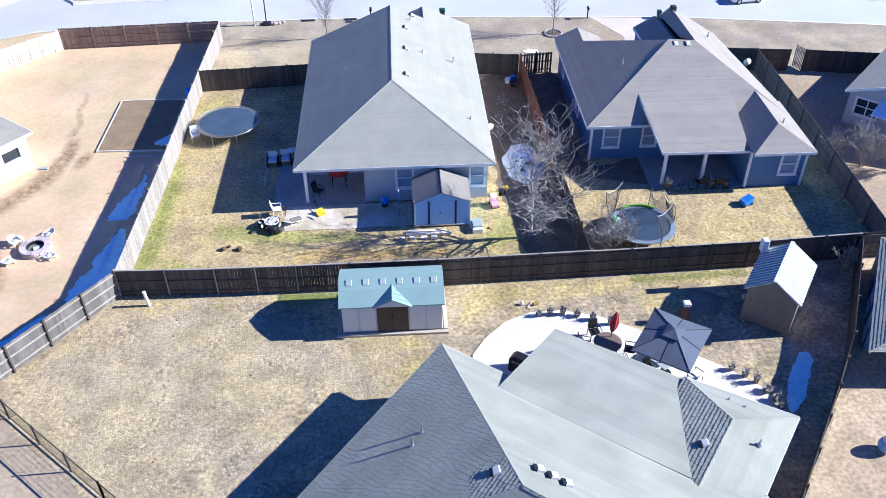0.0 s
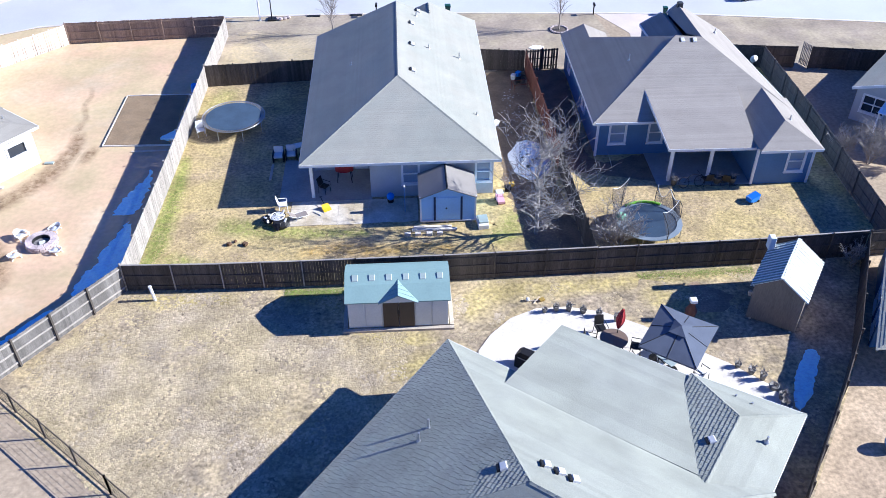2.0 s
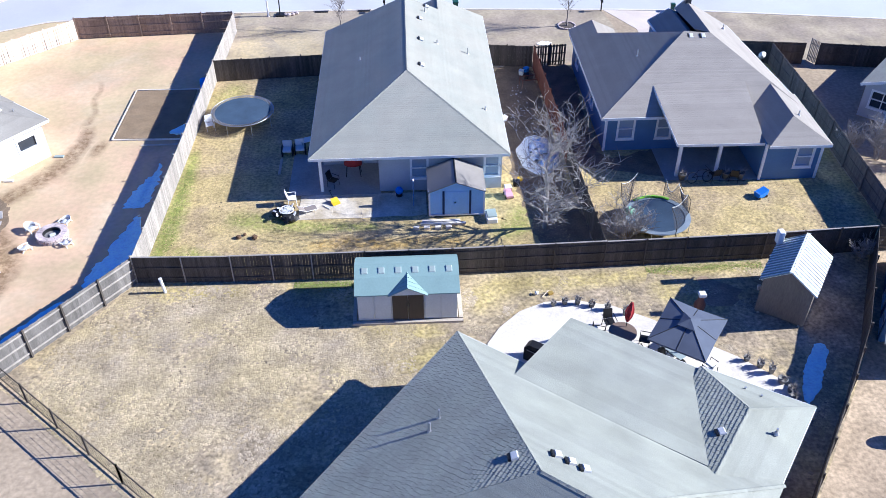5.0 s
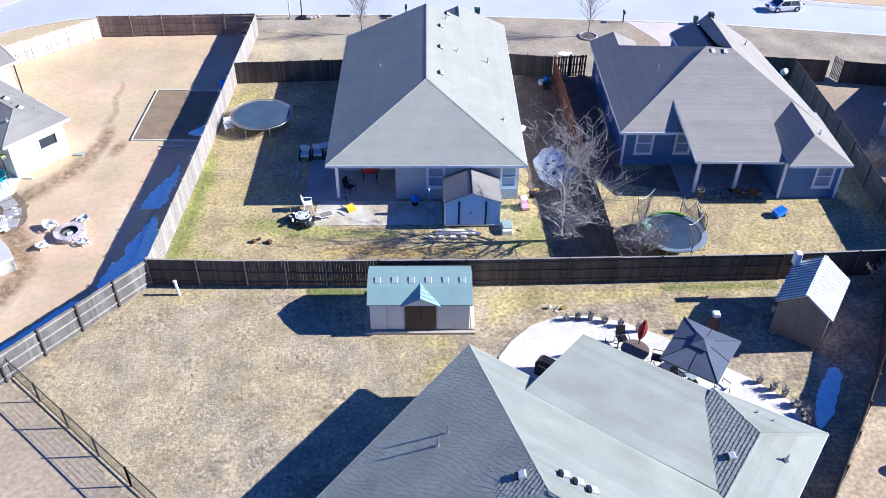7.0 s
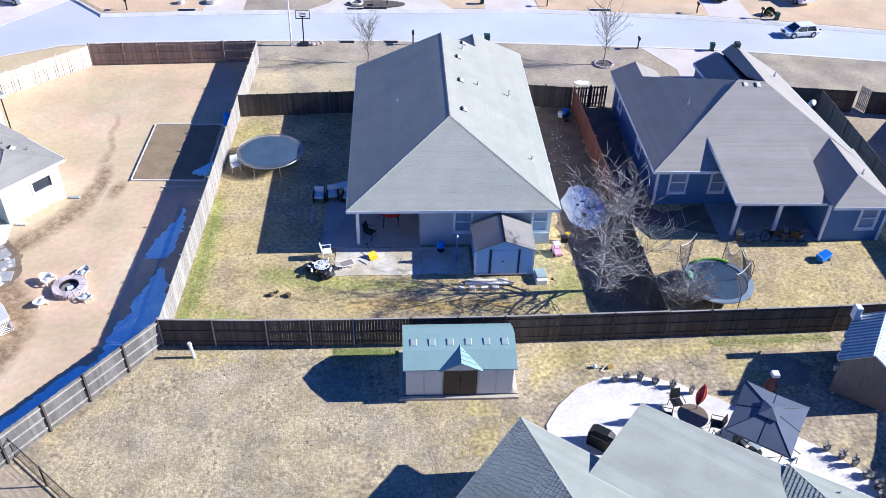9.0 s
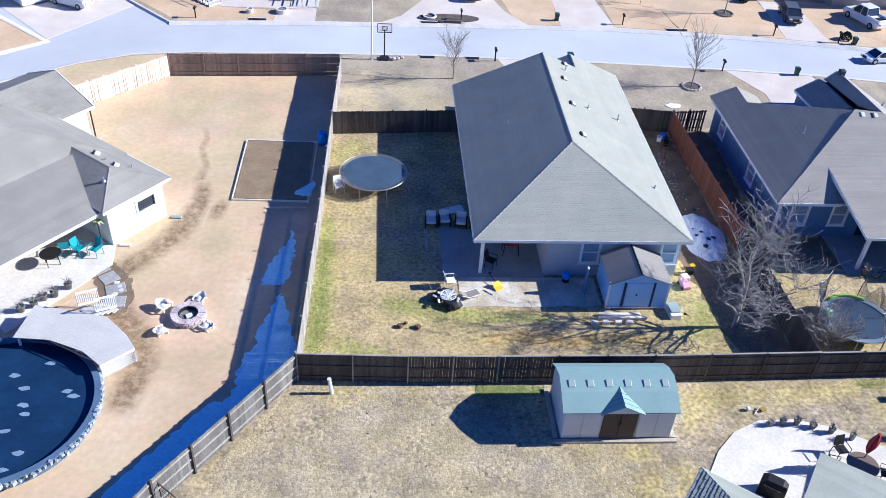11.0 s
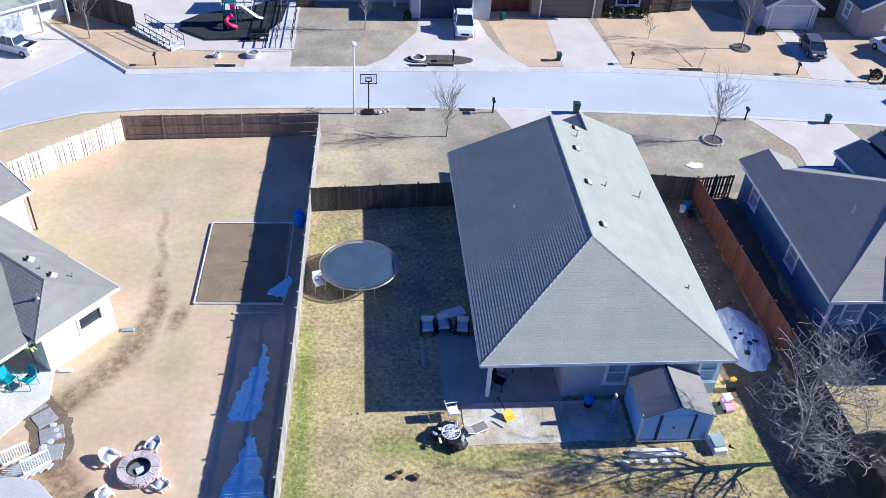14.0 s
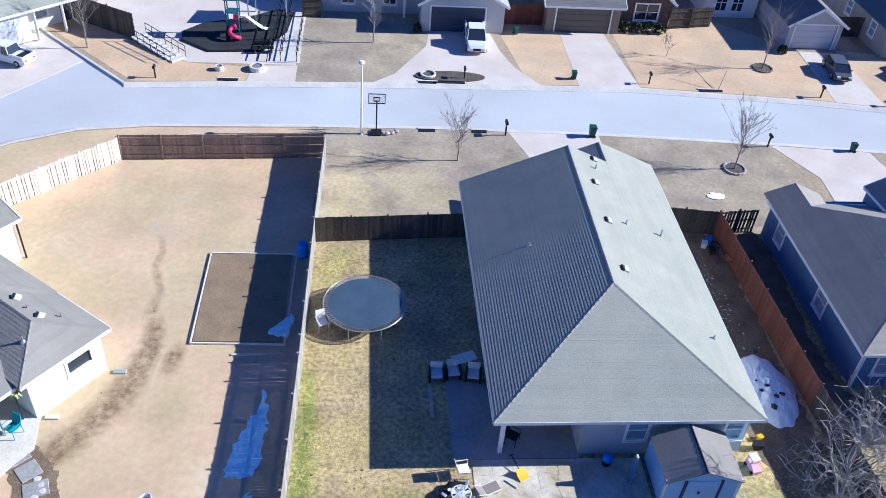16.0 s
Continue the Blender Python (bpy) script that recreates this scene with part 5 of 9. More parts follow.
# ---- garden buildings ----
def resin_shed():
    th = thing("resin_shed", Matrix.Translation((0.18, 25.4, 0)), "grey resin garden shed with brown double doors and skylights", "shed")
    x0, x1, y0, y1, e, rz = -2.35, 2.68, 24.05, 26.85, 1.86, 2.5
    yr = 25.55
    base = Shape()
    for a, b, c, d in ((x0 - 0.25, x1 + 0.25, y0 - 0.25, y0 - 0.05), (x0 - 0.25, x0 - 0.05, y0, y1 + 0.2), (x1 + 0.05, x1 + 0.25, y0, y1 + 0.2)):
        base.box(a, b, c, d, 0.0, 0.13)
    base.box(x0, x1, y0, y1, 0.0, 0.15)
    wpart("base_frame", base, LUMBER, th, "pale timber base frame")
    w = Shape()
    prof = [(y0, 0.15), (y1, 0.15), (y1, e), (yr + 0.75, rz - 0.28), (yr, rz - 0.06), (y0 + 0.75, rz - 0.28), (y0, e)]
    w.loft([[(x0 + 0.05, y, z) for y, z in prof], [(x1 - 0.05, y, z) for y, z in prof]])
    wpart("wall", w, PLASTIC_GREY, th, "grey moulded wall panels")
    for a, b in ((x0 + 0.02, -0.62), (1.0, x1 - 0.02)):
        n = 2
        for i in range(n):
            p = Shape().cbox(a + (b - a) * i / n + 0.03, a + (b - a) * (i + 1) / n - 0.03, y0 - 0.035, y0 + 0.02, 0.2, e - 0.1, 0.012)
            wpart("panel", p, PLASTIC_GREY, th)
    for a, b in ((-0.58, 0.18), (0.2, 0.96)):
        d = Shape().cbox(a, b, y0 - 0.06, y0 + 0.01, 0.16, 1.84, 0.012)
        door = wpart("door", d, PLASTIC_BROWN, th, "dark brown moulded door leaf")
        h = Shape().cbox(0.12 if a < 0 else 0.22, 0.16 if a < 0 else 0.26, y0 - 0.1, y0 - 0.05, 1.0, 1.25, 0.008)
        wpart("handle", h, BLACK, door)
    r = Shape()
    ov = 0.1
    sec = [(y0 - ov, e - 0.02), (y0 + 0.75, rz - 0.24), (yr, rz), (yr + 0.75, rz - 0.24), (y1 + ov, e - 0.02)]
    rim = [(y, z + 0.03) for y, z in sec] + [(y, z - 0.03) for y, z in sec[::-1]]
    r.loft([[(x, y, z) for y, z in rim] for x in (x0 - 0.08, x1 + 0.08)])
    wpart("roof", r, PLASTIC_ROOF, th, "grey green moulded roof")
    for i in range(6):
        x = x0 + 0.42 + i * 0.84
        s = Shape()
        ya, yb = yr - 0.55, yr - 0.2
        za, zb = rz - 0.24 * 0.55 / 0.75 + 0.035, rz - 0.24 * 0.2 / 0.75 + 0.035
        s.loft([[(x - 0.16, ya, za), (x + 0.16, ya, za), (x + 0.16, yb, zb), (x - 0.16, yb, zb)], [(x - 0.13, ya + 0.03, za + 0.035), (x + 0.13, ya + 0.03, za + 0.035), (x + 0.13, yb - 0.03, zb + 0.035), (x - 0.13, yb - 0.03, zb + 0.035)]])
        wpart("skylight", s, SKYLIGHT, th, "milky skylight dome")
    # dormer over the doors
    xm, top = 0.19, 2.36
    for sg in (-1, 1):
        for i in range(5):
            a, b = y0 - 0.22 + i * 0.28, y0 - 0.22 + (i + 1) * 0.28 - 0.02
            g = Shape().loft([[(xm, y, top - 0.03), (xm + sg * 0.98, y, 1.83), (xm + sg * 0.98, y, 1.87), (xm, y, top + 0.02)] for y in (a, b)])
            wpart("dormer_panel", g, PLASTIC_ROOF, th)
    g = Shape().loft([[(xm - 0.9, y, 1.84), (xm + 0.9, y, 1.84), (xm, y, 2.31)] for y in (y0 - 0.12, y0 - 0.05)])
    wpart("dormer_gable", g, PLASTIC_GREY, th)


def blue_shed():
    th = thing("garden_shed", Matrix.Translation((3.0, 33.6, 0)), "pale blue shed with dark grey gable roof on skids", "shed")
    x0, x1, y0, y1, e, rz = 1.55, 4.7, 32.75, 35.15, 1.82, 2.45
    xm = 3.07
    for x in (x0 + 0.2, xm, x1 - 0.2):
        wpart("skid", Shape().box(x - 0.06, x + 0.06, y0 - 0.05, y1, 0.0, 0.15), LUMBER, th)
    w = Shape().loft([[(x0, y, 0.15), (x1, y, 0.15), (x1, y, e), (xm, y, rz - 0.04), (x0, y, e)] for y in (y0, y1)])
    wpart("wall", w, BSHED, th, "pale blue painted wall")
    for sg, xx, nm in ((-1, x0 - 0.1, "roof"), (1, x1 + 0.1, "roof")):
        dn = (-1, 0) if sg < 0 else (1, 0)
        zz = e - 0.1 * (rz - e) / (xm - x0)
        s = shingles(Shape(), [(xm, y0 - 0.12, rz), (xm, y1 + 0.1, rz), (xx, y1 + 0.1, zz), (xx, y0 - 0.12, zz)], dn, random.Random(5), 0.4, 0.0, 0.001, 0.04)
        wpart(nm, s, mat("grey roll roofing", (0.27, 0.25, 0.23), 0.92, 0.08, 1.0, 20.0, 0.1, 0.3), th)
    c = Shape()
    ridge_cap(c, (xm, y0 - 0.12, rz + 0.003), (xm, y1 + 0.1, rz + 0.003), 0.05)
    wpart("ridge_cap", c, BLACK, th)
    d = Shape().box(2.45, 3.85, y0 - 0.03, y0 + 0.0, 0.2, 1.75)
    door = wpart("door", d, BSHED, th)
    for x in (2.36, 3.9):
        wpart("door_trim", Shape().box(x - 0.06, x + 0.06, y0 - 0.045, y0 + 0.0, 0.18, 1.8), mat("navy trim paint", (0.02, 0.045, 0.12), 0.6, 0.08, 1.0, 10.0, 0.05), th, "navy blue door post")
    wpart("handle", Shape().disc(3.03, y0 - 0.06, 1.0, 1.06, 0.045, 8), BLACK, door)
    for x in (x0, x1):
        wpart("corner_board", Shape().box(x - 0.05, x + 0.05, y0 - 0.025, y0 + 0.06, 0.15, e), TRIM, th)
    wpart("sill", Shape().box(x0 - 0.03, x1 + 0.03, y0 - 0.06, y0 - 0.01, 0.1, 0.18), TRIM, th)


# Shaded slope's ribs are coloured dark; the sunny slope keeps bare tin.
SHADED_RIB = mat("roof ribs darkened on the shaded slope", (0.20, 0.26, 0.26), 0.6, 0.08, 1.0, 12.0, 0.05)


def barn_shed():
    P = at2((17.72, 23.85), (0.83, -0.558), (0.558, 0.83))
    th = thing("barn_shed", Matrix.Translation(P(1.2, 1.6)), "brown plywood shed with a pale ribbed metal roof", "shed")
    w, l, e, rz = 2.4, 3.3, 2.3, 3.15
    xm = 1.15
    s = Shape().loft([[P(0, y, 0.08), P(w, y, 0.08), P(w, y, e), P(xm, y, rz - 0.05), P(0, y, e)] for y in (0, l)])
    wpart("wall", s, PLY, th, "brown plywood wall")
    for x in (0.2, 2.2):
        wpart("skid", Shape().beam(P(x, -0.02, 0.05), P(x, l, 0.05), 0.12, 0.1), LUMBER, th)
    for sg, xx in ((-1, -0.18), (1, w + 0.18)):
        run = abs(xx - xm)
        zz = rz - (rz - e) / (xm if sg < 0 else w - xm) * run
        r = Shape()
        r.loft([[P(xm, y, rz - 0.03), P(xx, y, zz - 0.03), P(xx, y, zz), P(xm, y, rz)] for y in (-0.14, l + 0.14)])
        roof = wpart("roof", r, TIN, th, "pale ribbed metal sheet")
        for i in range(15):
            y = -0.1 + i * (l + 0.2) / 14
            hr = 0.055
            rb = Shape().loft([[P(xm, y - 0.045, rz), P(xm, y + 0.045, rz), P(xm, y + 0.02, rz + hr), P(xm, y - 0.02, rz + hr)], [P(xx, y - 0.045, zz), P(xx, y + 0.045, zz), P(xx, y + 0.02, zz + hr), P(xx, y - 0.02, zz + hr)]])
            wpart("rib", rb, TIN if sg > 0 else SHADED_RIB, roof)
    c = Shape().beam(P(xm, -0.16, rz + 0.02), P(xm, l + 0.16, rz + 0.02), 0.2, 0.03)
    wpart("ridge_cap", c, TIN, th)
    v = Shape()
    q = P(-0.1, l - 0.15)
    v.cbox(q[0] - 0.16, q[0] + 0.16, q[1] - 0.2, q[1] + 0.2, 2.3, 3.05, 0.03)
    wpart("chimney_box", v, WHITE, th, "white box flue at the roof corner")
    rnd = random.Random(3)
    for i in range(7):
        y = 0.3 + i * 0.42
        q = P(-0.12, y)
        z = 1.2 + 0.5 * (i % 2)
        b = Shape().disc(q[0], q[1], z, z + 0.16, 0.07, 8, 0.1)
        b.blob((q[0], q[1], z + 0.2), 0.12, rnd, 7, 4, 0.4)
        wpart("hanging_pot", b, WHITE if i % 3 else LUMBER, th)


resin_shed()
blue_shed()
barn_shed()


# ---- bare trees ----
def bare_tree(name, x, y, height, seed, material, label, spread=0.5, stems=1, levels=4, r0=0.09, lean=(0, 0), crown_from=0.3, kink=0.16, limbs=5):
    rnd = random.Random(seed)
    th = thing(name, turn(x, y), label, "tree")
    trunk, twigs = Shape(), Shape()

    def grow(p, d, length, r, lev):
        segs = (4 if lev < 2 else 3) + (2 if kink > 0.2 else 0)
        pts, rad = [p], [r]
        q = p
        for i in range(segs):
            d = (d + Vector((rnd.uniform(-1, 1), rnd.uniform(-1, 1), rnd.uniform(-0.4, 0.6))) * (0.06 if lev == 0 and stems == 1 else kink)).normalized()
            q = q + d * length / segs
            pts.append(q)
            rad.append(r * (1 - 0.5 * (i + 1) / segs))
        (trunk if lev < 2 else twigs).tube(pts, rad, 6 if lev < 2 else 3, False)
        if lev >= levels:
            return
        n = rnd.choice((3, 4, 5, 5) if limbs > 9 else (3, 4, 4, 5)) if lev else limbs
        for i in range(n):
            t = rnd.uniform(crown_from if lev == 0 else 0.25, 1.0) if i else 1.0
            k = min(segs - 1, int(t * segs))
            s = pts[k].lerp(pts[k + 1], t * segs - k) if k < segs else pts[-1]
            a = rnd.uniform(0, 6.28)
            out = Vector((math.cos(a), math.sin(a), rnd.uniform(-0.45 if limbs > 9 else 0.1, 0.9)))
            nd = (d * (1 - spread) + out * spread).normalized()
            grow(s, nd, length * rnd.uniform(0.45, 0.72), max(0.0135 if limbs > 9 else 0.013, rad[k] * rnd.uniform(0.45, 0.65)), lev + 1)

    for i in range(stems):
        a = 6.28 * i / stems + rnd.uniform(-0.4, 0.4)
        tilt = 0.0 if stems == 1 else rnd.uniform(0.25, 0.5)
        d = Vector((math.cos(a) * tilt + lean[0], math.sin(a) * tilt + lean[1], 1)).normalized()
        grow(Vector((0.08 * math.cos(a), 0.08 * math.sin(a), -0.05)), d, height * rnd.uniform(0.45, 0.58), r0 * rnd.uniform(0.8, 1.1), 0)
    part("trunk", trunk, material, th, "", True)
    part("crown", twigs, material, th, "leafless grey twigs")
    return th


def young_tree(name, x, y, height, seed, material, label, width=0.4, start=0.3, r0=0.06):
    """Upright young tree: one leader with rising branches that carry fine twigs."""
    rnd = random.Random(seed)
    th = thing(name, turn(x, y), label, "tree")
    trunk, twigs = Shape(), Shape()
    lead = [Vector((0, 0, -0.05))]
    for i in range(1, 9):
        lead.append(Vector((rnd.uniform(-1, 1) * 0.02 * i, rnd.uniform(-1, 1) * 0.02 * i, height * i / 8)))
    trunk.tube(lead, [r0 * (1 - 0.11 * i) for i in range(9)], 7, False)
    for k in range(34):
        f = start + (0.97 - start) * (k + rnd.random()) / 34
        i = min(7, int(f * 8))
        p = lead[i].lerp(lead[i + 1], f * 8 - i)
        a = k * 2.4 + rnd.uniform(-0.5, 0.5)
        reach = height * width * (0.35 + 1.3 * math.sin(3.1416 * min(1.0, (1.02 - f) / (1.02 - start)) ** 0.8)) * rnd.uniform(0.55, 1.0) * 0.75
        d = Vector((math.cos(a), math.sin(a), rnd.uniform(0.9, 1.6))).normalized()
        q = [p]
        for j in range(4):
            d = (d + Vector((rnd.uniform(-1, 1), rnd.uniform(-1, 1), rnd.uniform(-0.2, 0.7))) * 0.2).normalized()
            q.append(q[-1] + d * reach * 0.36)
        trunk.tube(q, [0.016, 0.013, 0.01, 0.008, 0.006], 5, False)
        for m in range(9):
            t = rnd.uniform(0.2, 1.0) * 4
            j = min(3, int(t))
            w = q[j].lerp(q[j + 1], t - j)
            e = (d + Vector((rnd.uniform(-1, 1), rnd.uniform(-1, 1), rnd.uniform(-0.2, 0.8))) * 0.75).normalized()
            l = reach * rnd.uniform(0.2, 0.5)
            mid = w + e * l * 0.5 + Vector((rnd.uniform(-1, 1), rnd.uniform(-1, 1), 0)) * 0.04
            tip = w + e * l
            twigs.tube([w, mid, tip], [0.006, 0.005, 0.003], 3, False)
            for _ in range(2):
                e2 = (e + Vector((rnd.uniform(-1, 1), rnd.uniform(-1, 1), rnd.uniform(0, 0.8))) * 0.7).normalized()
                twigs.tube([mid, mid + e2 * l * 0.55], [0.005, 0.003], 3, False)
    part("trunk", trunk, material, th, "", True)
    part("crown", twigs, material, th, "fine leafless twigs")
    return th


bare_tree("bare_tree", 8.0, 31.35, 7.8, 11, BARK_PALE, "leafless grey tree with crooked branches beside the fence", 0.6, 1, 4, 0.12, (0.02, 0.05), 0.2, 0.3, 16)
bare_tree("bare_shrub", 12.6, 30.0, 2.7, 12, BARK_PALE, "leafless pale shrub against the trampoline", 0.5, 11, 3, 0.025, (0, 0), 0.3, 0.26, 5)
young_tree("street_tree", -4.8, 58.9, 2.8, 13, BARK, "young leafless tree on the front lawn", 0.5)
young_tree("street_tree", 13.75, 58.5, 3.4, 14, BARK, "young leafless tree in a stone ring", 0.5)
young_tree("street_tree", -10.2, 75.7, 4.2, 15, BARK_PALE, "leafless tree across the street")
young_tree("street_tree", 21.2, 73.3, 4.0, 16, BARK, "leafless tree in a mulch ring")
young_tree("street_tree", -31.6, 73.3, 4.0, 17, BARK, "small leafless tree on the slope")
bare_tree("bare_shrub", 30.2, 37.4, 2.9, 18, BARK_PALE, "leafless grey shrub beyond the fence", 0.55, 12, 3, 0.03)
bare_tree("bare_shrub", 28.7, 38.2, 2.2, 28, BARK_PALE, "low leafless shrub beyond the fence", 0.55, 9, 3, 0.025)
bare_tree("bare_shrub", 31.6, 36.6, 2.0, 29, BARK_PALE, "low leafless shrub beyond the fence", 0.55, 9, 3, 0.025)
bare_tree("sapling", 13.6, 75.0, 2.2, 19, BARK, "thin leafless sapling on the tan lawn", 0.5, 1, 3, 0.025)
bare_tree("sapling", 24.8, 27.5, 1.6, 20, BARK_PALE, "leafless twigs in the fence corner", 0.6, 5, 3, 0.015)
RINGSTONE = mat("brown edging stone", (0.24, 0.20, 0.17), 0.9, 0.2, 2.0, 14.0, 0.15, 0.4, obj=0.25)
for x, y, r in ((13.75, 58.5, 0.7), (21.2, 73.3, 0.75)):
    th = thing("tree_ring", turn(x, y), "low ring of pale stones with dark mulch" if y < 60 else "low ring of brown stones with dark mulch", "tree ring")
    part("mulch", Shape().disc(0, 0, 0.0, 0.06, r - 0.1, 20), MULCH, th)
    for i in range(14):
        a = 6.283 * i / 14
        part("stone", Shape().cbox(-0.14, 0.14, -0.07, 0.07, 0, 0.13, 0.02), STONE if y < 60 else RINGSTONE, th, m=pose(r * math.cos(a), r * math.sin(a), 0, 0, 0, math.degrees(a) + 90))


# ---- trampolines ----
def trampoline(x, y, r, z, label, net=False, seed=1):
    th = thing("trampoline", turn(x, y), label, "trampoline")
    part("mat", Shape().disc(0, 0, z - 0.01, z, r - 0.24, 48), RUBBER, th, "black woven jumping mat")
    rim = Shape()
    pts = [(r * math.cos(6.2832 * i / 48), r * math.sin(6.2832 * i / 48), z) for i in range(49)]
    rim.tube(pts, 0.028, 6, False)
    part("rim", rim, STEEL, th, "galvanised rim tube", True)
    sp = Shape()
    for i in range(84):
        a = 6.2832 * i / 84
        c, s = math.cos(a), math.sin(a)
        sp.beam(((r - 0.25) * c, (r - 0.25) * s, z), ((r - 0.02) * c, (r - 0.02) * s, z), 0.045, 0.025)
    tagged(part("spring_row", sp, STEEL, th), "row of steel springs", kind="stuff")
    for i in range(8):
        a = 6.2832 * (i + 0.5) / 8
        part("leg", Shape().tube([(r * math.cos(a), r * math.sin(a), z), (r * math.cos(a), r * math.sin(a), 0.02)], 0.022, 6), STEEL, th)
    if net:
        pad = Shape().ring(0, 0, z + 0.005, z + 0.035, r - 0.28, r + 0.03, 40)
        part("pad", pad, mat("faded blue pad", (0.22, 0.27, 0.32), 0.7, 0.1, 1.0, 10.0, 0.06), th, "faded blue spring pad")
        poles = (((-1.3, 1.35), (-0.75, 2.3)), ((-1.85, 0.35), (-1.95, 1.25)), ((1.83, 0.1), (1.5, -0.1)), ((0.6, -1.78), (0.3, -1.2)), ((0.75, 1.7), (0.7, 1.5)), ((1.7, 0.9), (1.3, 1.0)))
        ends = []
        for (bx, by), (tx, ty) in poles:
            foot, knee, tip = Vector((bx, by, 0.1)), Vector((bx, by, z + 0.5)), Vector((tx, ty, 2.2))
            ends.append((Vector((bx, by, z)), tip))
            part("net_pole", Shape().tube([foot, knee, knee.lerp(tip, 0.5) + Vector((bx, by, 0)) * 0.06, tip], 0.02, 6), BLACK, th, "bent black net pole")
        for i, j in ((1, 0), (3, 2), (2, 5), (5, 4)):
            (la, ta), (lb, tb) = ends[i], ends[j]
            nt = Shape()
            sag = Vector((0, 0, -0.28 if i != 5 else -0.7))

            def cell(u, v):
                top = ta.lerp(tb, u) + sag * 4 * u * (1 - u)
                return la.lerp(lb, u).lerp(top, v)
            for k in range(31):
                nt.beam(cell(k / 30, 0), cell(k / 30, 1), 0.007, 0.007)
            for k in range(19):
                for q in range(6):
                    nt.beam(cell(q / 6, k / 18), cell((q + 1) / 6, k / 18), 0.007, 0.007)
            net_ = part("net", nt, mat("grey net cord", (0.10, 0.10, 0.11), 0.8, 0.1, 1.0, 10.0, 0.05), th, "sagging black safety net")
            part("hem", Shape().tube([cell(q / 8, 1) for q in range(9)], 0.016, 5), PLASTIC_GREY, net_, "pale webbing along the net")
        g = Shape()
        g.tube([((r - 0.1) * math.cos(a), (r - 0.1) * math.sin(a), z + 0.1) for a in (0.95, 1.2, 1.45, 1.7, 1.95, 2.2)], 0.075, 8)
        part("foam_sleeve", g, GREEN_PL, th, "lime green foam sleeve", True)
    return th


trampoline(-10.75, 44.4, 2.1, 0.82, "round black trampoline on steel legs, half in shade")
trampoline(14.45, 31.2, 1.85, 0.75, "trampoline with sagging safety net and blue pad", True)

# sand bed edged with timber
bed = thing("sand_bed", Matrix.Translation((-16.9, 45.7, 0)), "rectangular brown sand bed edged with pale timber", "garden bed")
wpart("sand", Shape().box(-19.05, -14.75, 42.4, 49.05, 0.0, 0.08), SAND, bed, "raked brown sand")
for a, b in (((-19.15, 42.3), (-14.6, 42.2)), ((-19.15, 42.3), (-19.1, 49.15)), ((-19.1, 49.15), (-14.5, 49.1)), ((-14.65, 42.2), (-14.5, 49.1))):
    wpart("edging", Shape().beam((*a, 0.055), (*b, 0.055), 0.07, 0.11), BLEACHED, bed, "pale timber edging")
plank = tagged(part("plank", Shape().beam((-17.1, 41.55, 0.04), (-14.7, 41.6, 0.04), 0.12, 0.06), LUMBER), "loose timber plank on the shaded grass", "plank")
barrel = thing("barrel", turn(-14.15, 49.0), "blue plastic barrel against the fence", "barrel")
part("body", Shape().loft([[(r * math.cos(a), r * math.sin(a), z) for a in (6.283 * i / 16 for i in range(16))] for r, z in ((0.26, 0), (0.3, 0.2), (0.31, 0.45), (0.3, 0.7), (0.26, 0.9))]), BLUE, barrel, "", True)
part("lid", Shape().disc(0, 0, 0.9, 0.94, 0.2, 14), BLUE, barrel)


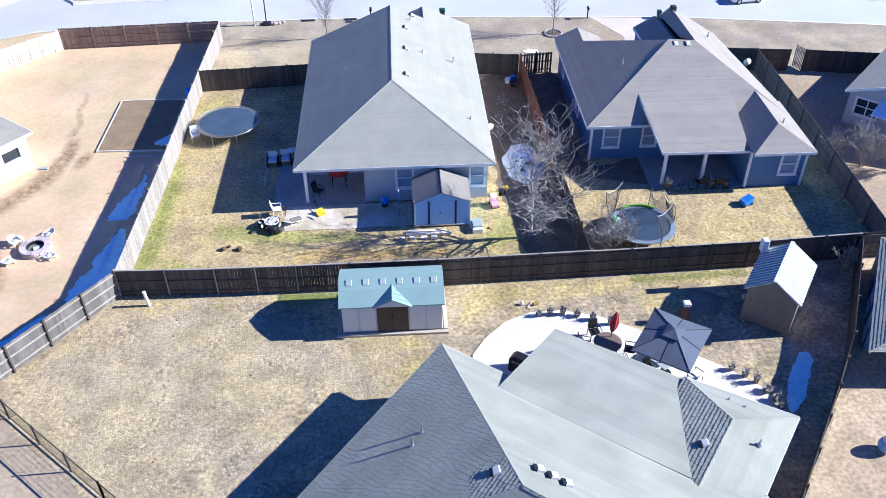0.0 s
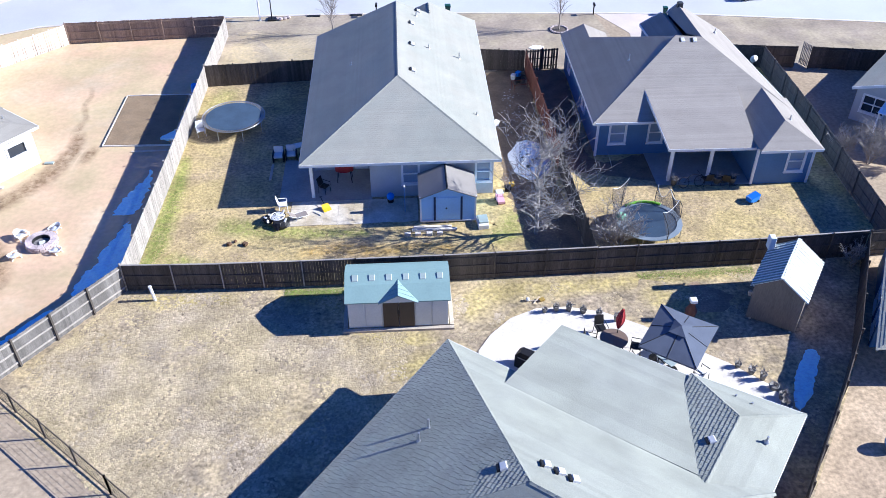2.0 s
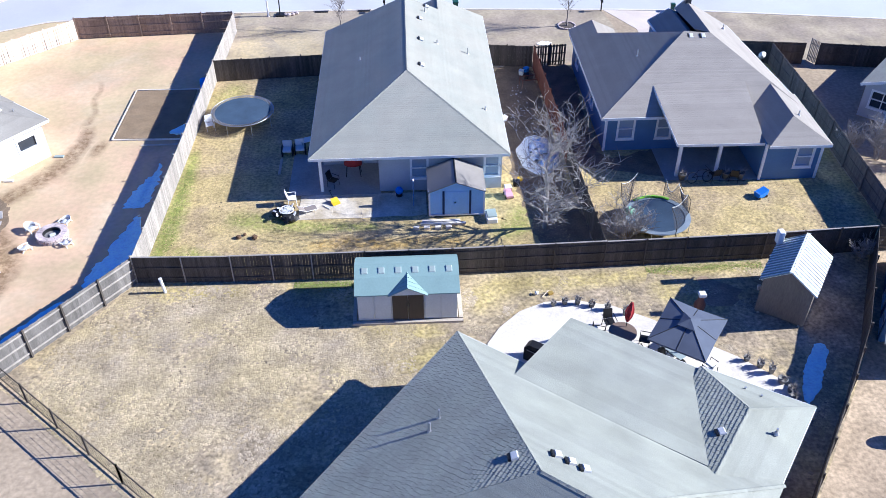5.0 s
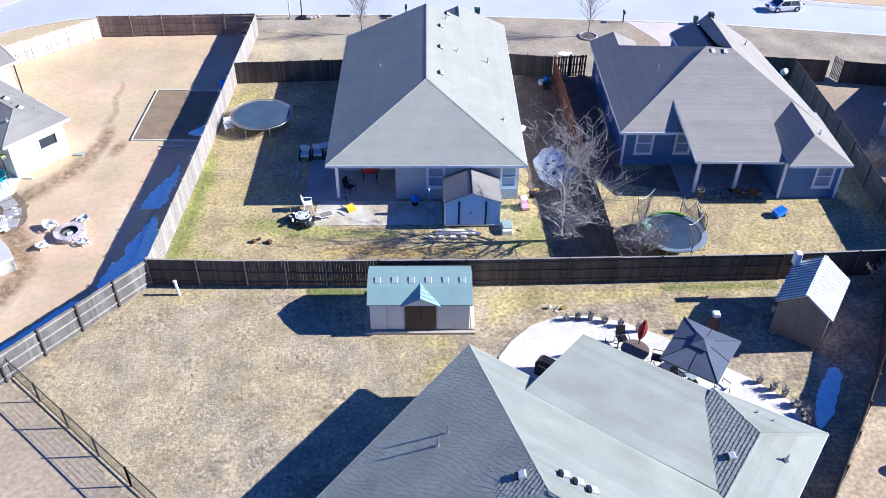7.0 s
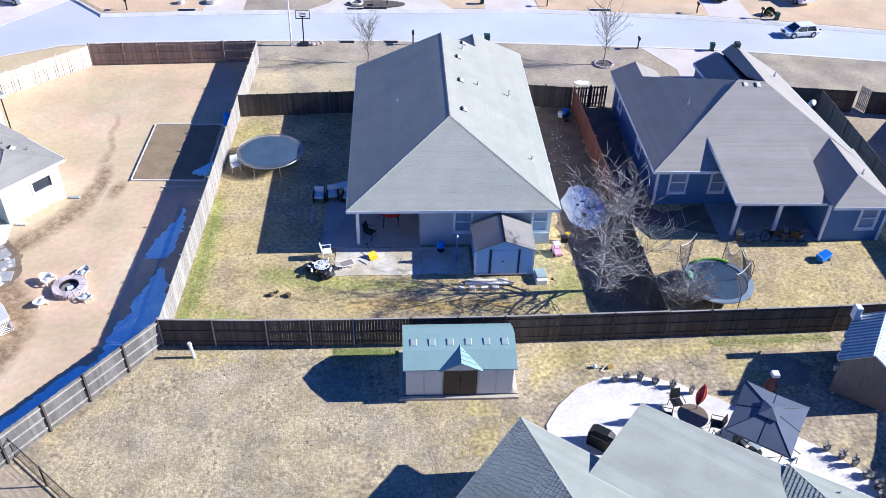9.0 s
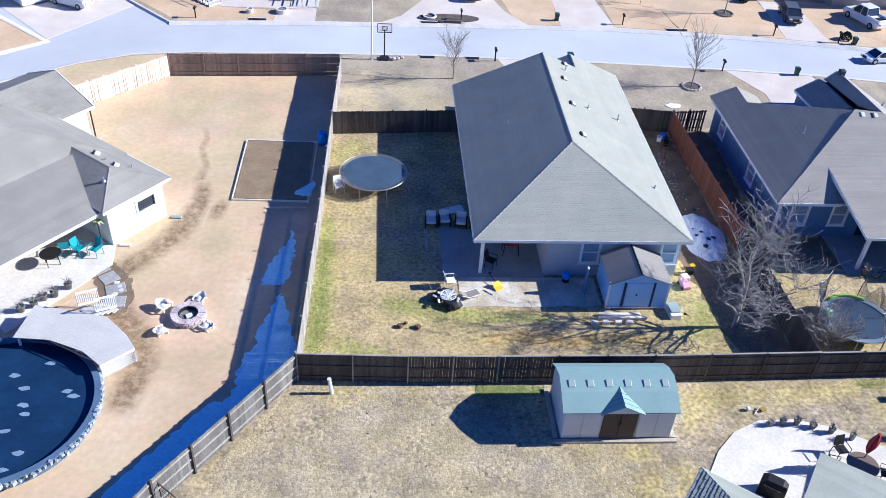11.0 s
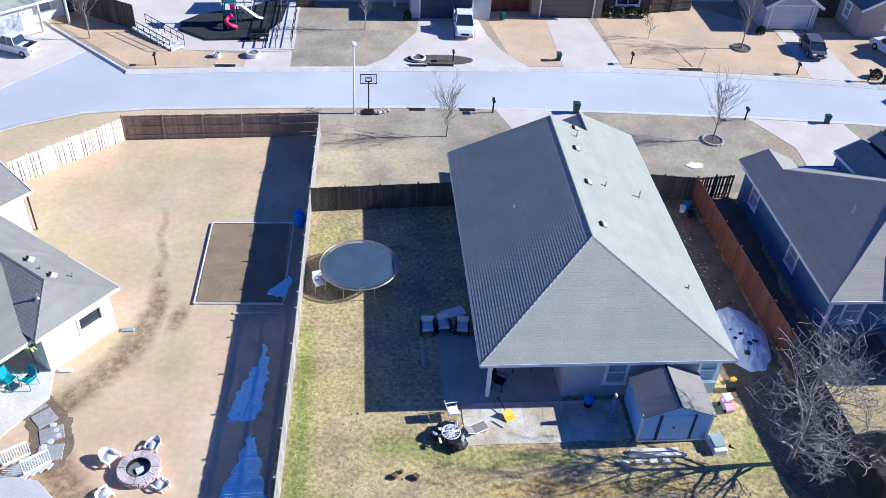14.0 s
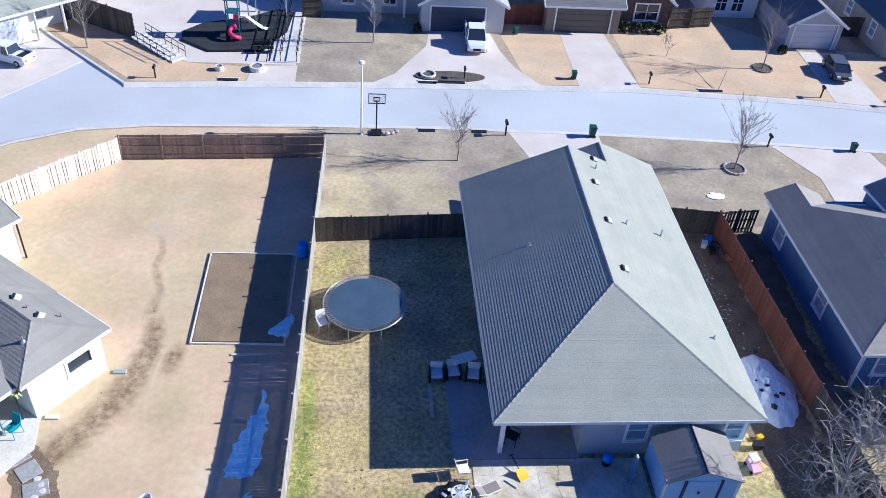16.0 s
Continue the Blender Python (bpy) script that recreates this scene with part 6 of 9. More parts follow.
# ---- fire pit and garden chairs ----
def shell_chair(m, label, material=WHITE, group="chairs round the fire pit"):
    """Low moulded garden chair: a rounded back that wraps into the arms, open to -y."""
    th = thing("garden_chair", m, label, "chair", group)
    part("seat", Shape().loft([[(-0.27, -0.34, 0.33), (0.27, -0.34, 0.33), (0.27, -0.34, 0.37), (-0.27, -0.34, 0.37)], [(-0.28, 0.0, 0.29), (0.28, 0.0, 0.29), (0.28, 0.0, 0.33), (-0.28, 0.0, 0.33)], [(-0.24, 0.3, 0.26), (0.24, 0.3, 0.26), (0.24, 0.3, 0.30), (-0.24, 0.3, 0.30)]]), material, th, "", True)
    rings = []
    for k in range(13):
        a = math.pi * k / 12
        c, q = math.cos(a), math.sin(a)
        top = 0.48 + 0.17 * q ** 1.6
        flare = 1.0 + 0.22 * q
        lo = Vector((0.31 * c, 0.05 + 0.27 * q, 0.24))
        hi = Vector((0.37 * c, 0.02 + 0.36 * q * flare + 0.06 * q, top))
        n = Vector((c, q, 0)) * 0.03
        rings.append([lo, lo + n, hi + n, hi + n * 0.4 + Vector((0, 0, 0.02)), hi])
    part("backrest", Shape().loft(rings), material, th, "broad rounded backrest", True)
    for sx in (-1, 1):
        part("armrest", Shape().loft([[(sx * 0.31, y, z - 0.03), (sx * 0.43, y, z - 0.03), (sx * 0.43, y, z), (sx * 0.31, y, z)] for y, z in ((-0.38, 0.47), (-0.1, 0.5), (0.12, 0.52))]), material, th)
        part("leg", Shape().loft([[(sx * 0.34 - 0.03, -0.36, 0.0), (sx * 0.34 + 0.03, -0.36, 0.0), (sx * 0.34 + 0.03, -0.28, 0.0), (sx * 0.34 - 0.03, -0.28, 0.0)], [(sx * 0.35 - 0.035, -0.36, 0.45), (sx * 0.35 + 0.035, -0.36, 0.45), (sx * 0.35 + 0.035, -0.26, 0.45), (sx * 0.35 - 0.035, -0.26, 0.45)]]), material, th)
        part("leg", Shape().loft([[(sx * 0.27 - 0.03, 0.34, 0.0), (sx * 0.27 + 0.03, 0.34, 0.0), (sx * 0.27 + 0.03, 0.42, 0.0), (sx * 0.27 - 0.03, 0.42, 0.0)], [(sx * 0.25 - 0.03, 0.16, 0.3), (sx * 0.25 + 0.03, 0.16, 0.3), (sx * 0.25 + 0.03, 0.25, 0.3), (sx * 0.25 - 0.03, 0.25, 0.3)]]), material, th)
    return th


fp = thing("fire_pit", turn(-19.88, 32.02) @ Matrix.Scale(0.86, 4), "round stone fire pit with blackened bowl", "fire pit")
for lev in range(2):
    for i in range(18):
        a = 6.2832 * (i + 0.5 * lev) / 18
        part("block", Shape().cbox(-0.155, 0.155, -0.13, 0.13, 0.005 + lev * 0.15, 0.145 + lev * 0.15, 0.015), STONE, fp, m=pose(0.9 * math.cos(a), 0.9 * math.sin(a), 0, 0, 0, math.degrees(a) + 90))
COPING = mat("pinkish stone", (0.58, 0.48, 0.47), 0.9, 0.25, 1.5, 12.0, 0.2, 0.4, obj=0.15)
for i in range(12):
    a, b = 6.2832 * i / 12 + 0.015, 6.2832 * (i + 1) / 12 - 0.015
    sec = [(r * math.cos(t), r * math.sin(t)) for r, t in ((0.58, a), (1.0, a), (1.0, (a + b) / 2), (1.0, b), (0.58, b), (0.58, (a + b) / 2))]
    part("coping_stone", Shape().prism(sec, 0.3, 0.36), COPING, fp)
part("bowl", Shape().disc(0, 0, 0.0, 0.12, 0.6, 20), ASH, fp, "ash-filled bowl")
part("liner", Shape().ring(0, 0, 0.1, 0.34, 0.53, 0.575, 24), BLACK, fp, "blackened steel liner")
part("bowl_cover", Shape().loft([[(-0.05, -0.3, 0.13), (0.3, -0.12, 0.13), (0.16, 0.2, 0.13), (-0.2, 0.02, 0.13)], [(-0.04, -0.28, 0.2), (0.28, -0.11, 0.2), (0.15, 0.18, 0.2), (-0.18, 0.02, 0.2)]]), PLASTIC_GREY, fp, "pale steel plate in the bowl")
squat = Matrix.Diagonal((0.86, 0.86, 0.7, 1.0))
c0 = shell_chair(turn(-21.2, 32.62, 58) @ squat, "low white moulded garden chair facing the fire pit")
for x, y, d in ((-19.52, 33.27, -18), (-21.0, 30.87, 134), (-18.85, 31.22, 233)):
    copy_thing(c0, turn(x, y, d) @ squat)

# ---- pool and deck ----
pool = thing("above_ground_pool", turn(-26.98, 25.7), "round pool under a dark winter cover with ice", "pool")
part("wall", Shape().ring(0, 0, 0.0, 0.47, 4.2, 4.3, 64), POOLWALL, pool, "blue grey pool wall")
part("rim", Shape().ring(0, 0, 0.47, 0.52, 4.1, 4.38, 64), POOLWALL, pool)
part("cover", Shape().disc(0, 0, 0.1, 0.3, 4.18, 64), POOLLINER, pool, "dark glossy cover holding water")
rnd = random.Random(41)
for i in range(16):
    a, d = rnd.uniform(0, 6.28), rnd.uniform(0.5, 3.6)
    x, y = d * math.cos(a), d * math.sin(a)
    o = [(x + rnd.uniform(0.6, 1.2) * 0.28 * math.cos(t), y + rnd.uniform(0.6, 1.2) * 0.14 * math.sin(t)) for t in (6.283 * k / 9 for k in range(9))]
    part("ice_sheet", Shape().prism(o, 0.301, 0.31), mat("thin grey ice", (0.22, 0.30, 0.40), 0.35, 0.1, 1.0, 8.0, 0.1), pool)
frill = Shape()
for i in range(110):
    a = 6.2832 * i / 110
    frill.blob((4.4 * math.cos(a), 4.4 * math.sin(a), 0.4 + rnd.uniform(-0.12, 0.06)), rnd.uniform(0.08, 0.17), rnd, 5, 4, 0.35)
part("cover_edge", frill, mat("crumpled cover hem", (0.35, 0.38, 0.42), 0.7, 0.3, 3.0, 12.0, 0.3), pool, "crumpled cover hem hanging over the rim")
deck = thing("pool_deck", Matrix.Translation((-24, 30, 0)), "white painted timber deck with lattice skirt", "deck")
dk = [(-27.1, 31.9), (-27.4, 29.6), (-25.7, 29.45), (-24.0, 28.7), (-23.0, 27.8), (-21.7, 28.9), (-22.3, 29.8), (-23.5, 31.05)]
a0, b0 = Vector((-27.1, 31.9)), Vector((-21.7, 28.9))
dd = (b0 - a0).normalized()
nn = Vector((-dd.y, dd.x))
for i in range(-30, 12):
    lo = i * 0.15
    st = clip(clip(dk, nn.x, nn.y, nn.dot(a0) + lo + 0.147), -nn.x, -nn.y, -(nn.dot(a0) + lo))
    if len(st) > 2:
        wpart("deck_board", Shape().prism(st, 0.86, 0.9), DECKMAT, deck)
lat = Shape()
for p, q in (((-21.7, 28.9), (-23.0, 27.8)), ((-23.5, 31.05), (-22.3, 29.8)), ((-22.3, 29.8), (-21.7, 28.9)), ((-27.1, 31.9), (-23.5, 31.05))):
    p, q = Vector((*p, 0)), Vector((*q, 0))
    n = int((q - p).length / 0.12)
    for i in range(n):
        a = p.lerp(q, i / n)
        b = p.lerp(q, min(1, (i + 5) / n))
        lat.beam(a + Vector((0, 0, 0.05)), b + Vector((0, 0, 0.84)), 0.015, 0.03)
        lat.beam(b + Vector((0, 0, 0.05)), a + Vector((0, 0, 0.84)), 0.012, 0.03)
    lat.beam(p + Vector((0, 0, 0.82)), q + Vector((0, 0, 0.82)), 0.04, 0.1)
wpart("lattice_skirt", lat, WHITE, deck, "white lattice skirt")
for p in ((-21.8, 28.95), (-23.0, 27.95), (-23.5, 30.9), (-27.0, 31.8), (-27.2, 29.7), (-24.4, 29.1)):
    wpart("deck_post", Shape().box(p[0] - 0.05, p[0] + 0.05, p[1] - 0.05, p[1] + 0.05, 0, 0.86), WHITE, deck)
for p, q in (((-25.0, 31.75), (-24.4, 32.85)), ((-24.05, 31.3), (-23.45, 32.4))):
    p, q = Vector((*p, 0.9)), Vector((*q, 0.25))
    rail = wpart("stair_railing", Shape().beam(p + Vector((0, 0, 0.85)), q + Vector((0, 0, 0.85)), 0.05, 0.08), WHITE, deck, "white slatted stair railing")
    wpart("bottom_rail", Shape().beam(p + Vector((0, 0, 0.12)), q + Vector((0, 0, 0.12)), 0.05, 0.08), WHITE, rail)
    for i in range(12):
        a = p.lerp(q, i / 11)
        wpart("baluster", Shape().beam(a + Vector((0, 0, 0.14)), a + Vector((0, 0, 0.83)), 0.035, 0.035), WHITE, rail)
for i in range(4):
    p, q = Vector((-24.95 + 0.18 * i, 31.85 + 0.3 * i, 0)), Vector((-24.0 + 0.18 * i, 31.38 + 0.3 * i, 0))
    wpart("step", Shape().beam(p + Vector((0, 0, 0.72 - 0.19 * i)), q + Vector((0, 0, 0.72 - 0.19 * i)), 0.34, 0.05), DECKMAT, deck)


# ---- furniture ----
def metal_chair(m, material, label, group="", cushion=None):
    th = thing("patio_chair", m, label, "chair", group)
    part("seat", Shape().cbox(-0.25, 0.25, -0.24, 0.24, 0.4, 0.45, 0.015), cushion or material, th)
    part("backrest", Shape().loft([[(-0.25, 0.23, 0.46), (0.25, 0.23, 0.46), (0.25, 0.27, 0.46), (-0.25, 0.27, 0.46)], [(-0.23, 0.36, 0.95), (0.23, 0.36, 0.95), (0.23, 0.39, 0.95), (-0.23, 0.39, 0.95)]]), cushion or material, th)
    for x in (-0.25, 0.25):
        for y in (-0.22, 0.24):
            part("leg", Shape().tube([(x, y, 0.42), (x * 1.08, y * 1.1, 0)], 0.018, 6), material, th)
        part("armrest", Shape().tube([(x * 1.1, -0.24, 0.4), (x * 1.12, -0.24, 0.64), (x * 1.12, 0.28, 0.66)], 0.02, 6), material, th)
    return th


def table(m, r, label, top_mat, square=False, h=0.73, leg_mat=None):
    th = thing("patio_table", m, label, "table")
    if square:
        part("tabletop", Shape().cbox(-r, r, -r * 0.65, r * 0.65, h - 0.04, h, 0.012), top_mat, th)
    else:
        part("tabletop", Shape().disc(0, 0, h - 0.035, h, r, 24), top_mat, th)
    for a in (0.78, 2.36, 3.93, 5.5):
        c, s = math.cos(a) * r * 0.75, math.sin(a) * r * 0.6
        part("leg", Shape().tube([(c, s, h - 0.03), (c * 1.05, s * 1.05, 0)], 0.022, 6), leg_mat or BLACK, th)
    return th


def umbrella_canopy():
    cs = [(12.74, 22.6), (10.98, 19.9), (13.2, 18.35), (15.0, 20.95)]
    cx, cy = 13.0, 20.45
    th = thing("patio_umbrella", turn(cx, cy), "square charcoal canvas umbrella with a vent cap", "umbrella")
    z0, z1 = 2.3, 2.82
    c = Shape()
    e = []
    for i in range(4):
        p, q = Vector((*cs[i], z0)), Vector((*cs[(i + 1) % 4], z0))
        e += [p, p.lerp(q, 0.5) - Vector((0, 0, 0.03)) + (Vector((cx, cy, z0)) - p.lerp(q, 0.5)) * 0.02]
    inner = [Vector((cx, cy, z0)).lerp(p, 0.2) + Vector((0, 0, (z1 - z0) * 0.8)) for p in e]
    hem = [p - Vector((0, 0, 0.1)) for p in e]
    c.loft([hem, e, inner], caps=False)
    canopy = wpart("canopy", c, CANVAS, th, "faded charcoal canvas canopy")
    v = Shape()
    base = [Vector((cx, cy, z0)).lerp(p, 0.3) + Vector((0, 0, (z1 - z0) * 0.86)) for p in e]
    tip = [Vector((cx, cy, z1 + 0.12)) + (p - Vector((cx, cy, p.z))) * 0.03 for p in base]
    v.loft([base, tip], caps=False)
    wpart("vent", v, CANVAS, canopy)
    for i in range(8):
        wpart("rib", Shape().tube([Vector((cx, cy, z1 - 0.12)), e[i] - Vector((0, 0, 0.03))], 0.014, 5), BLACK, th)
        wpart("seam", Shape().tube([inner[i] + Vector((0, 0, 0.004)), e[i] + Vector((0, 0, 0.004))], 0.018, 5), BLACK, canopy)
    wpart("pole", Shape().tube([(cx, cy, 0.05), (cx, cy, z1 + 0.1)], 0.03, 8), BLACK, th)
    wpart("base", Shape().disc(cx, cy, 0.05, 0.14, 0.32, 16, 0.25), BLACK, th)


umbrella_canopy()
red = thing("closed_umbrella", turn(10.7, 22.3, 0, 0.05), "closed dark red parasol leaning over a table", "umbrella")
part("pole", Shape().tube([(0, 0, 0), (0.12, 0.05, 2.3)], 0.022, 8), BLACK, red)
rings = []
for k, r in enumerate((0.06, 0.14, 0.17, 0.13, 0.05)):
    z = 1.05 + k * 0.3
    rings.append([(0.05 + 0.05 * k / 2 + r * (1 + 0.3 * (i % 2)) * math.cos(6.283 * i / 12), 0.03 + r * (1 + 0.3 * (i % 2)) * math.sin(6.283 * i / 12), z) for i in range(12)])
part("canopy", Shape().loft(rings), RED, red, "furled dark red canvas")
table(turn(10.5, 21.95, 20, 0.05), 0.68, "round brown patio table", mat("brown table top", (0.20, 0.145, 0.11), 0.4, 0.1, 1.0, 10.0, 0.05))
ch = metal_chair(turn(9.45, 22.2, 75, 0.05), BLACK, "black metal patio chair", "chairs on the patio")
for x, y, d in ((10.1, 23.0, 10), (11.55, 21.7, 250), (11.0, 20.9, 190), (12.2, 20.3, 30)):
    copy_thing(ch, turn(x, y, d, 0.05))
table(turn(13.2, 21.0, 35, 0.05), 0.95, "glass patio table under the umbrella", mat("pale table glass", (0.35, 0.42, 0.44), 0.15, 0.05, 1.0, 10.0, 0.03, spec=0.6), True)
ch = metal_chair(turn(12.3, 19.6, 150, 0.05), BLACK, "black patio chair with white cushion", "chairs round the glass table", WHITE)
for x, y, d in ((11.6, 20.2, 130), (14.2, 19.8, 215), (14.4, 22.1, 330)):
    copy_thing(ch, turn(x, y, d, 0.05))
gr = thing("barbecue_grill", turn(6.2, 21.0, -35, 0.05) @ Matrix.Scale(0.9, 4), "covered black barbecue grill", "grill")
part("cover", Shape().loft([[(-0.6, -0.3, 0.0), (0.6, -0.3, 0.0), (0.6, 0.3, 0.0), (-0.6, 0.3, 0.0)], [(-0.6, -0.3, 0.85), (0.6, -0.3, 0.85), (0.6, 0.3, 0.85), (-0.6, 0.3, 0.85)], [(-0.35, -0.24, 1.1), (0.35, -0.24, 1.1), (0.35, 0.22, 1.12), (-0.35, 0.22, 1.12)]]), BLACK, gr)
part("handle", Shape().tube([(-0.4, -0.34, 0.8), (0.4, -0.34, 0.8)], 0.02, 6), STEEL, gr)
cl = thing("patio_heater", turn(14.9, 24.0, 0, 0), "brown chiminea with a white cap", "chiminea")
part("body", Shape().loft([[(r * math.cos(6.283 * i / 12), r * math.sin(6.283 * i / 12), z) for i in range(12)] for r, z in ((0.18, 0), (0.26, 0.2), (0.3, 0.5), (0.16, 0.8), (0.11, 1.05))]), mat("brown clay", (0.20, 0.09, 0.06), 0.8, 0.15, 2.0, 12.0, 0.1), cl, "", True)
part("cap", Shape().cbox(-0.17, 0.17, -0.17, 0.17, 1.05, 1.25, 0.02), WHITE, cl)


def pot(x, y, r, h, seed, label, group, dead=True, z=0.05):
    th = thing("plant_pot", turn(x, y, 0, z), label, "plant pot", group)
    part("pot", Shape().loft([[(q * math.cos(6.283 * i / 12), q * math.sin(6.283 * i / 12), zz) for i in range(12)] for q, zz in ((r * 0.7, 0), (r, h * 0.9), (r * 1.08, h * 0.92), (r * 1.08, h), (r * 0.9, h), (r * 0.85, h * 0.85))]), mat("grey clay pot", (0.17, 0.165, 0.16), 0.7, 0.15, 2.0, 12.0, 0.1, obj=0.3), th, "", True)
    rnd = random.Random(seed)
    tw = Shape()
    for i in range(34):
        a, t = rnd.uniform(0, 6.28), rnd.uniform(0.1, 0.95)
        p = Vector((0, 0, h * 0.85))
        q = p + Vector((math.cos(a) * t, math.sin(a) * t, rnd.uniform(0.4, 1.0))) * (r + 0.5 * h)
        tw.tube([p, p.lerp(q, 0.5) + Vector((0, 0, 0.05)), q - Vector((0, 0, 0.06 * t))], [0.012, 0.011, 0.006], 3, False)
    part("dead_plant", tw, BARK_PALE, th)


for i, (x, y, r) in enumerate(((7.6, 24.75, 0.17), (8.2, 24.85, 0.2), (8.85, 24.8, 0.2), (9.55, 24.6, 0.22), (10.3, 24.3, 0.2), (11.1, 23.9, 0.17), (16.2, 20.45, 0.2), (16.7, 20.0, 0.22), (17.1, 19.6, 0.2), (17.4, 19.0, 0.28), (17.6, 18.4, 0.26), (17.5, 17.8, 0.3), (17.0, 17.3, 0.2))):
    pot(x, y, r * 0.8, 0.24 + 0.07 * (i % 3), 60 + i, "dark pot with dead stems at the patio edge", "pots round the patio")
wr = thing("hand_tools", turn(7.3, 25.6, 20) @ Matrix.Scale(0.75, 4), "tan and white garden tools lying on the grass", "tools")
part("handle", Shape().tube([(-0.45, 0.25, 0.05), (0.3, -0.05, 0.1)], 0.03, 6), LUMBER, wr)
part("handle", Shape().tube([(-0.3, -0.1, 0.05), (0.35, 0.2, 0.16)], 0.03, 6), LUMBER, wr)
part("scoop", Shape().loft([[(0.25, -0.16, 0.03), (0.55, -0.16, 0.03), (0.55, 0.08, 0.03), (0.25, 0.08, 0.03)], [(0.22, -0.18, 0.16), (0.58, -0.18, 0.2), (0.58, 0.1, 0.2), (0.22, 0.1, 0.16)]]), mat("mustard plastic", (0.45, 0.30, 0.08), 0.6, 0.1, 1.0, 10.0, 0.05), wr)
part("bucket", Shape().loft([[(-0.5 + q * math.cos(6.283 * i / 10), 0.32 + q * math.sin(6.283 * i / 10), z) for i in range(10)] for q, z in ((0.1, 0.0), (0.14, 0.22))]), WHITE, wr, "", True)

# porch and yard of the middle house
ch = metal_chair(turn(-6.55, 34.5, 100), WHITE, "white plastic garden chair", "white chairs")
copy_thing(ch, turn(-12.85, 43.4, 20))
lounge = thing("lounge_chair", turn(-5.5, 33.65, 115) @ Matrix.Scale(0.78, 4), "grey folding lounge chair lying on the flags", "chair")
part("seat", Shape().cbox(-0.3, 0.3, -0.55, 0.3, 0.26, 0.31, 0.015), mat("brown grey sling fabric", (0.26, 0.225, 0.205), 0.8, 0.1, 1.0, 20.0, 0.06), lounge)
part("backrest", Shape().loft([[(-0.3, 0.3, 0.28), (0.3, 0.3, 0.28), (0.3, 0.32, 0.32), (-0.3, 0.32, 0.32)], [(-0.3, 0.85, 0.6), (0.3, 0.85, 0.6), (0.3, 0.84, 0.65), (-0.3, 0.84, 0.65)]]), MATS["brown grey sling fabric"], lounge)
for x in (-0.32, 0.32):
    part("side_rail", Shape().tube([(x, -0.6, 0.28), (x, 0.3, 0.3), (x, 0.9, 0.64)], 0.022, 6), WHITE, lounge)
    for y in (-0.4, 0.35):
        part("leg", Shape().tube([(x, y, 0.28), (x, y + 0.1, 0)], 0.02, 6), WHITE, lounge)
rnd = random.Random(51)
wheel = thing("tarp_bundle", turn(-6.75, 33.25) @ Matrix.Scale(1.2, 4), "bundled black and white tarpaulin with a wire wheel", "tarpaulin")
for i in range(9):
    a = rnd.uniform(0, 6.28)
    bd = Shape().blob((0.5 * math.cos(a), 0.38 * math.sin(a), 0.16), rnd.uniform(0.2, 0.32), rnd, 8, 5, 0.4, 0.7)
    part("fold", bd, BLACK, wheel)
for k in range(22):
    a, r = rnd.uniform(0, 6.28), rnd.uniform(0.1, 0.65)
    part("scrap", Shape().cbox(-0.12, 0.12, -0.05, 0.05, 0, 0.03, 0.008), WHITE, wheel, m=pose(r * math.cos(a), r * 0.75 * math.sin(a), 0.28 + rnd.uniform(0, 0.08), rnd.uniform(-30, 30), rnd.uniform(-30, 30), rnd.uniform(0, 180)))
part("wheel_rim", Shape().tube([(0.34 * math.cos(t), 0.34 * math.sin(t), 0.4) for t in (6.2832 * i / 24 for i in range(25))], 0.02, 5, False), WHITE, wheel)
for i in range(8):
    a = 3.1416 * i / 8
    part("spoke", Shape().beam((0.33 * math.cos(a), 0.33 * math.sin(a), 0.4), (-0.33 * math.cos(a), -0.33 * math.sin(a), 0.4), 0.02, 0.015), WHITE, wheel)
shovel = thing("snow_shovel", turn(-4.0, 34.35, 30), "yellow snow shovel lying on the flags", "shovel")
part("blade", Shape().loft([[(-0.25, -0.2, 0.05), (0.25, -0.2, 0.05), (0.25, -0.2, 0.08), (-0.25, -0.2, 0.08)], [(-0.25, 0.0, 0.12), (0.25, 0.0, 0.12), (0.25, 0.0, 0.15), (-0.25, 0.0, 0.15)], [(-0.22, 0.2, 0.3), (0.22, 0.2, 0.3), (0.22, 0.22, 0.33), (-0.22, 0.22, 0.33)]]), YELLOW, shovel, "yellow scoop blade")
part("shaft", Shape().tube([(0, 0.15, 0.2), (0.1, 0.95, 0.35)], 0.02, 6), BLACK, shovel)
part("grip", Shape().tube([(0.02, 0.97, 0.36), (0.2, 0.94, 0.36)], 0.022, 6), BLACK, shovel)
tagged(part("rod", Shape().tube([(-4.75, 34.15, 0.07), (-4.3, 33.75, 0.07)], 0.025, 6), WHITE), "short white rod on the flags", "rod")
ball = thing("play_ball", turn(-0.2, 34.95), "blue play ball on a low black stand", "ball")
part("ball", Shape().loft([[(0.24 * math.sin(t) * math.cos(a), 0.24 * math.sin(t) * math.sin(a), 0.42 - 0.24 * math.cos(t)) for a in (6.283 * i / 14 for i in range(14))] for t in (0.15, 0.6, 1.1, 1.57, 2.05, 2.55, 3.0)]), BLUE, ball, "shiny blue ball", True)
part("stand", Shape().ring(0, 0, 0.0, 0.22, 0.15, 0.19, 12), BLACK, ball)
tb = thing("standing_board", turn(0.65, 34.05), "tall narrow blue board standing on edge", "board")
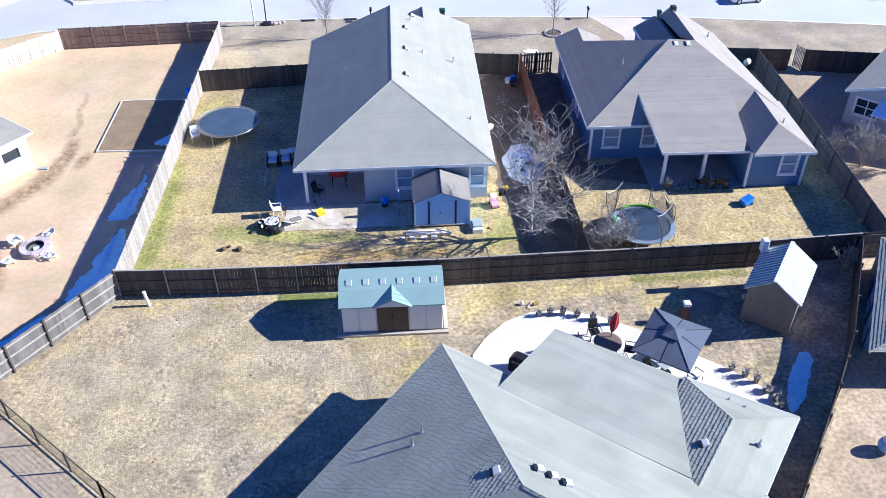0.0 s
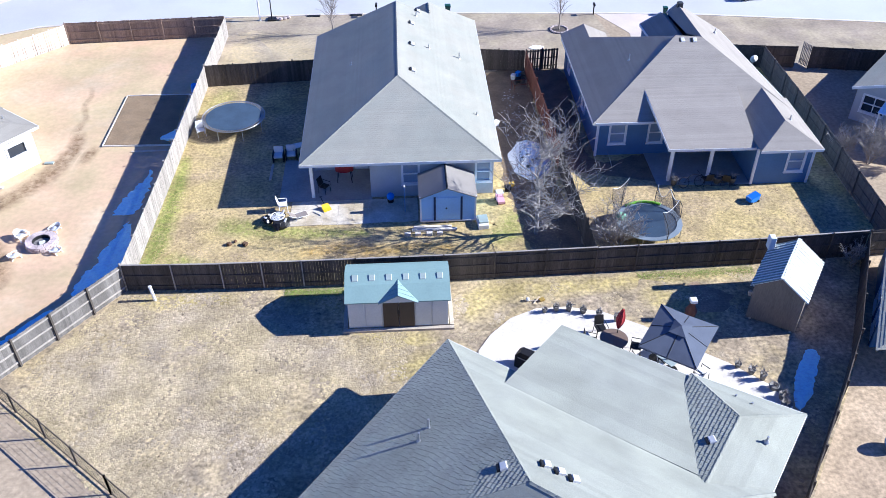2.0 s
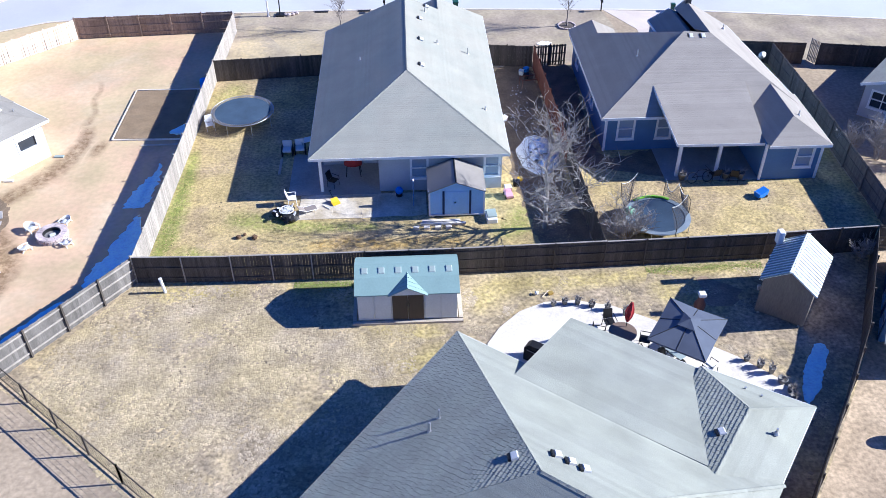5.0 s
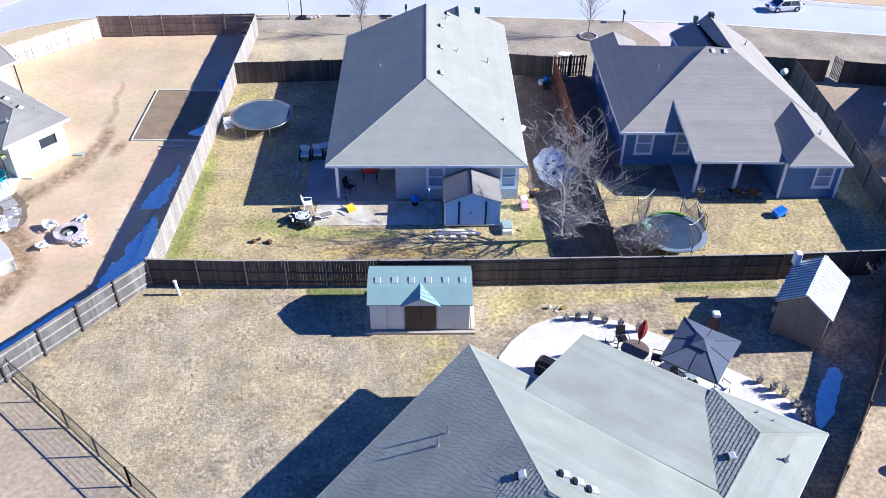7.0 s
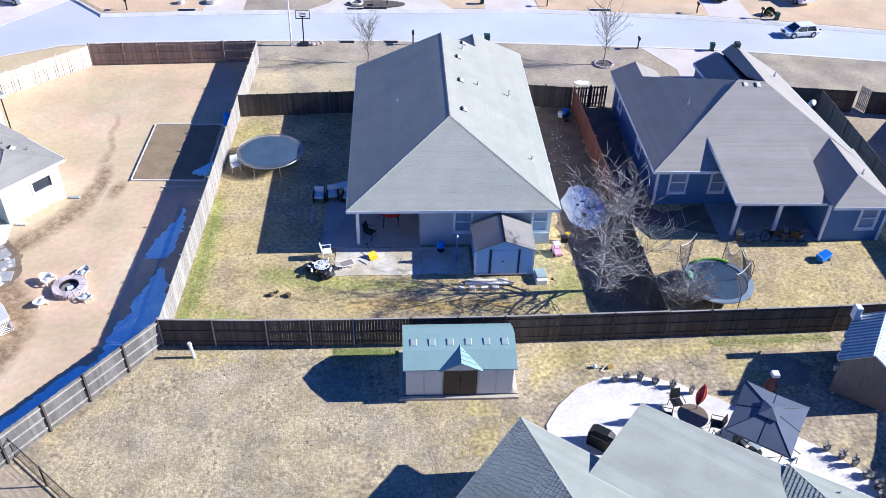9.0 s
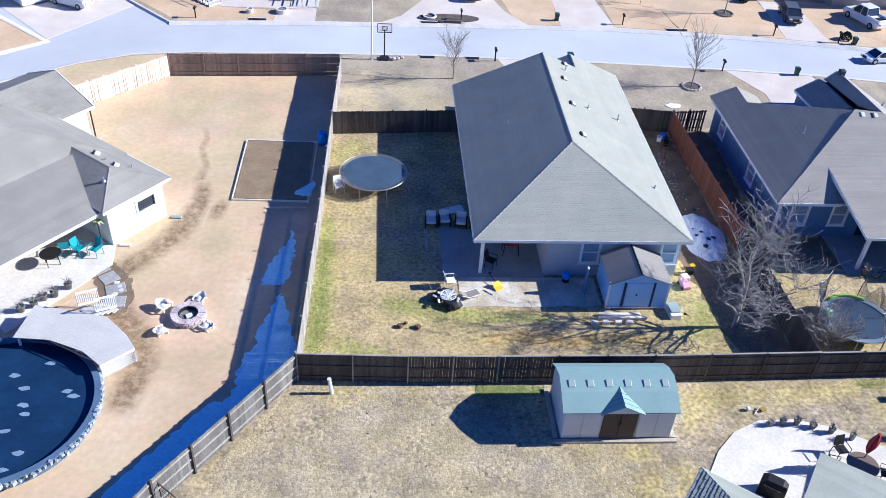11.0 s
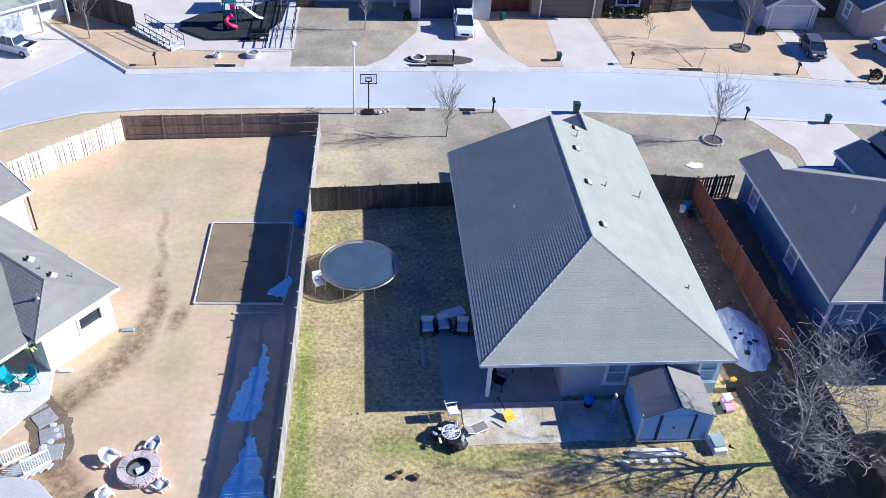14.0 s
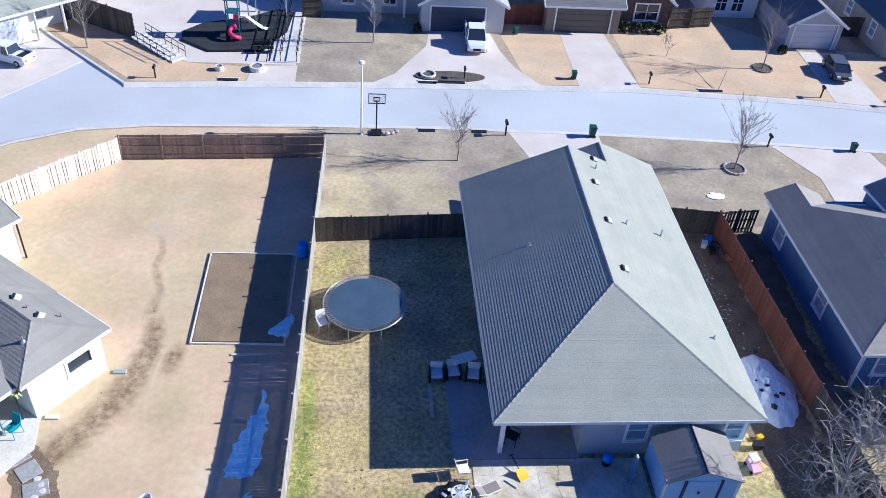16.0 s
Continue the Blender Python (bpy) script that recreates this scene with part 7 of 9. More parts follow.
part("board", Shape().loft([[(-0.03, -0.22, 0.0), (0.03, -0.22, 0.0), (0.03, 0.22, 0.0), (-0.03, 0.22, 0.0)], [(-0.03, -0.24, 0.9), (0.03, -0.24, 0.9), (0.03, 0.24, 0.9), (-0.03, 0.24, 0.9)], [(-0.03, -0.1, 1.65), (0.03, -0.1, 1.65), (0.03, 0.1, 1.65), (-0.03, 0.1, 1.65)]]), mat("dusky blue paint", (0.12, 0.22, 0.42), 0.6, 0.1, 1.0, 10.0, 0.05), tb)
part("cap", Shape().cbox(-0.04, 0.04, -0.1, 0.1, 1.65, 1.75, 0.01), WHITE, tb)
car = thing("toy_car", turn(6.35, 34.6, 10) @ Matrix.Scale(0.72, 4), "pink plastic ride-on toy car", "toy car")
part("body", Shape().loft([[(-0.28, -0.5, 0.12), (0.28, -0.5, 0.12), (0.28, 0.5, 0.12), (-0.28, 0.5, 0.12)], [(-0.3, -0.52, 0.35), (0.3, -0.52, 0.35), (0.3, 0.5, 0.4), (-0.3, 0.5, 0.4)], [(-0.26, -0.1, 0.5), (0.26, -0.1, 0.5), (0.26, 0.46, 0.5), (-0.26, 0.46, 0.5)]]), PINK, car)
for sx in (-0.24, 0.24):
    for sy in (0.0, 0.42):
        part("roof_pillar", Shape().box(sx - 0.03, sx + 0.03, sy - 0.03, sy + 0.03, 0.45, 0.85), PINK, car)
part("canopy", Shape().cbox(-0.3, 0.3, -0.1, 0.5, 0.85, 0.92, 0.03), WHITE, car)
for sx in (-0.3, 0.3):
    for sy in (-0.35, 0.35):
        part("wheel", Shape().tube([(sx - 0.04, sy, 0.13), (sx + 0.04, sy, 0.13)], 0.13, 12), BLACK, car)
for i, (x, y, mt, nm, lab) in enumerate(((6.95, 35.7, BLACK, "toy_bin", "black bin by the house corner"), (7.25, 36.2, YELLOW, "toy_bucket", "yellow bucket by the house corner"), (7.0, 43.5, WHITE, "utility_box", "white utility box beside the wall"), (9.4, 50.6, BLUE, "storage_bin", "blue storage bin against the fence"), (9.0, 50.2, WHITE, "storage_bin", "white storage bin against the fence"), (9.3, 49.6, BLACK, "storage_bin", "dark tub in the side yard"))):
    th = thing(nm, turn(x, y, 17 * i) @ Matrix.Scale(0.5 if mt is YELLOW else 0.75, 4), lab, "container")
    part("body", Shape().loft([[(-0.22, -0.18, 0), (0.22, -0.18, 0), (0.22, 0.18, 0), (-0.22, 0.18, 0)], [(-0.27, -0.22, 0.45), (0.27, -0.22, 0.45), (0.27, 0.22, 0.45), (-0.27, 0.22, 0.45)]]), mt, th)
    part("rim", Shape().cbox(-0.29, 0.29, -0.24, 0.24, 0.45, 0.49, 0.012), mt, th)
RUST = mat("rusty iron", (0.20, 0.075, 0.045), 0.8, 0.2, 3.0, 14.0, 0.15)
fr = thing("side_table", turn(9.3, 48.3, 10), "rusty red metal table in the side yard", "table")
for a, b in (((-0.6, -0.35), (0.6, -0.35)), ((0.6, -0.35), (0.6, 0.35)), ((0.6, 0.35), (-0.6, 0.35)), ((-0.6, 0.35), (-0.6, -0.35))):
    part("rail", Shape().beam((*a, 0.7), (*b, 0.7), 0.04, 0.04), RUST, fr)
    part("leg", Shape().beam((*a, 0), (*a, 0.7), 0.035, 0.035), RUST, fr)
for i, (x, y, d) in enumerate(((-7.35, 40.0, 0), (-6.55, 40.15, 5), (-5.6, 39.95, -8))):
    th = thing("cushion_chair", turn(x, y, d), "padded pale patio chair pushed together in the shade", "chair", "padded chairs by the wall")
    part("seat", Shape().cbox(-0.3, 0.3, -0.3, 0.3, 0.3, 0.45, 0.04), WHITE, th)
    part("backrest", Shape().cbox(-0.3, 0.3, 0.22, 0.34, 0.45, 0.9, 0.04), WHITE, th)
    for sx in (-0.33, 0.33):
        part("armrest", Shape().cbox(sx - 0.04, sx + 0.04, -0.3, 0.3, 0.0, 0.6, 0.02), BLACK, th)
th = thing("table", turn(-6.0, 40.75, 20), "white folding table tipped against chairs", "table")
part("tabletop", Shape().cbox(-0.6, 0.6, -0.3, 0.3, 0.62, 0.66, 0.012), WHITE, th)
for sx in (-0.5, 0.5):
    part("leg", Shape().box(sx - 0.02, sx + 0.02, -0.25, 0.25, 0.0, 0.62), STEEL, th)
tagged(part("stepping_board", Shape().box(-7.75, -7.6, 37.6, 39.4, 0.0, 0.08), LUMBER), "weathered board along the slab edge", "board")
th = thing("grill", turn(-3.0, 37.3, 0, 0.05) @ Matrix.Scale(1.25, 4), "dark red grill on the porch", "grill")
part("body", Shape().loft([[(0.45 * math.cos(a), 0.28 * math.sin(a), z) for a in (6.283 * i / 14 for i in range(14))] for z in (0.65, 0.85, 1.0)] + [[(0.3 * math.cos(a), 0.18 * math.sin(a), 1.12) for a in (6.283 * i / 14 for i in range(14))]]), RED, th, "", True)
for sx, sy in ((-0.3, -0.2), (0.3, -0.2), (-0.3, 0.2), (0.3, 0.2)):
    part("leg", Shape().tube([(sx, sy, 0.7), (sx * 1.2, sy * 1.2, 0.05)], 0.02, 6), BLACK, th)
metal_chair(turn(-4.2, 36.2, 60, 0.05), BLACK, "dark porch chair in deep shade")
for i, (x, y, l) in enumerate(((2.3, 31.95, 2.6), (2.2, 32.2, 2.2))):
    th = tagged(part("lumber_board", Shape().cbox(x - l / 2, x + l / 2, y - 0.09, y + 0.09, 0.04, 0.17, 0.01), BLEACHED), "pale board lying before the shed", "board", "boards by the shed")
for x in (0.75, 1.35, 2.0, 2.6):
    tagged(part("concrete_block", Shape().cbox(x - 0.17, x + 0.17, 31.5, 31.72, 0, 0.18, 0.012), BLEACHED), "pale block on the grass before the shed", "block", "blocks by the shed")
wb = thing("crate", turn(5.1, 32.4, 5), "pile of pale crates beside the shed", "crate")
part("box", Shape().cbox(-0.3, 0.3, -0.5, 0.5, 0, 0.3, 0.02), WHITE, wb)
part("lid", Shape().cbox(-0.25, 0.32, -0.3, 0.45, 0.3, 0.4, 0.02), SKYLIGHT, wb)
for x, y, r in ((-9.3, 31.3, 0.16), (-8.4, 31.25, 0.18), (-9.0, 31.55, 0.1)):
    tagged(part("tree_stump", Shape().blob((x, y, 0.08), r, random.Random(int(x * 10)), 9, 5, 0.25, 0.8), mat("brown stump", (0.14, 0.085, 0.05), 0.9, 0.3, 4.0, 20.0, 0.3)), "small brown stump in the grass", "stump")
pipe = thing("standpipe", turn(-12.5, 26.85), "white standpipe leaning in the lawn", "pipe")
part("pipe", Shape().tube([(0, 0, 0), (-0.1, 0.05, 0.85)], 0.085, 10), WHITE, pipe)
part("cap", Shape().tube([(-0.1, 0.05, 0.85), (-0.11, 0.055, 0.93)], 0.1, 10), WHITE, pipe)

# yard of the blue house
bl = thing("wagon", turn(21.45, 33.75, 25) @ Matrix.Scale(0.7, 4), "blue plastic wagon tipped on the lawn", "wagon")
part("tub", Shape().loft([[(-0.45, -0.3, 0.1), (0.45, -0.3, 0.1), (0.45, 0.3, 0.1), (-0.45, 0.3, 0.1)], [(-0.5, -0.35, 0.5), (0.5, -0.35, 0.75), (0.5, 0.35, 0.75), (-0.5, 0.35, 0.5)]]), BLUE, bl)
part("panel", Shape().cbox(-0.48, 0.3, -0.28, 0.28, 0.45, 0.53, 0.02), mat("light blue plastic", (0.16, 0.32, 0.62), 0.5, 0.05, 1.0, 10.0, 0.03), bl)
for sx in (-0.4, 0.4):
    part("wheel", Shape().tube([(sx, -0.36, 0.12), (sx, -0.3, 0.12)], 0.12, 12), BLACK, bl)
for x, y in ((17.2, 35.75), (19.9, 35.75), (20.8, 35.7)):
    pot(x, y, 0.24, 0.45, int(x * 7), "dark planter along the porch edge", "planters at the porch")
th = thing("bicycle", turn(18.2, 35.6, 8), "bicycle lying along the porch edge", "bicycle")
for sx in (-0.5, 0.5):
    part("wheel", Shape().tube([(sx + 0.33 * math.cos(t), -0.1 + 0.1 * math.sin(t), 0.36 + 0.33 * math.sin(t)) for t in (6.2832 * i / 20 for i in range(21))], 0.025, 5, False), BLACK, th)
part("frame_tube", Shape().tube([(-0.5, -0.1, 0.36), (-0.1, 0, 0.8), (0.4, 0, 0.8), (0.5, -0.1, 0.36), (0.0, 0, 0.35), (-0.5, -0.1, 0.36)], 0.022, 5), BLACK, th)
part("handlebar", Shape().tube([(0.4, -0.25, 0.95), (0.4, 0.25, 0.95)], 0.018, 5), BLACK, th)
ch = metal_chair(turn(19.2, 35.7, 190, 0.0), BLACK, "dark metal chair at the porch edge", "chairs at the porch")
copy_thing(ch, turn(20.35, 35.55, 160))
th = thing("toy_slide", turn(12.9, 31.5, 40), "green plastic toy by the trampoline", "toy")
part("body", Shape().blob((0, 0, 0.9), 0.28, random.Random(2), 9, 6, 0.2), mat("pale green plastic", (0.20, 0.45, 0.30), 0.5, 0.05, 1.0, 10.0, 0.04), th, "", True)
part("stand", Shape().tube([(0, 0, 0), (0, 0, 0.8)], 0.05, 8), BLACK, th)


# ---- see-through wire fence ----
wf = thing("wire_fence", Matrix.Translation((-15, 17, 0)), "see-through post and rail wire fence with long shadows", "fence")
pts = [Vector((-19.0, 21.1, 0)), Vector((-11.8, 14.9, 0)), Vector((-3.8, 8.0, 0))]
for p, q in zip(pts, pts[1:]):
    n = round((q - p).length / 2.4)
    for i in range(n + 1):
        a = p.lerp(q, i / n)
        wpart("post", Shape().box(a.x - 0.035, a.x + 0.035, a.y - 0.035, a.y + 0.035, -0.05, 1.3), WOOD_DARK, wf)
    for z in (0.12, 1.2):
        wpart("rail", Shape().beam(p + Vector((0, 0, z)), q + Vector((0, 0, z)), 0.035, 0.05), WOOD_DARK, wf)
    m = Shape()
    k = int((q - p).length / 0.2)
    for i in range(k):
        a = p.lerp(q, i / k)
        m.beam(a + Vector((0, 0, 0.05)), a + Vector((0, 0, 1.2)), 0.007, 0.007)
    for z in (0.3, 0.45, 0.6, 0.8, 0.95, 1.1):
        m.beam(p + Vector((0, 0, z)), q + Vector((0, 0, z)), 0.008, 0.008)
    wpart("wire_mesh", m, BLACK, wf)

# ---- garage wing of the white house ----
gw = random.Random(71)
zc, zr = 2.6, 3.95
for poly, dn in (([PW(6, -6.2, zc), PW(17.1, -6.2, zc), PW(17.1, -9.6, zr), PW(6, -9.6, zr)], (0.785, -0.62)), ([PW(6, -9.6, zr), PW(17.1, -9.6, zr), PW(17.1, -13, zc), PW(6, -13, zc)], (-0.785, 0.62))):
    wpart("roof", shingles(Shape(), poly, dn, gw, 0.25, 0.9, 0.006), SHINGLE_WARM, west)
s = Shape()
wall(s, PW(14.3, -6.5)[:2], PW(16.7, -6.5)[:2], 0, 2.5)
wall(s, PW(16.7, -6.5)[:2], PW(16.7, -12.7)[:2], 0, 2.5)
s.loft([[PW(u, -6.5, 2.5), PW(u, -12.7, 2.5), PW(u, -9.6, zr - 0.15)] for u in (16.55, 16.7)])
wpart("wall", s, SIDING_WHITE, west)
s = Shape()
for a, b in ((-6.15, -9.6), (-13.05, -9.6)):
    s.beam(PW(17.1, a, zc - 0.06), PW(17.1, b, zr - 0.06), 0.05, 0.18)
fascia(s, PW(14.7, -6.18)[:2], PW(17.1, -6.18)[:2], zc)
wpart("fascia", s, TRIM, west)
wpart("downspout", Shape().tube([PW(16.85, -6.35, 2.5), PW(16.85, -6.35, 0.05)], 0.05, 6), BLACK, west)
for a, b, zz in ((11.6, 2.1, 3.25), (12.9, 0.6, 3.25), (13.6, 1.9, 3.0)):
    vent_pipe(west, *PW(a, b)[:2], zz, 0.25)
box_vent(west, *PW(12.9, 1.4)[:2], 3.3)
box_vent(west, *PW(13.0, -0.4)[:2], 3.3)
# fittings on the near roof
for a in (7.75, 8.3, 8.85):
    box_vent(ours, *PO(a, -5.55)[:2], 2.7 + 0.49 * 5.55, (0.6, 0.8), 0.49)
for a, b in ((2.7, -5.4), (2.78, -6.15)):
    vent_pipe(ours, *PO(a, b)[:2], 2.7 + 0.43 * a, 0.5)
box_vent(ours, *PO(6.6, -6.55)[:2], 2.7 + 0.43 * 6.6, (-0.8, 0.6), 0.43)
box_vent(ours, *PO(11.9, 0.5)[:2], 3.3, (-0.8, 0.6), 0.34)
for a, b in ((11.9, 3.7), (12.6, 3.6), (13.7, 1.9)):
    vent_pipe(ours, *PO(a, b)[:2], 2.7 + 0.4 * min(14.7 - a, 3.75 - b), 0.25)

# teal chairs and planters on the white house's patio
ch = metal_chair((lambda q: turn(q[0], q[1], 60, 0.06))(PW(9.0, 2.6)), TEAL, "teal metal patio chair", "teal chairs")
for a, b, d in ((8.6, 1.9, 200), (9.5, 3.3, 330)):
    q = PW(a, b)
    copy_thing(ch, turn(q[0], q[1], d, 0.06))
q = PW(7.6, 2.2)
table(turn(q[0], q[1], 30, 0.06), 0.55, "small dark patio table", BLACK)
for i, (a, b) in enumerate(((5.6, 4.3), (6.1, 4.5), (6.9, 4.5), (5.0, 4.4), (4.4, 4.2))):
    q = PW(a, b)
    pot(q[0], q[1], 0.2, 0.35, 90 + i, "dark planter on the white patio", "planters on the white patio", z=0.06)
q = PW(10.2, 2.9)
th = thing("hanging_plant", turn(q[0], q[1], 0, 0.06), "pale variegated plant on a stand by the porch", "plant")
part("stand", Shape().tube([(0, 0, 0), (0, 0, 1.5)], 0.03, 6), BLACK, th)
lv = Shape()
rnd = random.Random(9)
for i in range(26):
    a, r = rnd.uniform(0, 6.28), rnd.uniform(0.2, 0.45)
    c, s_ = math.cos(a), math.sin(a)
    lv.face([(0, 0, 1.5), (c * r * 0.5 - s_ * 0.06, s_ * r * 0.5 + c * 0.06, 1.68), (c * r, s_ * r, 1.45), (c * r * 0.5 + s_ * 0.06, s_ * r * 0.5 - c * 0.06, 1.66)])
part("leaves", lv, mat("pale leaves", (0.42, 0.46, 0.22), 0.7, 0.2, 2.0, 12.0, 0.1), th)
for k, (a, b) in enumerate(((11.0, 3.75), (14.5, 3.9))):
    q = PW(a, b)
    tagged(part("splash_block", Shape().cbox(q[0] - 0.3, q[0] + 0.3, q[1] - 0.12, q[1] + 0.12, 0, 0.1, 0.02), SKYLIGHT if k else KERB), "pale splash block at the downpipe", "splash block")
stp = random.Random(8)
for i in range(5):
    tagged(part("stepping_stone", Shape().blob((-23.9 + stp.uniform(-0.25, 0.25), 34.6 - 0.3 * i, 0.03), 0.17, stp, 8, 4, 0.25, 0.25), KERB), "pale stone on the paver path", "stone", "stepping stones")


# ---- street furniture ----
def mailbox(x, y, d, label="black mailbox on a dark post"):
    th = thing("mailbox", turn(x, y, d) @ Matrix.Scale(0.88, 4), label, "mailbox", "mailboxes along the street")
    part("post", Shape().cbox(-0.06, 0.06, -0.06, 0.06, -0.02, 1.05, 0.01), BLACK, th)
    part("box", Shape().loft([[(-0.11, y, 1.05), (0.11, y, 1.05), (0.11, y, 1.2), (0.07, y, 1.29), (-0.07, y, 1.29), (-0.11, y, 1.2)] for y in (-0.26, 0.26)]), BLACK, th)
    part("brace", Shape().beam((0, 0.05, 0.7), (0, 0.24, 1.03), 0.04, 0.04), BLACK, th)
    return th


mb = mailbox(-1.25, 62.15, 180)
for x, y, d in ((17.15, 61.4, 180), (-25.8, 68.9, 0), (-3.4, 70.05, 0), (10.9, 70.1, 0), (24.15, 68.7, 0), (29.6, 67.6, 0)):
    copy_thing(mb, turn(x, y, d) @ Matrix.Scale(0.88, 4))


def wheelie(x, y, d, label):
    th = thing("wheelie_bin", turn(x, y, d) @ Matrix.Scale(0.8, 4), label, "bin", "green bins")
    part("body", Shape().loft([[(-0.2, -0.24, 0.06), (0.2, -0.24, 0.06), (0.2, 0.2, 0.06), (-0.2, 0.2, 0.06)], [(-0.29, -0.32, 0.95), (0.29, -0.32, 0.95), (0.29, 0.3, 0.95), (-0.29, 0.3, 0.95)]]), GREEN_BIN, th)
    part("lid", Shape().loft([[(-0.31, -0.35, 0.95), (0.31, -0.35, 0.95), (0.31, 0.34, 0.95), (-0.31, 0.34, 0.95)], [(-0.27, -0.3, 1.04), (0.27, -0.3, 1.04), (0.27, 0.3, 1.06), (-0.27, 0.3, 1.06)]]), GREEN_BIN, th)
    part("handle", Shape().tube([(-0.24, 0.38, 0.95), (0.24, 0.38, 0.95)], 0.02, 6), BLACK, th)
    for sx in (-0.24, 0.24):
        part("wheel", Shape().tube([(sx - 0.03, 0.24, 0.11), (sx + 0.03, 0.24, 0.11)], 0.11, 12), BLACK, th)
    return th


wb = wheelie(4.8, 62.25, 180, "dark green wheeled rubbish bin at the kerb")
for x, y, d in ((23.2, 61.05, 175), (5.1, 70.6, 0), (1.6, 78.2, 20), (30.9, 67.3, 0)):
    copy_thing(wb, turn(x, y, d) @ Matrix.Scale(0.8, 4))

lamp = thing("street_lamp", turn(-11.05, 61.9), "slender white street lamp", "street lamp")
part("pole", Shape().tube([(0, 0, -0.05), (0, 0, 5.15)], [0.075, 0.055], 10), WHITE, lamp)
part("head", Shape().loft([[(r * math.cos(6.283 * i / 12), r * math.sin(6.283 * i / 12), z) for i in range(12)] for r, z in ((0.08, 5.1), (0.2, 5.18), (0.22, 5.26), (0.12, 5.36))]), WHITE, lamp)
part("base", Shape().disc(0, 0, 0, 0.12, 0.16, 12, 0.1), KERB, lamp)

hoop = thing("basketball_hoop", turn(-10.05, 62.1) @ Matrix.Scale(0.82, 4), "portable basketball hoop facing the street", "basketball hoop")
part("base", Shape().cbox(-0.45, 0.45, -0.55, 0.35, 0, 0.18, 0.05), BLACK, hoop)
part("pole", Shape().tube([(0, -0.3, 0.1), (0, 0.0, 2.9)], 0.06, 8), BLACK, hoop)
part("arm", Shape().tube([(0, 0, 2.2), (0, 0.45, 2.75)], 0.035, 6), BLACK, hoop)
bb = Shape()
for a, b in (((-0.68, 2.45), (0.68, 2.45)), ((-0.68, 3.3), (0.68, 3.3)), ((-0.68, 2.45), (-0.68, 3.3)), ((0.68, 2.45), (0.68, 3.3)), ((-0.25, 2.65), (0.25, 2.65)), ((-0.25, 3.0), (0.25, 3.0)), ((-0.25, 2.65), (-0.25, 3.0)), ((0.25, 2.65), (0.25, 3.0))):
    bb.beam((a[0], 0.5, a[1]), (b[0], 0.5, b[1]), 0.05, 0.06)
part("backboard_frame", bb, BLACK, hoop)
clear = bpy.data.materials.new("clear acrylic")
clear.use_nodes = True
cb = clear.node_tree.nodes["Principled BSDF"]
cb.inputs["Alpha"].default_value, cb.inputs["Roughness"].default_value = 0.12, 0.1
pane = part("backboard", Shape().box(-0.68, 0.68, 0.495, 0.505, 2.45, 3.3), clear, hoop, "clear acrylic backboard")
pane.visible_shadow = False
part("rim", Shape().tube([(0.23 * math.cos(t), 0.75 + 0.23 * math.sin(t), 2.68) for t in (6.2832 * i / 20 for i in range(21))], 0.02, 5, False), RED, hoop)
for i in range(4):
    rr = random.Random(90 + i)
    tagged(part("base_rock", Shape().blob((-9.6 + 0.3 * i, 62.05 + rr.uniform(-0.2, 0.2), 0.1), 0.18, rr, 8, 5, 0.3, 0.8), STONE), "rock weighing down the hoop base", "rock", "rocks by the hoop")
for x, y, w in ((-6.6, 62.5, 0.55), (-3.0, 62.5, 0.5), (-20.7, 68.9, 0.7), (-6.2, 69.3, 0.65), (15.6, 69.25, 0.9), (-4.6, 69.4, 1.2)):
    th = thing("drain_inlet", turn(x, y), "black storm drain inlet in the kerb", "drain")
    part("slot", Shape().cbox(-w, w, -0.16, 0.16, -0.1, 0.06, 0.015), BLACK, th)
    part("lintel", Shape().cbox(-w - 0.1, w + 0.1, 0.16, 0.3, -0.1, 0.08, 0.015), KERB, th)
for x, y, r in ((-18.8, 70.6, 0.55), (-21.5, 70.4, 0.3)):
    th = thing("manhole", turn(x, y), "raised round manhole with pale collar", "manhole")
    part("collar", Shape().ring(0, 0, 0, 0.35, r * 0.7, r, 20), KERB, th)
    part("cover", Shape().disc(0, 0, 0, 0.3, r * 0.7, 20), ASH, th)
isl = [(-7.1 + 2.65 + 2.65 * math.cos(6.283 * i / 28), 70.3 + 0.8 * math.sin(6.283 * i / 28)) for i in range(28)]
th = thing("planting_island", turn(-4.45, 70.3), "dark mulched island in the forecourt", "garden bed")
wpart("mulch", Shape().prism(isl, 0.0, 0.1), MULCH, th)
wpart("ring", Shape().ring(-6.1, 70.45, 0, 0.22, 0.45, 0.6, 20), KERB, th, "pale stone ring")
dish = thing("satellite_dish", turn(26.5, 49.3) @ Matrix.Scale(0.8, 4), "white satellite dish by the fence", "satellite dish")
part("mast", Shape().tube([(0, 0, 0), (0, 0, 1.9)], 0.03, 6), STEEL, dish)
part("dish", Shape().loft([[(r * math.cos(6.283 * i / 16), -0.15 + d, 2.0 + r * math.sin(6.283 * i / 16)) for i in range(16)] for r, d in ((0.36, 0.0), (0.25, 0.07), (0.08, 0.11))]), WHITE, dish, "", True)


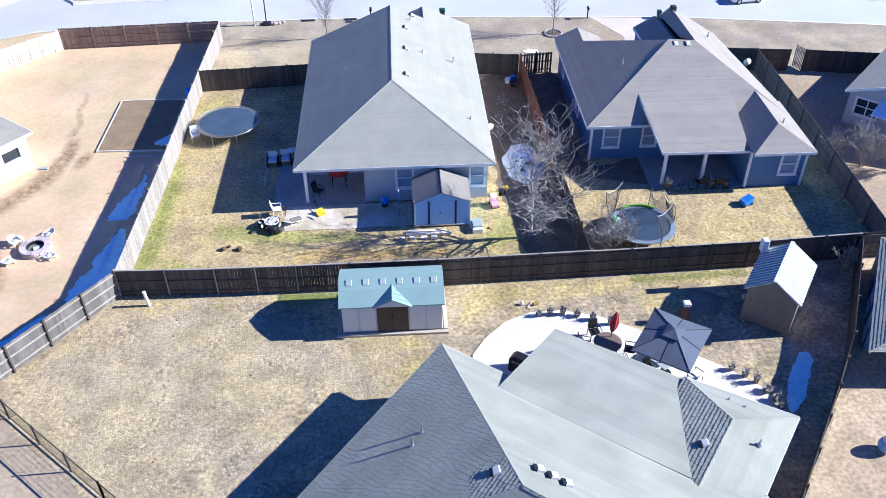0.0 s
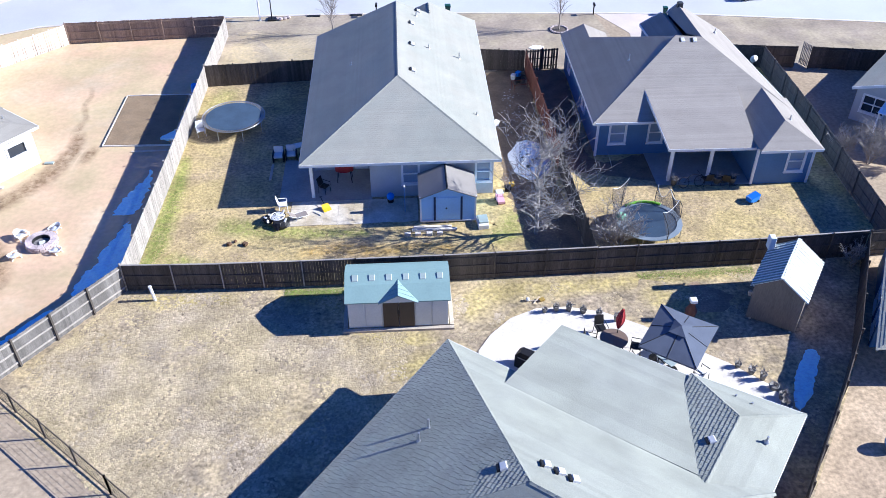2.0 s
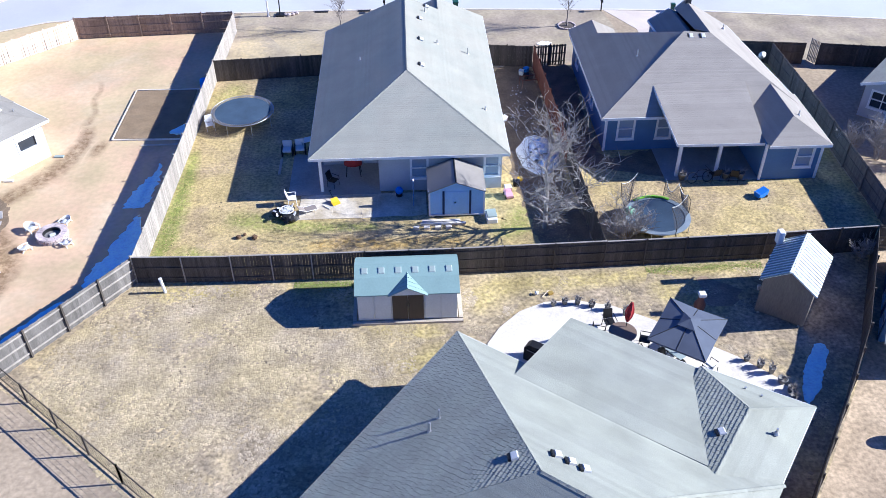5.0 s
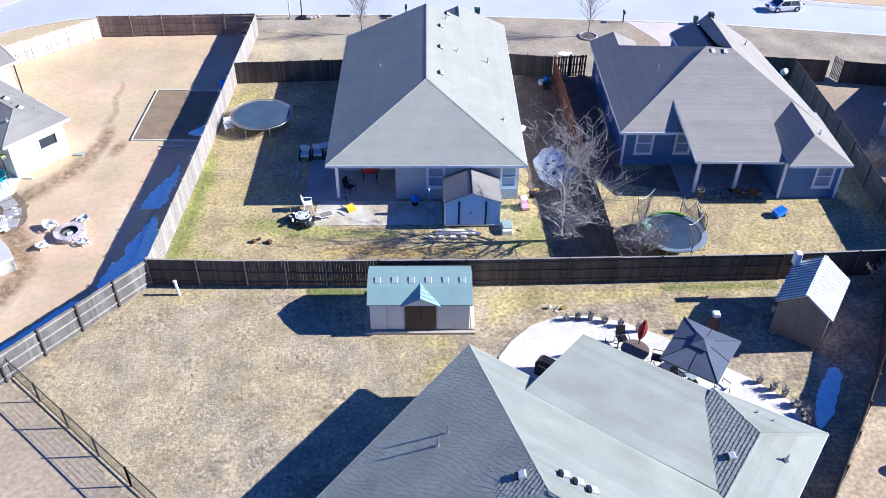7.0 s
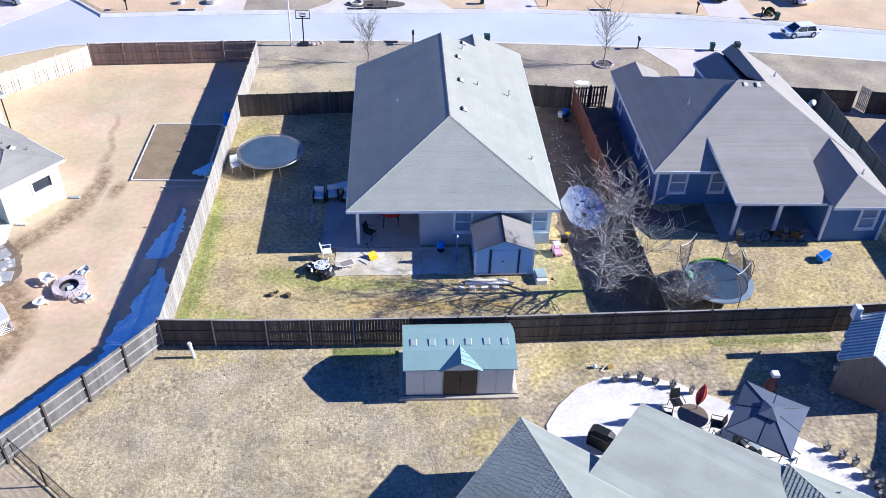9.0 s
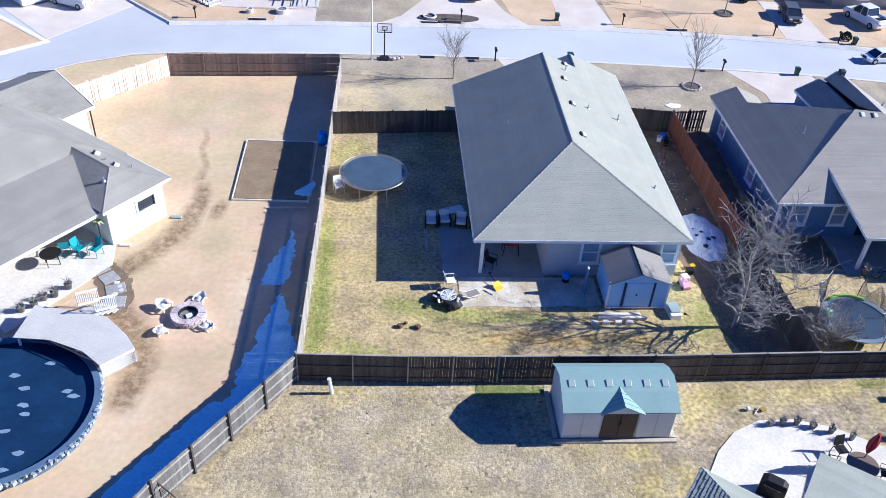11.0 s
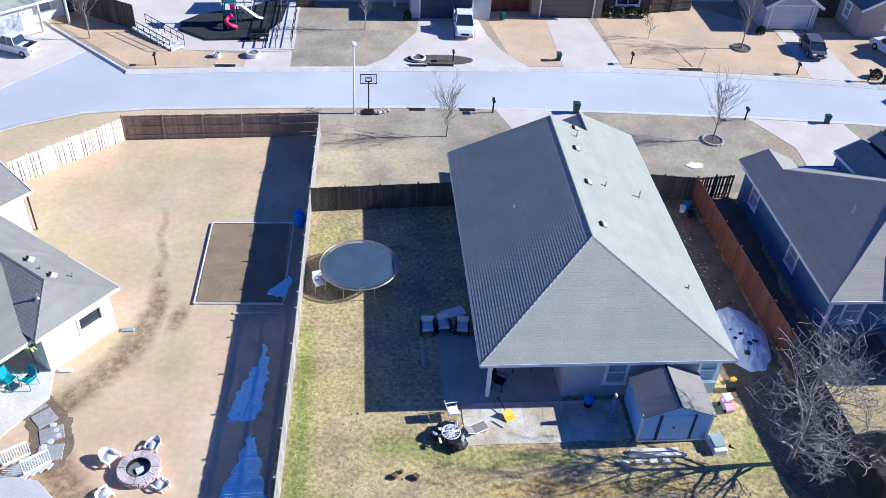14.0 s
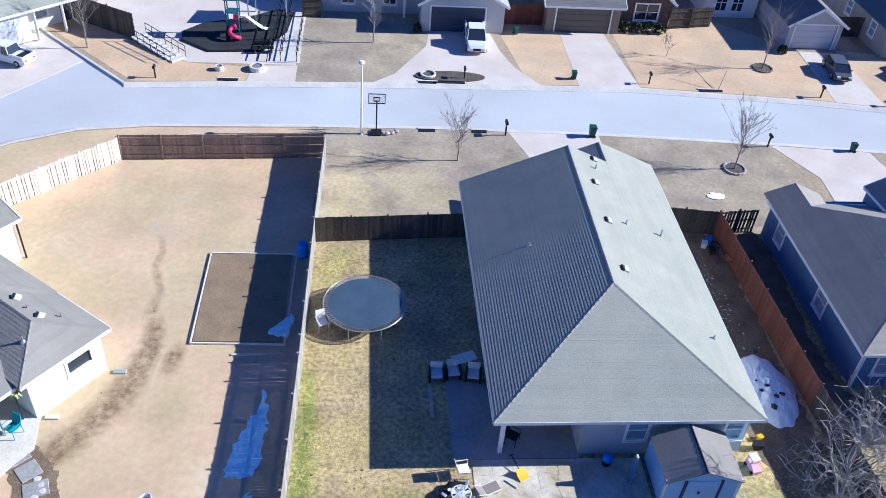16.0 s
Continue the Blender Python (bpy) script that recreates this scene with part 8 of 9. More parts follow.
# ---- vehicles ----
def vehicle(name, m, paint, label, kind_="sedan"):
    th = thing(name, m, label, "car")
    L, W = (5.2, 1.85) if kind_ == "pickup" else (4.35, 1.72)
    h1_, h2_ = (1.0, 1.85) if kind_ == "pickup" else ((0.86, 1.6) if kind_ == "suv" else (0.78, 1.36))
    hl, hw = L / 2, W / 2

    def ring(x, z0, z1, w):
        return [(x, -w, z0), (x, w, z0), (x, w, z1 - 0.12), (x, w - 0.12, z1), (x, -w + 0.12, z1), (x, -w, z1 - 0.12)]
    part("body", Shape().loft([ring(-hl, 0.42, h1_ * 0.86, hw * 0.86), ring(-hl + 0.18, 0.3, h1_, hw * 0.97), ring(-hl * 0.4, 0.26, h1_ + 0.04, hw), ring(hl * 0.45, 0.26, h1_ + 0.03, hw), ring(hl - 0.25, 0.3, h1_ * 0.92, hw * 0.96), ring(hl, 0.42, h1_ * 0.72, hw * 0.82)]), paint, th, "", False)
    c0_, c1_ = (-0.75, 0.85) if kind_ == "pickup" else ((-2.1, 1.0) if kind_ == "suv" else (-1.5, 0.7))
    gl = Shape()
    gl.loft([[(c0_ - 0.1, -hw * 0.93, h1_), (c1_ + 0.65, -hw * 0.93, h1_), (c1_ + 0.65, hw * 0.93, h1_), (c0_ - 0.1, hw * 0.93, h1_)], [(c0_ + 0.2, -hw * 0.78, h2_ - 0.05), (c1_ - 0.15, -hw * 0.78, h2_ - 0.05), (c1_ - 0.15, hw * 0.78, h2_ - 0.05), (c0_ + 0.2, hw * 0.78, h2_ - 0.05)]])
    part("cabin_glass", gl, GLASS, th, "dark car glass")
    part("roof", Shape().cbox(c0_ + 0.12, c1_ - 0.08, -hw * 0.8, hw * 0.8, h2_ - 0.07, h2_, 0.03), paint, th)
    for sy in (-1, 1):
        for xa, xb in ((c0_ - 0.06, c0_ + 0.2), ((c0_ + c1_) / 2 + 0.1, (c0_ + c1_) / 2 + 0.05), (c1_ + 0.6, c1_ - 0.15)):
            pl = Shape().beam((xa, sy * hw * 0.935, h1_), (xb, sy * hw * 0.785, h2_ - 0.04), 0.07, 0.08)
            part("pillar", pl, paint, th)
    if kind_ == "pickup":
        part("bed_floor", Shape().box(-hl + 0.25, -0.95, -hw * 0.82, hw * 0.82, h1_ + 0.005, h1_ + 0.03), BLACK, th, "dark load bed")
        for sy in (-1, 1):
            part("bed_side", Shape().cbox(-hl + 0.08, -0.85, sy * hw * 0.9 - 0.07, sy * hw * 0.9 + 0.07, h1_, h1_ + 0.22, 0.02), paint, th)
        part("tailgate", Shape().cbox(-hl + 0.05, -hl + 0.17, -hw * 0.85, hw * 0.85, h1_ - 0.1, h1_ + 0.22, 0.02), paint, th)
    for sx in (-hl + 0.95, hl - 0.95):
        for sy in (-hw + 0.08, hw - 0.08):
            ty = part("wheel", Shape().tube([(sx, sy - 0.12, 0.34), (sx, sy + 0.12, 0.34)], 0.34, 18), BLACK, th)
            e = 0.125 if sy > 0 else -0.125
            part("rim", Shape().tube([(sx, sy + e * 0.9, 0.34), (sx, sy + e * 1.06, 0.34)], 0.2, 12), STEEL, ty)
    for sy in (-hw * 0.62, hw * 0.62):
        part("headlight", Shape().cbox(hl - 0.12, hl + 0.015, sy - 0.17, sy + 0.17, 0.6, 0.74, 0.02), WHITE, th)
        part("tail_light", Shape().cbox(-hl - 0.01, -hl + 0.1, sy - 0.13, sy + 0.13, 0.65, 0.85, 0.02), RED, th)
        part("mirror", Shape().cbox(c1_ + 0.2, c1_ + 0.34, sy / 0.62 * 1.04 - 0.08, sy / 0.62 * 1.04 + 0.08, h1_ + 0.05, h1_ + 0.2, 0.02), paint, th)
    part("grille", Shape().cbox(hl - 0.05, hl + 0.02, -hw * 0.4, hw * 0.4, 0.5, 0.72, 0.01), BLACK, th)
    part("number_plate", Shape().box(hl + 0.0, hl + 0.03, -0.16, 0.16, 0.4, 0.48), WHITE, th)
    return th


vehicle("pickup_truck", turn(-2.0, 76.2, -92) @ Matrix.Scale(0.86, 4), PAINT_WHITE, "white pickup truck parked on the forecourt", "pickup")
vehicle("car", turn(27.2, 72.8, -98) @ Matrix.Scale(0.86, 4), mat("dark grey car paint", (0.10, 0.10, 0.11), 0.25, 0.03, 1.0, 12.0, 0.02, spec=0.6), "dark grey saloon parked on the driveway", "sedan")
vehicle("car", turn(31.9, 64.4, 188, -0.13) @ Matrix.Scale(0.74, 4), PAINT_WHITE, "white saloon parked on the street", "sedan")
vehicle("pickup_truck", turn(-36.5, 71.2, 155, -0.11) @ Matrix.Scale(0.72, 4), PAINT_WHITE, "white pickup parked by the side street", "pickup")
vehicle("pickup_truck", turn(34.2, 72.4, 108) @ Matrix.Scale(0.85, 4), PAINT_WHITE, "white pickup parked on the tan lawn", "pickup")


# ---- houses across the street ----
def gable_house(x0, x1, y0, y1, eave, ridge, along, siding, shingle, label, garage=None, windows=(), seed=1, parent=None, west_windows=()):
    """House with a gable roof; along 'x' or 'y' is the way of its ridge."""
    th = parent or thing("house", turn((x0 + x1) / 2, (y0 + y1) / 2), label, "house")
    rnd = random.Random(seed)
    o = 0.35
    ops = [(a - x0, b - x0, lo, hi) for a, b, lo, hi in windows]
    if garage:
        ops.append((garage[0] - x0, garage[1] - x0, 0.0, 2.15))
    s = Shape()
    wall(s, (x0, y0), (x1, y0), 0, eave - 0.1, ops)
    wall(s, (x1, y0), (x1, y1), 0, eave - 0.1)
    wall(s, (x1, y1), (x0, y1), 0, eave - 0.1)
    wall(s, (x0, y1), (x0, y0), 0, eave - 0.1, [(y1 - b, y1 - a, lo, hi) for a, b, lo, hi in west_windows])
    if along == "y":
        xm = (x0 + x1) / 2
        for y in (y0, y1):
            d = 0.12 if y == y0 else -0.12
            s.loft([[(x0, y, eave - 0.1), (x1, y, eave - 0.1), (xm, y, ridge - 0.12)], [(x0, y + d, eave - 0.1), (x1, y + d, eave - 0.1), (xm, y + d, ridge - 0.12)]])
        sl_ = (ridge - eave) / (x1 - xm)
        faces = (([(x0 - o, y0 - o, eave - o * sl_), (xm, y0 - o, ridge), (xm, y1 + o, ridge), (x0 - o, y1 + o, eave - o * sl_)], (-1, 0)), ([(x1 + o, y0 - o, eave - o * sl_), (xm, y0 - o, ridge), (xm, y1 + o, ridge), (x1 + o, y1 + o, eave - o * sl_)], (1, 0)))
        tr = Shape()
        for sx in (x0 - o, x1 + o):
            tr.beam((sx, y0 - o, eave - o * sl_ - 0.08), (xm, y0 - o, ridge - 0.08), 0.06, 0.22)
    else:
        ym = (y0 + y1) / 2
        for x in (x0, x1):
            d = 0.12 if x == x0 else -0.12
            s.loft([[(x, y0, eave - 0.1), (x, y1, eave - 0.1), (x, ym, ridge - 0.12)], [(x + d, y0, eave - 0.1), (x + d, y1, eave - 0.1), (x + d, ym, ridge - 0.12)]])
        sl_ = (ridge - eave) / (ym - y0)
        faces = (([(x0 - o, y0 - o, eave - o * sl_), (x1 + o, y0 - o, eave - o * sl_), (x1 + o, ym, ridge), (x0 - o, ym, ridge)], (0, -1)), ([(x0 - o, y1 + o, eave - o * sl_), (x1 + o, y1 + o, eave - o * sl_), (x1 + o, ym, ridge), (x0 - o, ym, ridge)], (0, 1)))
        tr = Shape()
        fascia(tr, (x0 - o, y0 - o), (x1 + o, y0 - o), eave - o * sl_)
        for sx in (x0 - o, x1 + o):
            tr.beam((sx, y0 - o, eave - o * sl_ - 0.08), (sx, ym, ridge - 0.08), 0.06, 0.2)
    wpart("wall", s, siding, th)
    for poly, dn in faces:
        wpart("roof", shingles(Shape(), poly, dn, rnd, 0.3, 0.0, 0.012), shingle, th)
    wpart("fascia", tr, TRIM, th, "white eave board")
    for a, b, lo, hi in windows:
        window(th, (x0, y0), (x1, y0), a - x0, b - x0, lo, hi, True, True)
    for a, b, lo, hi in west_windows:
        window(th, (x0, y1), (x0, y0), y1 - b, y1 - a, lo, hi, True)
    if garage:
        n = 4
        for i in range(n):
            g = Shape().cbox(garage[0] + 0.02, garage[1] - 0.02, y0 + 0.06, y0 + 0.12, 0.01 + i * 0.53, 0.53 + i * 0.53, 0.012)
            wpart("garage_door_panel", g, garage[2], th)
        f_ = Shape()
        f_.box(garage[0] - 0.12, garage[0], y0 - 0.03, y0 + 0.05, 0, 2.27)
        f_.box(garage[1], garage[1] + 0.12, y0 - 0.03, y0 + 0.05, 0, 2.27)
        f_.box(garage[0], garage[1], y0 - 0.03, y0 + 0.05, 2.15, 2.27)
        wpart("garage_trim", f_, TRIM, th)
    return th


GDOOR = mat("blue grey garage door", (0.06, 0.075, 0.11), 0.55, 0.06, 1.0, 8.0, 0.04)
TDOOR = mat("taupe garage door", (0.13, 0.115, 0.10), 0.55, 0.06, 1.0, 8.0, 0.04)
WDOOR = mat("white garage door", (0.55, 0.56, 0.60), 0.55, 0.04, 1.0, 8.0, 0.03)
f1 = gable_house(-6.3, 0.5, 78.2, 86, 2.6, 4.6, "y", SIDING_GREY, SHINGLE_TAN, "grey house with a dark garage door", (-5.5, -1.1, GDOOR), (), 81)
gable_house(-14.5, -6.3, 81.5, 92, 2.6, 5.4, "x", SIDING_GREY, SHINGLE_TAN, "", None, ((-12.8, -11.8, 0.8, 2.1), (-9.3, -8.3, 0.8, 2.1)), 82, f1)
for x in (-10.3, -7.6):
    wpart("porch_post", Shape().box(x - 0.1, x + 0.1, 80.6, 80.8, 0, 2.5), TRIM, f1)
wpart("porch_roof", shingles(Shape(), [(-11, 80.2, 2.45), (-6.3, 80.2, 2.45), (-6.3, 81.8, 3.0), (-11, 81.8, 3.0)], (0, -1), random.Random(3), 0.3), SHINGLE_TAN, f1)
f2 = gable_house(4.2, 10.4, 78.9, 88, 2.6, 4.9, "x", SIDING_TAN, SHINGLE_FAR, "taupe house with a grey garage door", (5.0, 9.6, TDOOR), (), 83)
gable_house(10.4, 15.2, 80.4, 90, 2.5, 4.3, "y", BRICK_DARK, SHINGLE_FAR, "", None, ((12.1, 14.1, 0.7, 2.1),), 84, f2)
f3 = gable_house(19.2, 24.0, 83.2, 92, 2.5, 4.2, "y", SIDING_WHITE, SHINGLE_FAR, "pale house with bay window and a white garage", None, ((20.2, 21.2, 0.6, 2.1), (21.7, 22.7, 0.6, 2.1)), 85)
gable_house(24.5, 29.1, 77.2, 86, 2.35, 3.75, "y", mat("pale grey siding", (0.46, 0.47, 0.50), 0.7, 0.05, 1.0, 12.0, 0.04), SHINGLE_FAR, "", (25.0, 28.6, WDOOR), (), 86, f3)
gable_house(32.5, 44.0, 76.0, 92, 2.7, 5.8, "y", mat("light taupe siding", (0.37, 0.335, 0.31), 0.7, 0.08, 1.0, 14.0, 0.06, 0.1), SHINGLE_FAR, "taupe house with white-framed side windows", None, ((35, 36, 0.8, 2.1),), 87, None, ((78.0, 78.9, 0.9, 2.1), (82.5, 83.4, 0.9, 2.1)))
f5 = thing("house", turn(-40, 77), "white house with grey roof and a porch at the street end", "house")
P5 = at2((-40.2, 70.2), (0.73, 0.683), (-0.683, 0.73))
s5 = Shape()
for a_, b_, op in (((0, 0), (6.0, 0), ()), ((6.0, 0), (6.0, 1.6), ()), ((6.0, 1.6), (11, 1.6), [(1.2, 2.2, 0.8, 2.1), (3.2, 4.1, 0.02, 2.1)]), ((11, 1.6), (11, 10), ()), ((11, 10), (0, 10), ()), ((0, 10), (0, 0), ())):
    wall(s5, P5(*a_)[:2], P5(*b_)[:2], 0, 2.4, op)
wpart("wall", s5, SIDING_WHITE, f5)
window(f5, P5(6.0, 1.6)[:2], P5(11, 1.6)[:2], 1.2, 2.2, 0.8, 2.1)
wpart("door", Shape().loft([[P5(9.22, 1.62, z), P5(10.08, 1.62, z), P5(10.08, 1.68, z), P5(9.22, 1.68, z)] for z in (0.02, 2.1)]), DARKDOOR, f5)
for poly, dn in (([P5(-0.4, -0.4, 2.45), P5(11.4, -0.4, 2.45), P5(11.4, 5, 4.6), P5(-0.4, 5, 4.6)], (0.683, -0.73)), ([P5(-0.4, 10.4, 2.45), P5(11.4, 10.4, 2.45), P5(11.4, 5, 4.6), P5(-0.4, 5, 4.6)], (-0.683, 0.73))):
    wpart("roof", shingles(Shape(), poly, dn, random.Random(88), 0.25, 0.0, 0.004), SHINGLE_GREY, f5)
for u_ in (0, 10.9):
    wpart("gable", Shape().loft([[P5(w_, 0, 2.4), P5(w_, 10, 2.4), P5(w_, 5, 4.4)] for w_ in (u_, u_ + 0.1)]), SIDING_WHITE, f5)
wpart("fascia", Shape().beam(P5(-0.4, -0.42, 2.38), P5(11.4, -0.42, 2.38), 0.05, 0.18), TRIM, f5)
for u_ in (6.4, 8.6, 10.8):
    wpart("porch_post", Shape().beam(P5(u_, -0.2, 0), P5(u_, -0.2, 2.35), 0.16, 0.16), TRIM, f5, "white porch post")
for i in range(4):
    wpart("garage_door_panel", Shape().loft([[P5(1.0, -0.05, z), P5(5.0, -0.05, z), P5(5.0, 0.02, z), P5(1.0, 0.02, z)] for z in (0.02 + i * 0.53, 0.53 + i * 0.53)]), WDOOR, f5)
f6 = thing("house", turn(36, 43), "grey neighbouring house with a cross-barred window and awning", "house")
P6 = at2((30.95, 43.05), (0.73, -0.683), (0.683, 0.73))
s6 = Shape()
win6 = [(0.55, 2.0, 0.85, 2.0)]
for a_, b_, op in (((0.3, 0.3), (9.7, 0.3), win6), ((9.7, 0.3), (9.7, 14), ()), ((9.7, 14), (0.3, 14), ()), ((0.3, 14), (0.3, 0.3), ())):
    wall(s6, P6(*a_)[:2], P6(*b_)[:2], 0, 2.35, op)
s6.loft([[P6(0.3, y, 2.35), P6(9.7, y, 2.35), P6(5, y, 4.25)] for y in (0.3, 0.42)])
s6.loft([[P6(0.3, y, 2.35), P6(9.7, y, 2.35), P6(5, y, 4.25)] for y in (13.88, 14)])
wpart("wall", s6, SIDING_GREY, f6)
window(f6, P6(0.3, 0.3)[:2], P6(9.7, 0.3)[:2], *win6[0], True, True)
for poly, dn in (([P6(0, 0, 2.42), P6(5, 0, 4.42), P6(5, 14.3, 4.42), P6(0, 14.3, 2.42)], (-0.73, 0.683)), ([P6(10, 0, 2.42), P6(5, 0, 4.42), P6(5, 14.3, 4.42), P6(10, 14.3, 2.42)], (0.73, -0.683))):
    wpart("roof", shingles(Shape(), poly, dn, random.Random(89), 0.25, 0.0, 0.008), SHINGLE_TAN, f6)
for a_ in (0, 10):
    wpart("bargeboard", Shape().beam(P6(a_, -0.02, 2.34), P6(5, -0.02, 4.34), 0.05, 0.18), TRIM, f6)
aw = wpart("awning", Shape().loft([[P6(2.3, 0.28, 2.3), P6(5.2, 0.28, 2.3), P6(5.2, 0.28, 2.36), P6(2.3, 0.28, 2.36)], [P6(2.3, -1.6, 1.95), P6(5.2, -1.6, 1.95), P6(5.2, -1.6, 2.01), P6(2.3, -1.6, 2.01)]]), SHEETING, f6, "white awning roof")
for a_ in (2.4, 5.1):
    wpart("post", Shape().beam(P6(a_, -1.5, 0), P6(a_, -1.5, 1.95), 0.08, 0.08), TRIM, aw)
gate = thing("gate", turn(31.45, 50.6), "open dark cedar gate leaf in the fence", "gate")
for i in range(7):
    q = Vector((-0.06 * i, 0.13 * i, 0))
    part("board", Shape().beam(q + Vector((0, 0, 0.05)), q + Vector((0, 0, 1.8)), 0.02, 0.145), WOOD_GREY, gate)
for z in (0.4, 1.4):
    part("rail", Shape().beam((0.03, 0, z), (-0.35, 0.8, z), 0.04, 0.09), WOOD_GREY, gate)
f7 = thing("house", turn(25, 20.4), "neighbouring house corner with two white-framed windows", "house")
P7 = at2((21.85, 19.4), (0.88, -0.475), (0.475, 0.88))
s7 = Shape()
wins7 = [(2.62, 3.65, 0.9, 2.0), (4.6, 5.65, 0.9, 2.0)]
wall(s7, P7(0, 9)[:2], P7(0, 2.3)[:2], 0, 2.4, [(9 - b_, 9 - a_, lo, hi) for a_, b_, lo, hi in wins7])
wall(s7, P7(0, 2.3)[:2], (29.6, 20.9), 0, 2.4)
wall(s7, (29.6, 20.9), P7(9, 9)[:2], 0, 2.4)
wall(s7, P7(9, 9)[:2], P7(0, 9)[:2], 0, 2.4)
wpart("wall", s7, SIDING_BLUE, f7, "dark shaded siding")
for a_, b_, lo, hi in wins7:
    window(f7, P7(0, 9)[:2], P7(0, 2.3)[:2], 9 - b_, 9 - a_, lo, hi)
c7 = [P7(-0.12, -0.12, 2.5), (29.9, 18.8, 2.5), P7(9.3, 9.3, 2.5), P7(-0.12, 9.3, 2.5)]
for i, dn in enumerate(((-0.06, -1), (0.88, -0.1), (0.475, 0.88), (-0.88, 0.475))):
    poly = [c7[i], c7[(i + 1) % 4], P7(4.5, 4.6, 4.5)]
    wpart("roof", shingles(Shape(), poly, dn, random.Random(7), 0.16, 0.5, 0.016), SHINGLE_TAN, f7)
wpart("porch_post", Shape().box(26.93, 27.07, 19.43, 19.57, 0.4, 2.4), TRIM, f7)
f7.matrix_basis = Matrix.Translation((0.1, 0, -0.5)) @ f7.matrix_basis
ball = thing("exercise_ball", turn(21.3, 15.4), "large blue and white ball on the bare lawn", "ball")
part("ball", Shape().loft([[(0.38 * math.sin(t) * math.cos(a), 0.38 * math.sin(t) * math.sin(a), 0.38 - 0.38 * math.cos(t)) for a in (6.283 * i / 16 for i in range(16))] for t in (0.1, 0.5, 0.9, 1.3, 1.57, 1.85, 2.2, 2.6, 3.04)]), mat("pale blue vinyl", (0.22, 0.45, 0.75), 0.35, 0.05, 1.0, 10.0, 0.03), ball, "", True)
part("cap", Shape().loft([[(0.385 * math.sin(t) * math.cos(a), 0.385 * math.sin(t) * math.sin(a), 0.38 + 0.385 * math.cos(t)) for a in (6.283 * i / 16 for i in range(16))] for t in (0.75, 0.5, 0.25, 0.05)]), WHITE, ball, "white patch", True)
fence([(-16.0, 80.0), (-14.5, 80.2)], 1.8, WOOD_DARK, "dark cedar fence across the street", -1, seed=31)
fence([(0.6, 80.0), (4.2, 80.2)], 1.8, WOOD_RED, "reddish cedar fence between houses", -1, seed=32)
fence([(15.2, 80.2), (19.2, 81.0)], 1.8, WOOD_DARK, "dark cedar fence between houses", -1, seed=33)
fence([(29.4, 80), (32.5, 80)], 1.8, WOOD_DARK, "dark cedar fence beside the garage", -1, seed=34)
fence([(-35.0, 79.0), (-28.4, 75.0)], 2.1, WOOD_DARK, "dark fence along the playground slope", 1, seed=35)
EVERG = mat("dull evergreen leaves", (0.045, 0.06, 0.03), 0.8, 0.3, 3.0, 14.0, 0.3, island=0.4)


def bush(x, y, r, h, seed, label, material=None):
    rnd = random.Random(seed)
    th = thing("bush", turn(x, y), label, "bush")
    lf = Shape()
    for i in range(420):
        a, e, d = rnd.uniform(0, 6.28), rnd.uniform(0, 1.5), rnd.uniform(0.6, 1.0) ** 0.5
        c = Vector((r * d * math.cos(a) * math.cos(e), r * d * math.sin(a) * math.cos(e), 0.1 + h * d * math.sin(e)))
        u_, v_ = (Vector((rnd.uniform(-1, 1), rnd.uniform(-1, 1), rnd.uniform(-1, 1))).normalized() * 0.09 for _ in range(2))
        lf.face([c - u_, c + v_, c + u_, c - v_])
    part("foliage", lf, material or EVERG, th)
    st = Shape()
    for i in range(5):
        a = rnd.uniform(0, 6.28)
        st.tube([(0, 0, -0.02), (0.4 * r * math.cos(a), 0.4 * r * math.sin(a), h * 0.7)], [0.02, 0.008], 4, False)
    part("stems", st, BARK, th)


for i, (x, y, r, h) in enumerate(((11.2, 79.5, 0.6, 0.8), (12.2, 79.4, 0.6, 0.75), (13.3, 79.5, 0.65, 0.8), (14.3, 79.4, 0.5, 0.7), (24.0, 76.3, 0.4, 0.6), (-6.6, 77.9, 0.35, 0.7), (30.6, 68.3, 0.5, 0.6))):
    bush(x, y, r, h, 100 + i, "dull green evergreen shrub by the house wall")
for i, (x, y) in enumerate(((33.3, 51.6), (34.9, 51.3))):
    bush(x, y, 0.3, 0.45, 120 + i, "small yellow green tuft on the front lawn", mat("yellow green leaves", (0.20, 0.22, 0.05), 0.8, 0.2, 3.0, 14.0, 0.2, island=0.3))

# ---- playground ----
pad_ = [(-24.9, 75.0), (-22.7, 73.3), (-18.8, 73.6), (-17.2, 77.0), (-16.9, 80.6), (-18.2, 81.2), (-20.4, 79.4), (-23.6, 78.2), (-25.0, 76.6)]
sheet("pavement_mat_kerb", [(x + 0.035 * (x + 21), y + 0.035 * (y - 76.8)) for x, y in pad_], 0.0, 0.1, BLACK, "black edging of the safety mat", "kerb")
sheet("pavement_mat", pad_, 0.0, 0.13, mat("black rubber chips", (0.03, 0.032, 0.036), 0.9, 0.25, 1.0, 14.0, 0.3), "black rubber safety mat", "safety mat")
TOWER = mat("dark teal play tower", (0.02, 0.11, 0.16), 0.5, 0.1, 1.0, 12.0, 0.05)
pg = thing("playground", turn(-21.0, 76.0, 0, 0.04) @ Matrix.Scale(0.66, 4), "playground tower with a magenta slide on a black safety mat", "playground")
for x, y in ((-0.8, -0.6), (0.6, -0.6), (-0.8, 0.8), (0.6, 0.8)):
    part("tower_post", Shape().tube([(x, y, 0.1), (x, y, 5.2)], 0.07, 8), TOWER, pg)
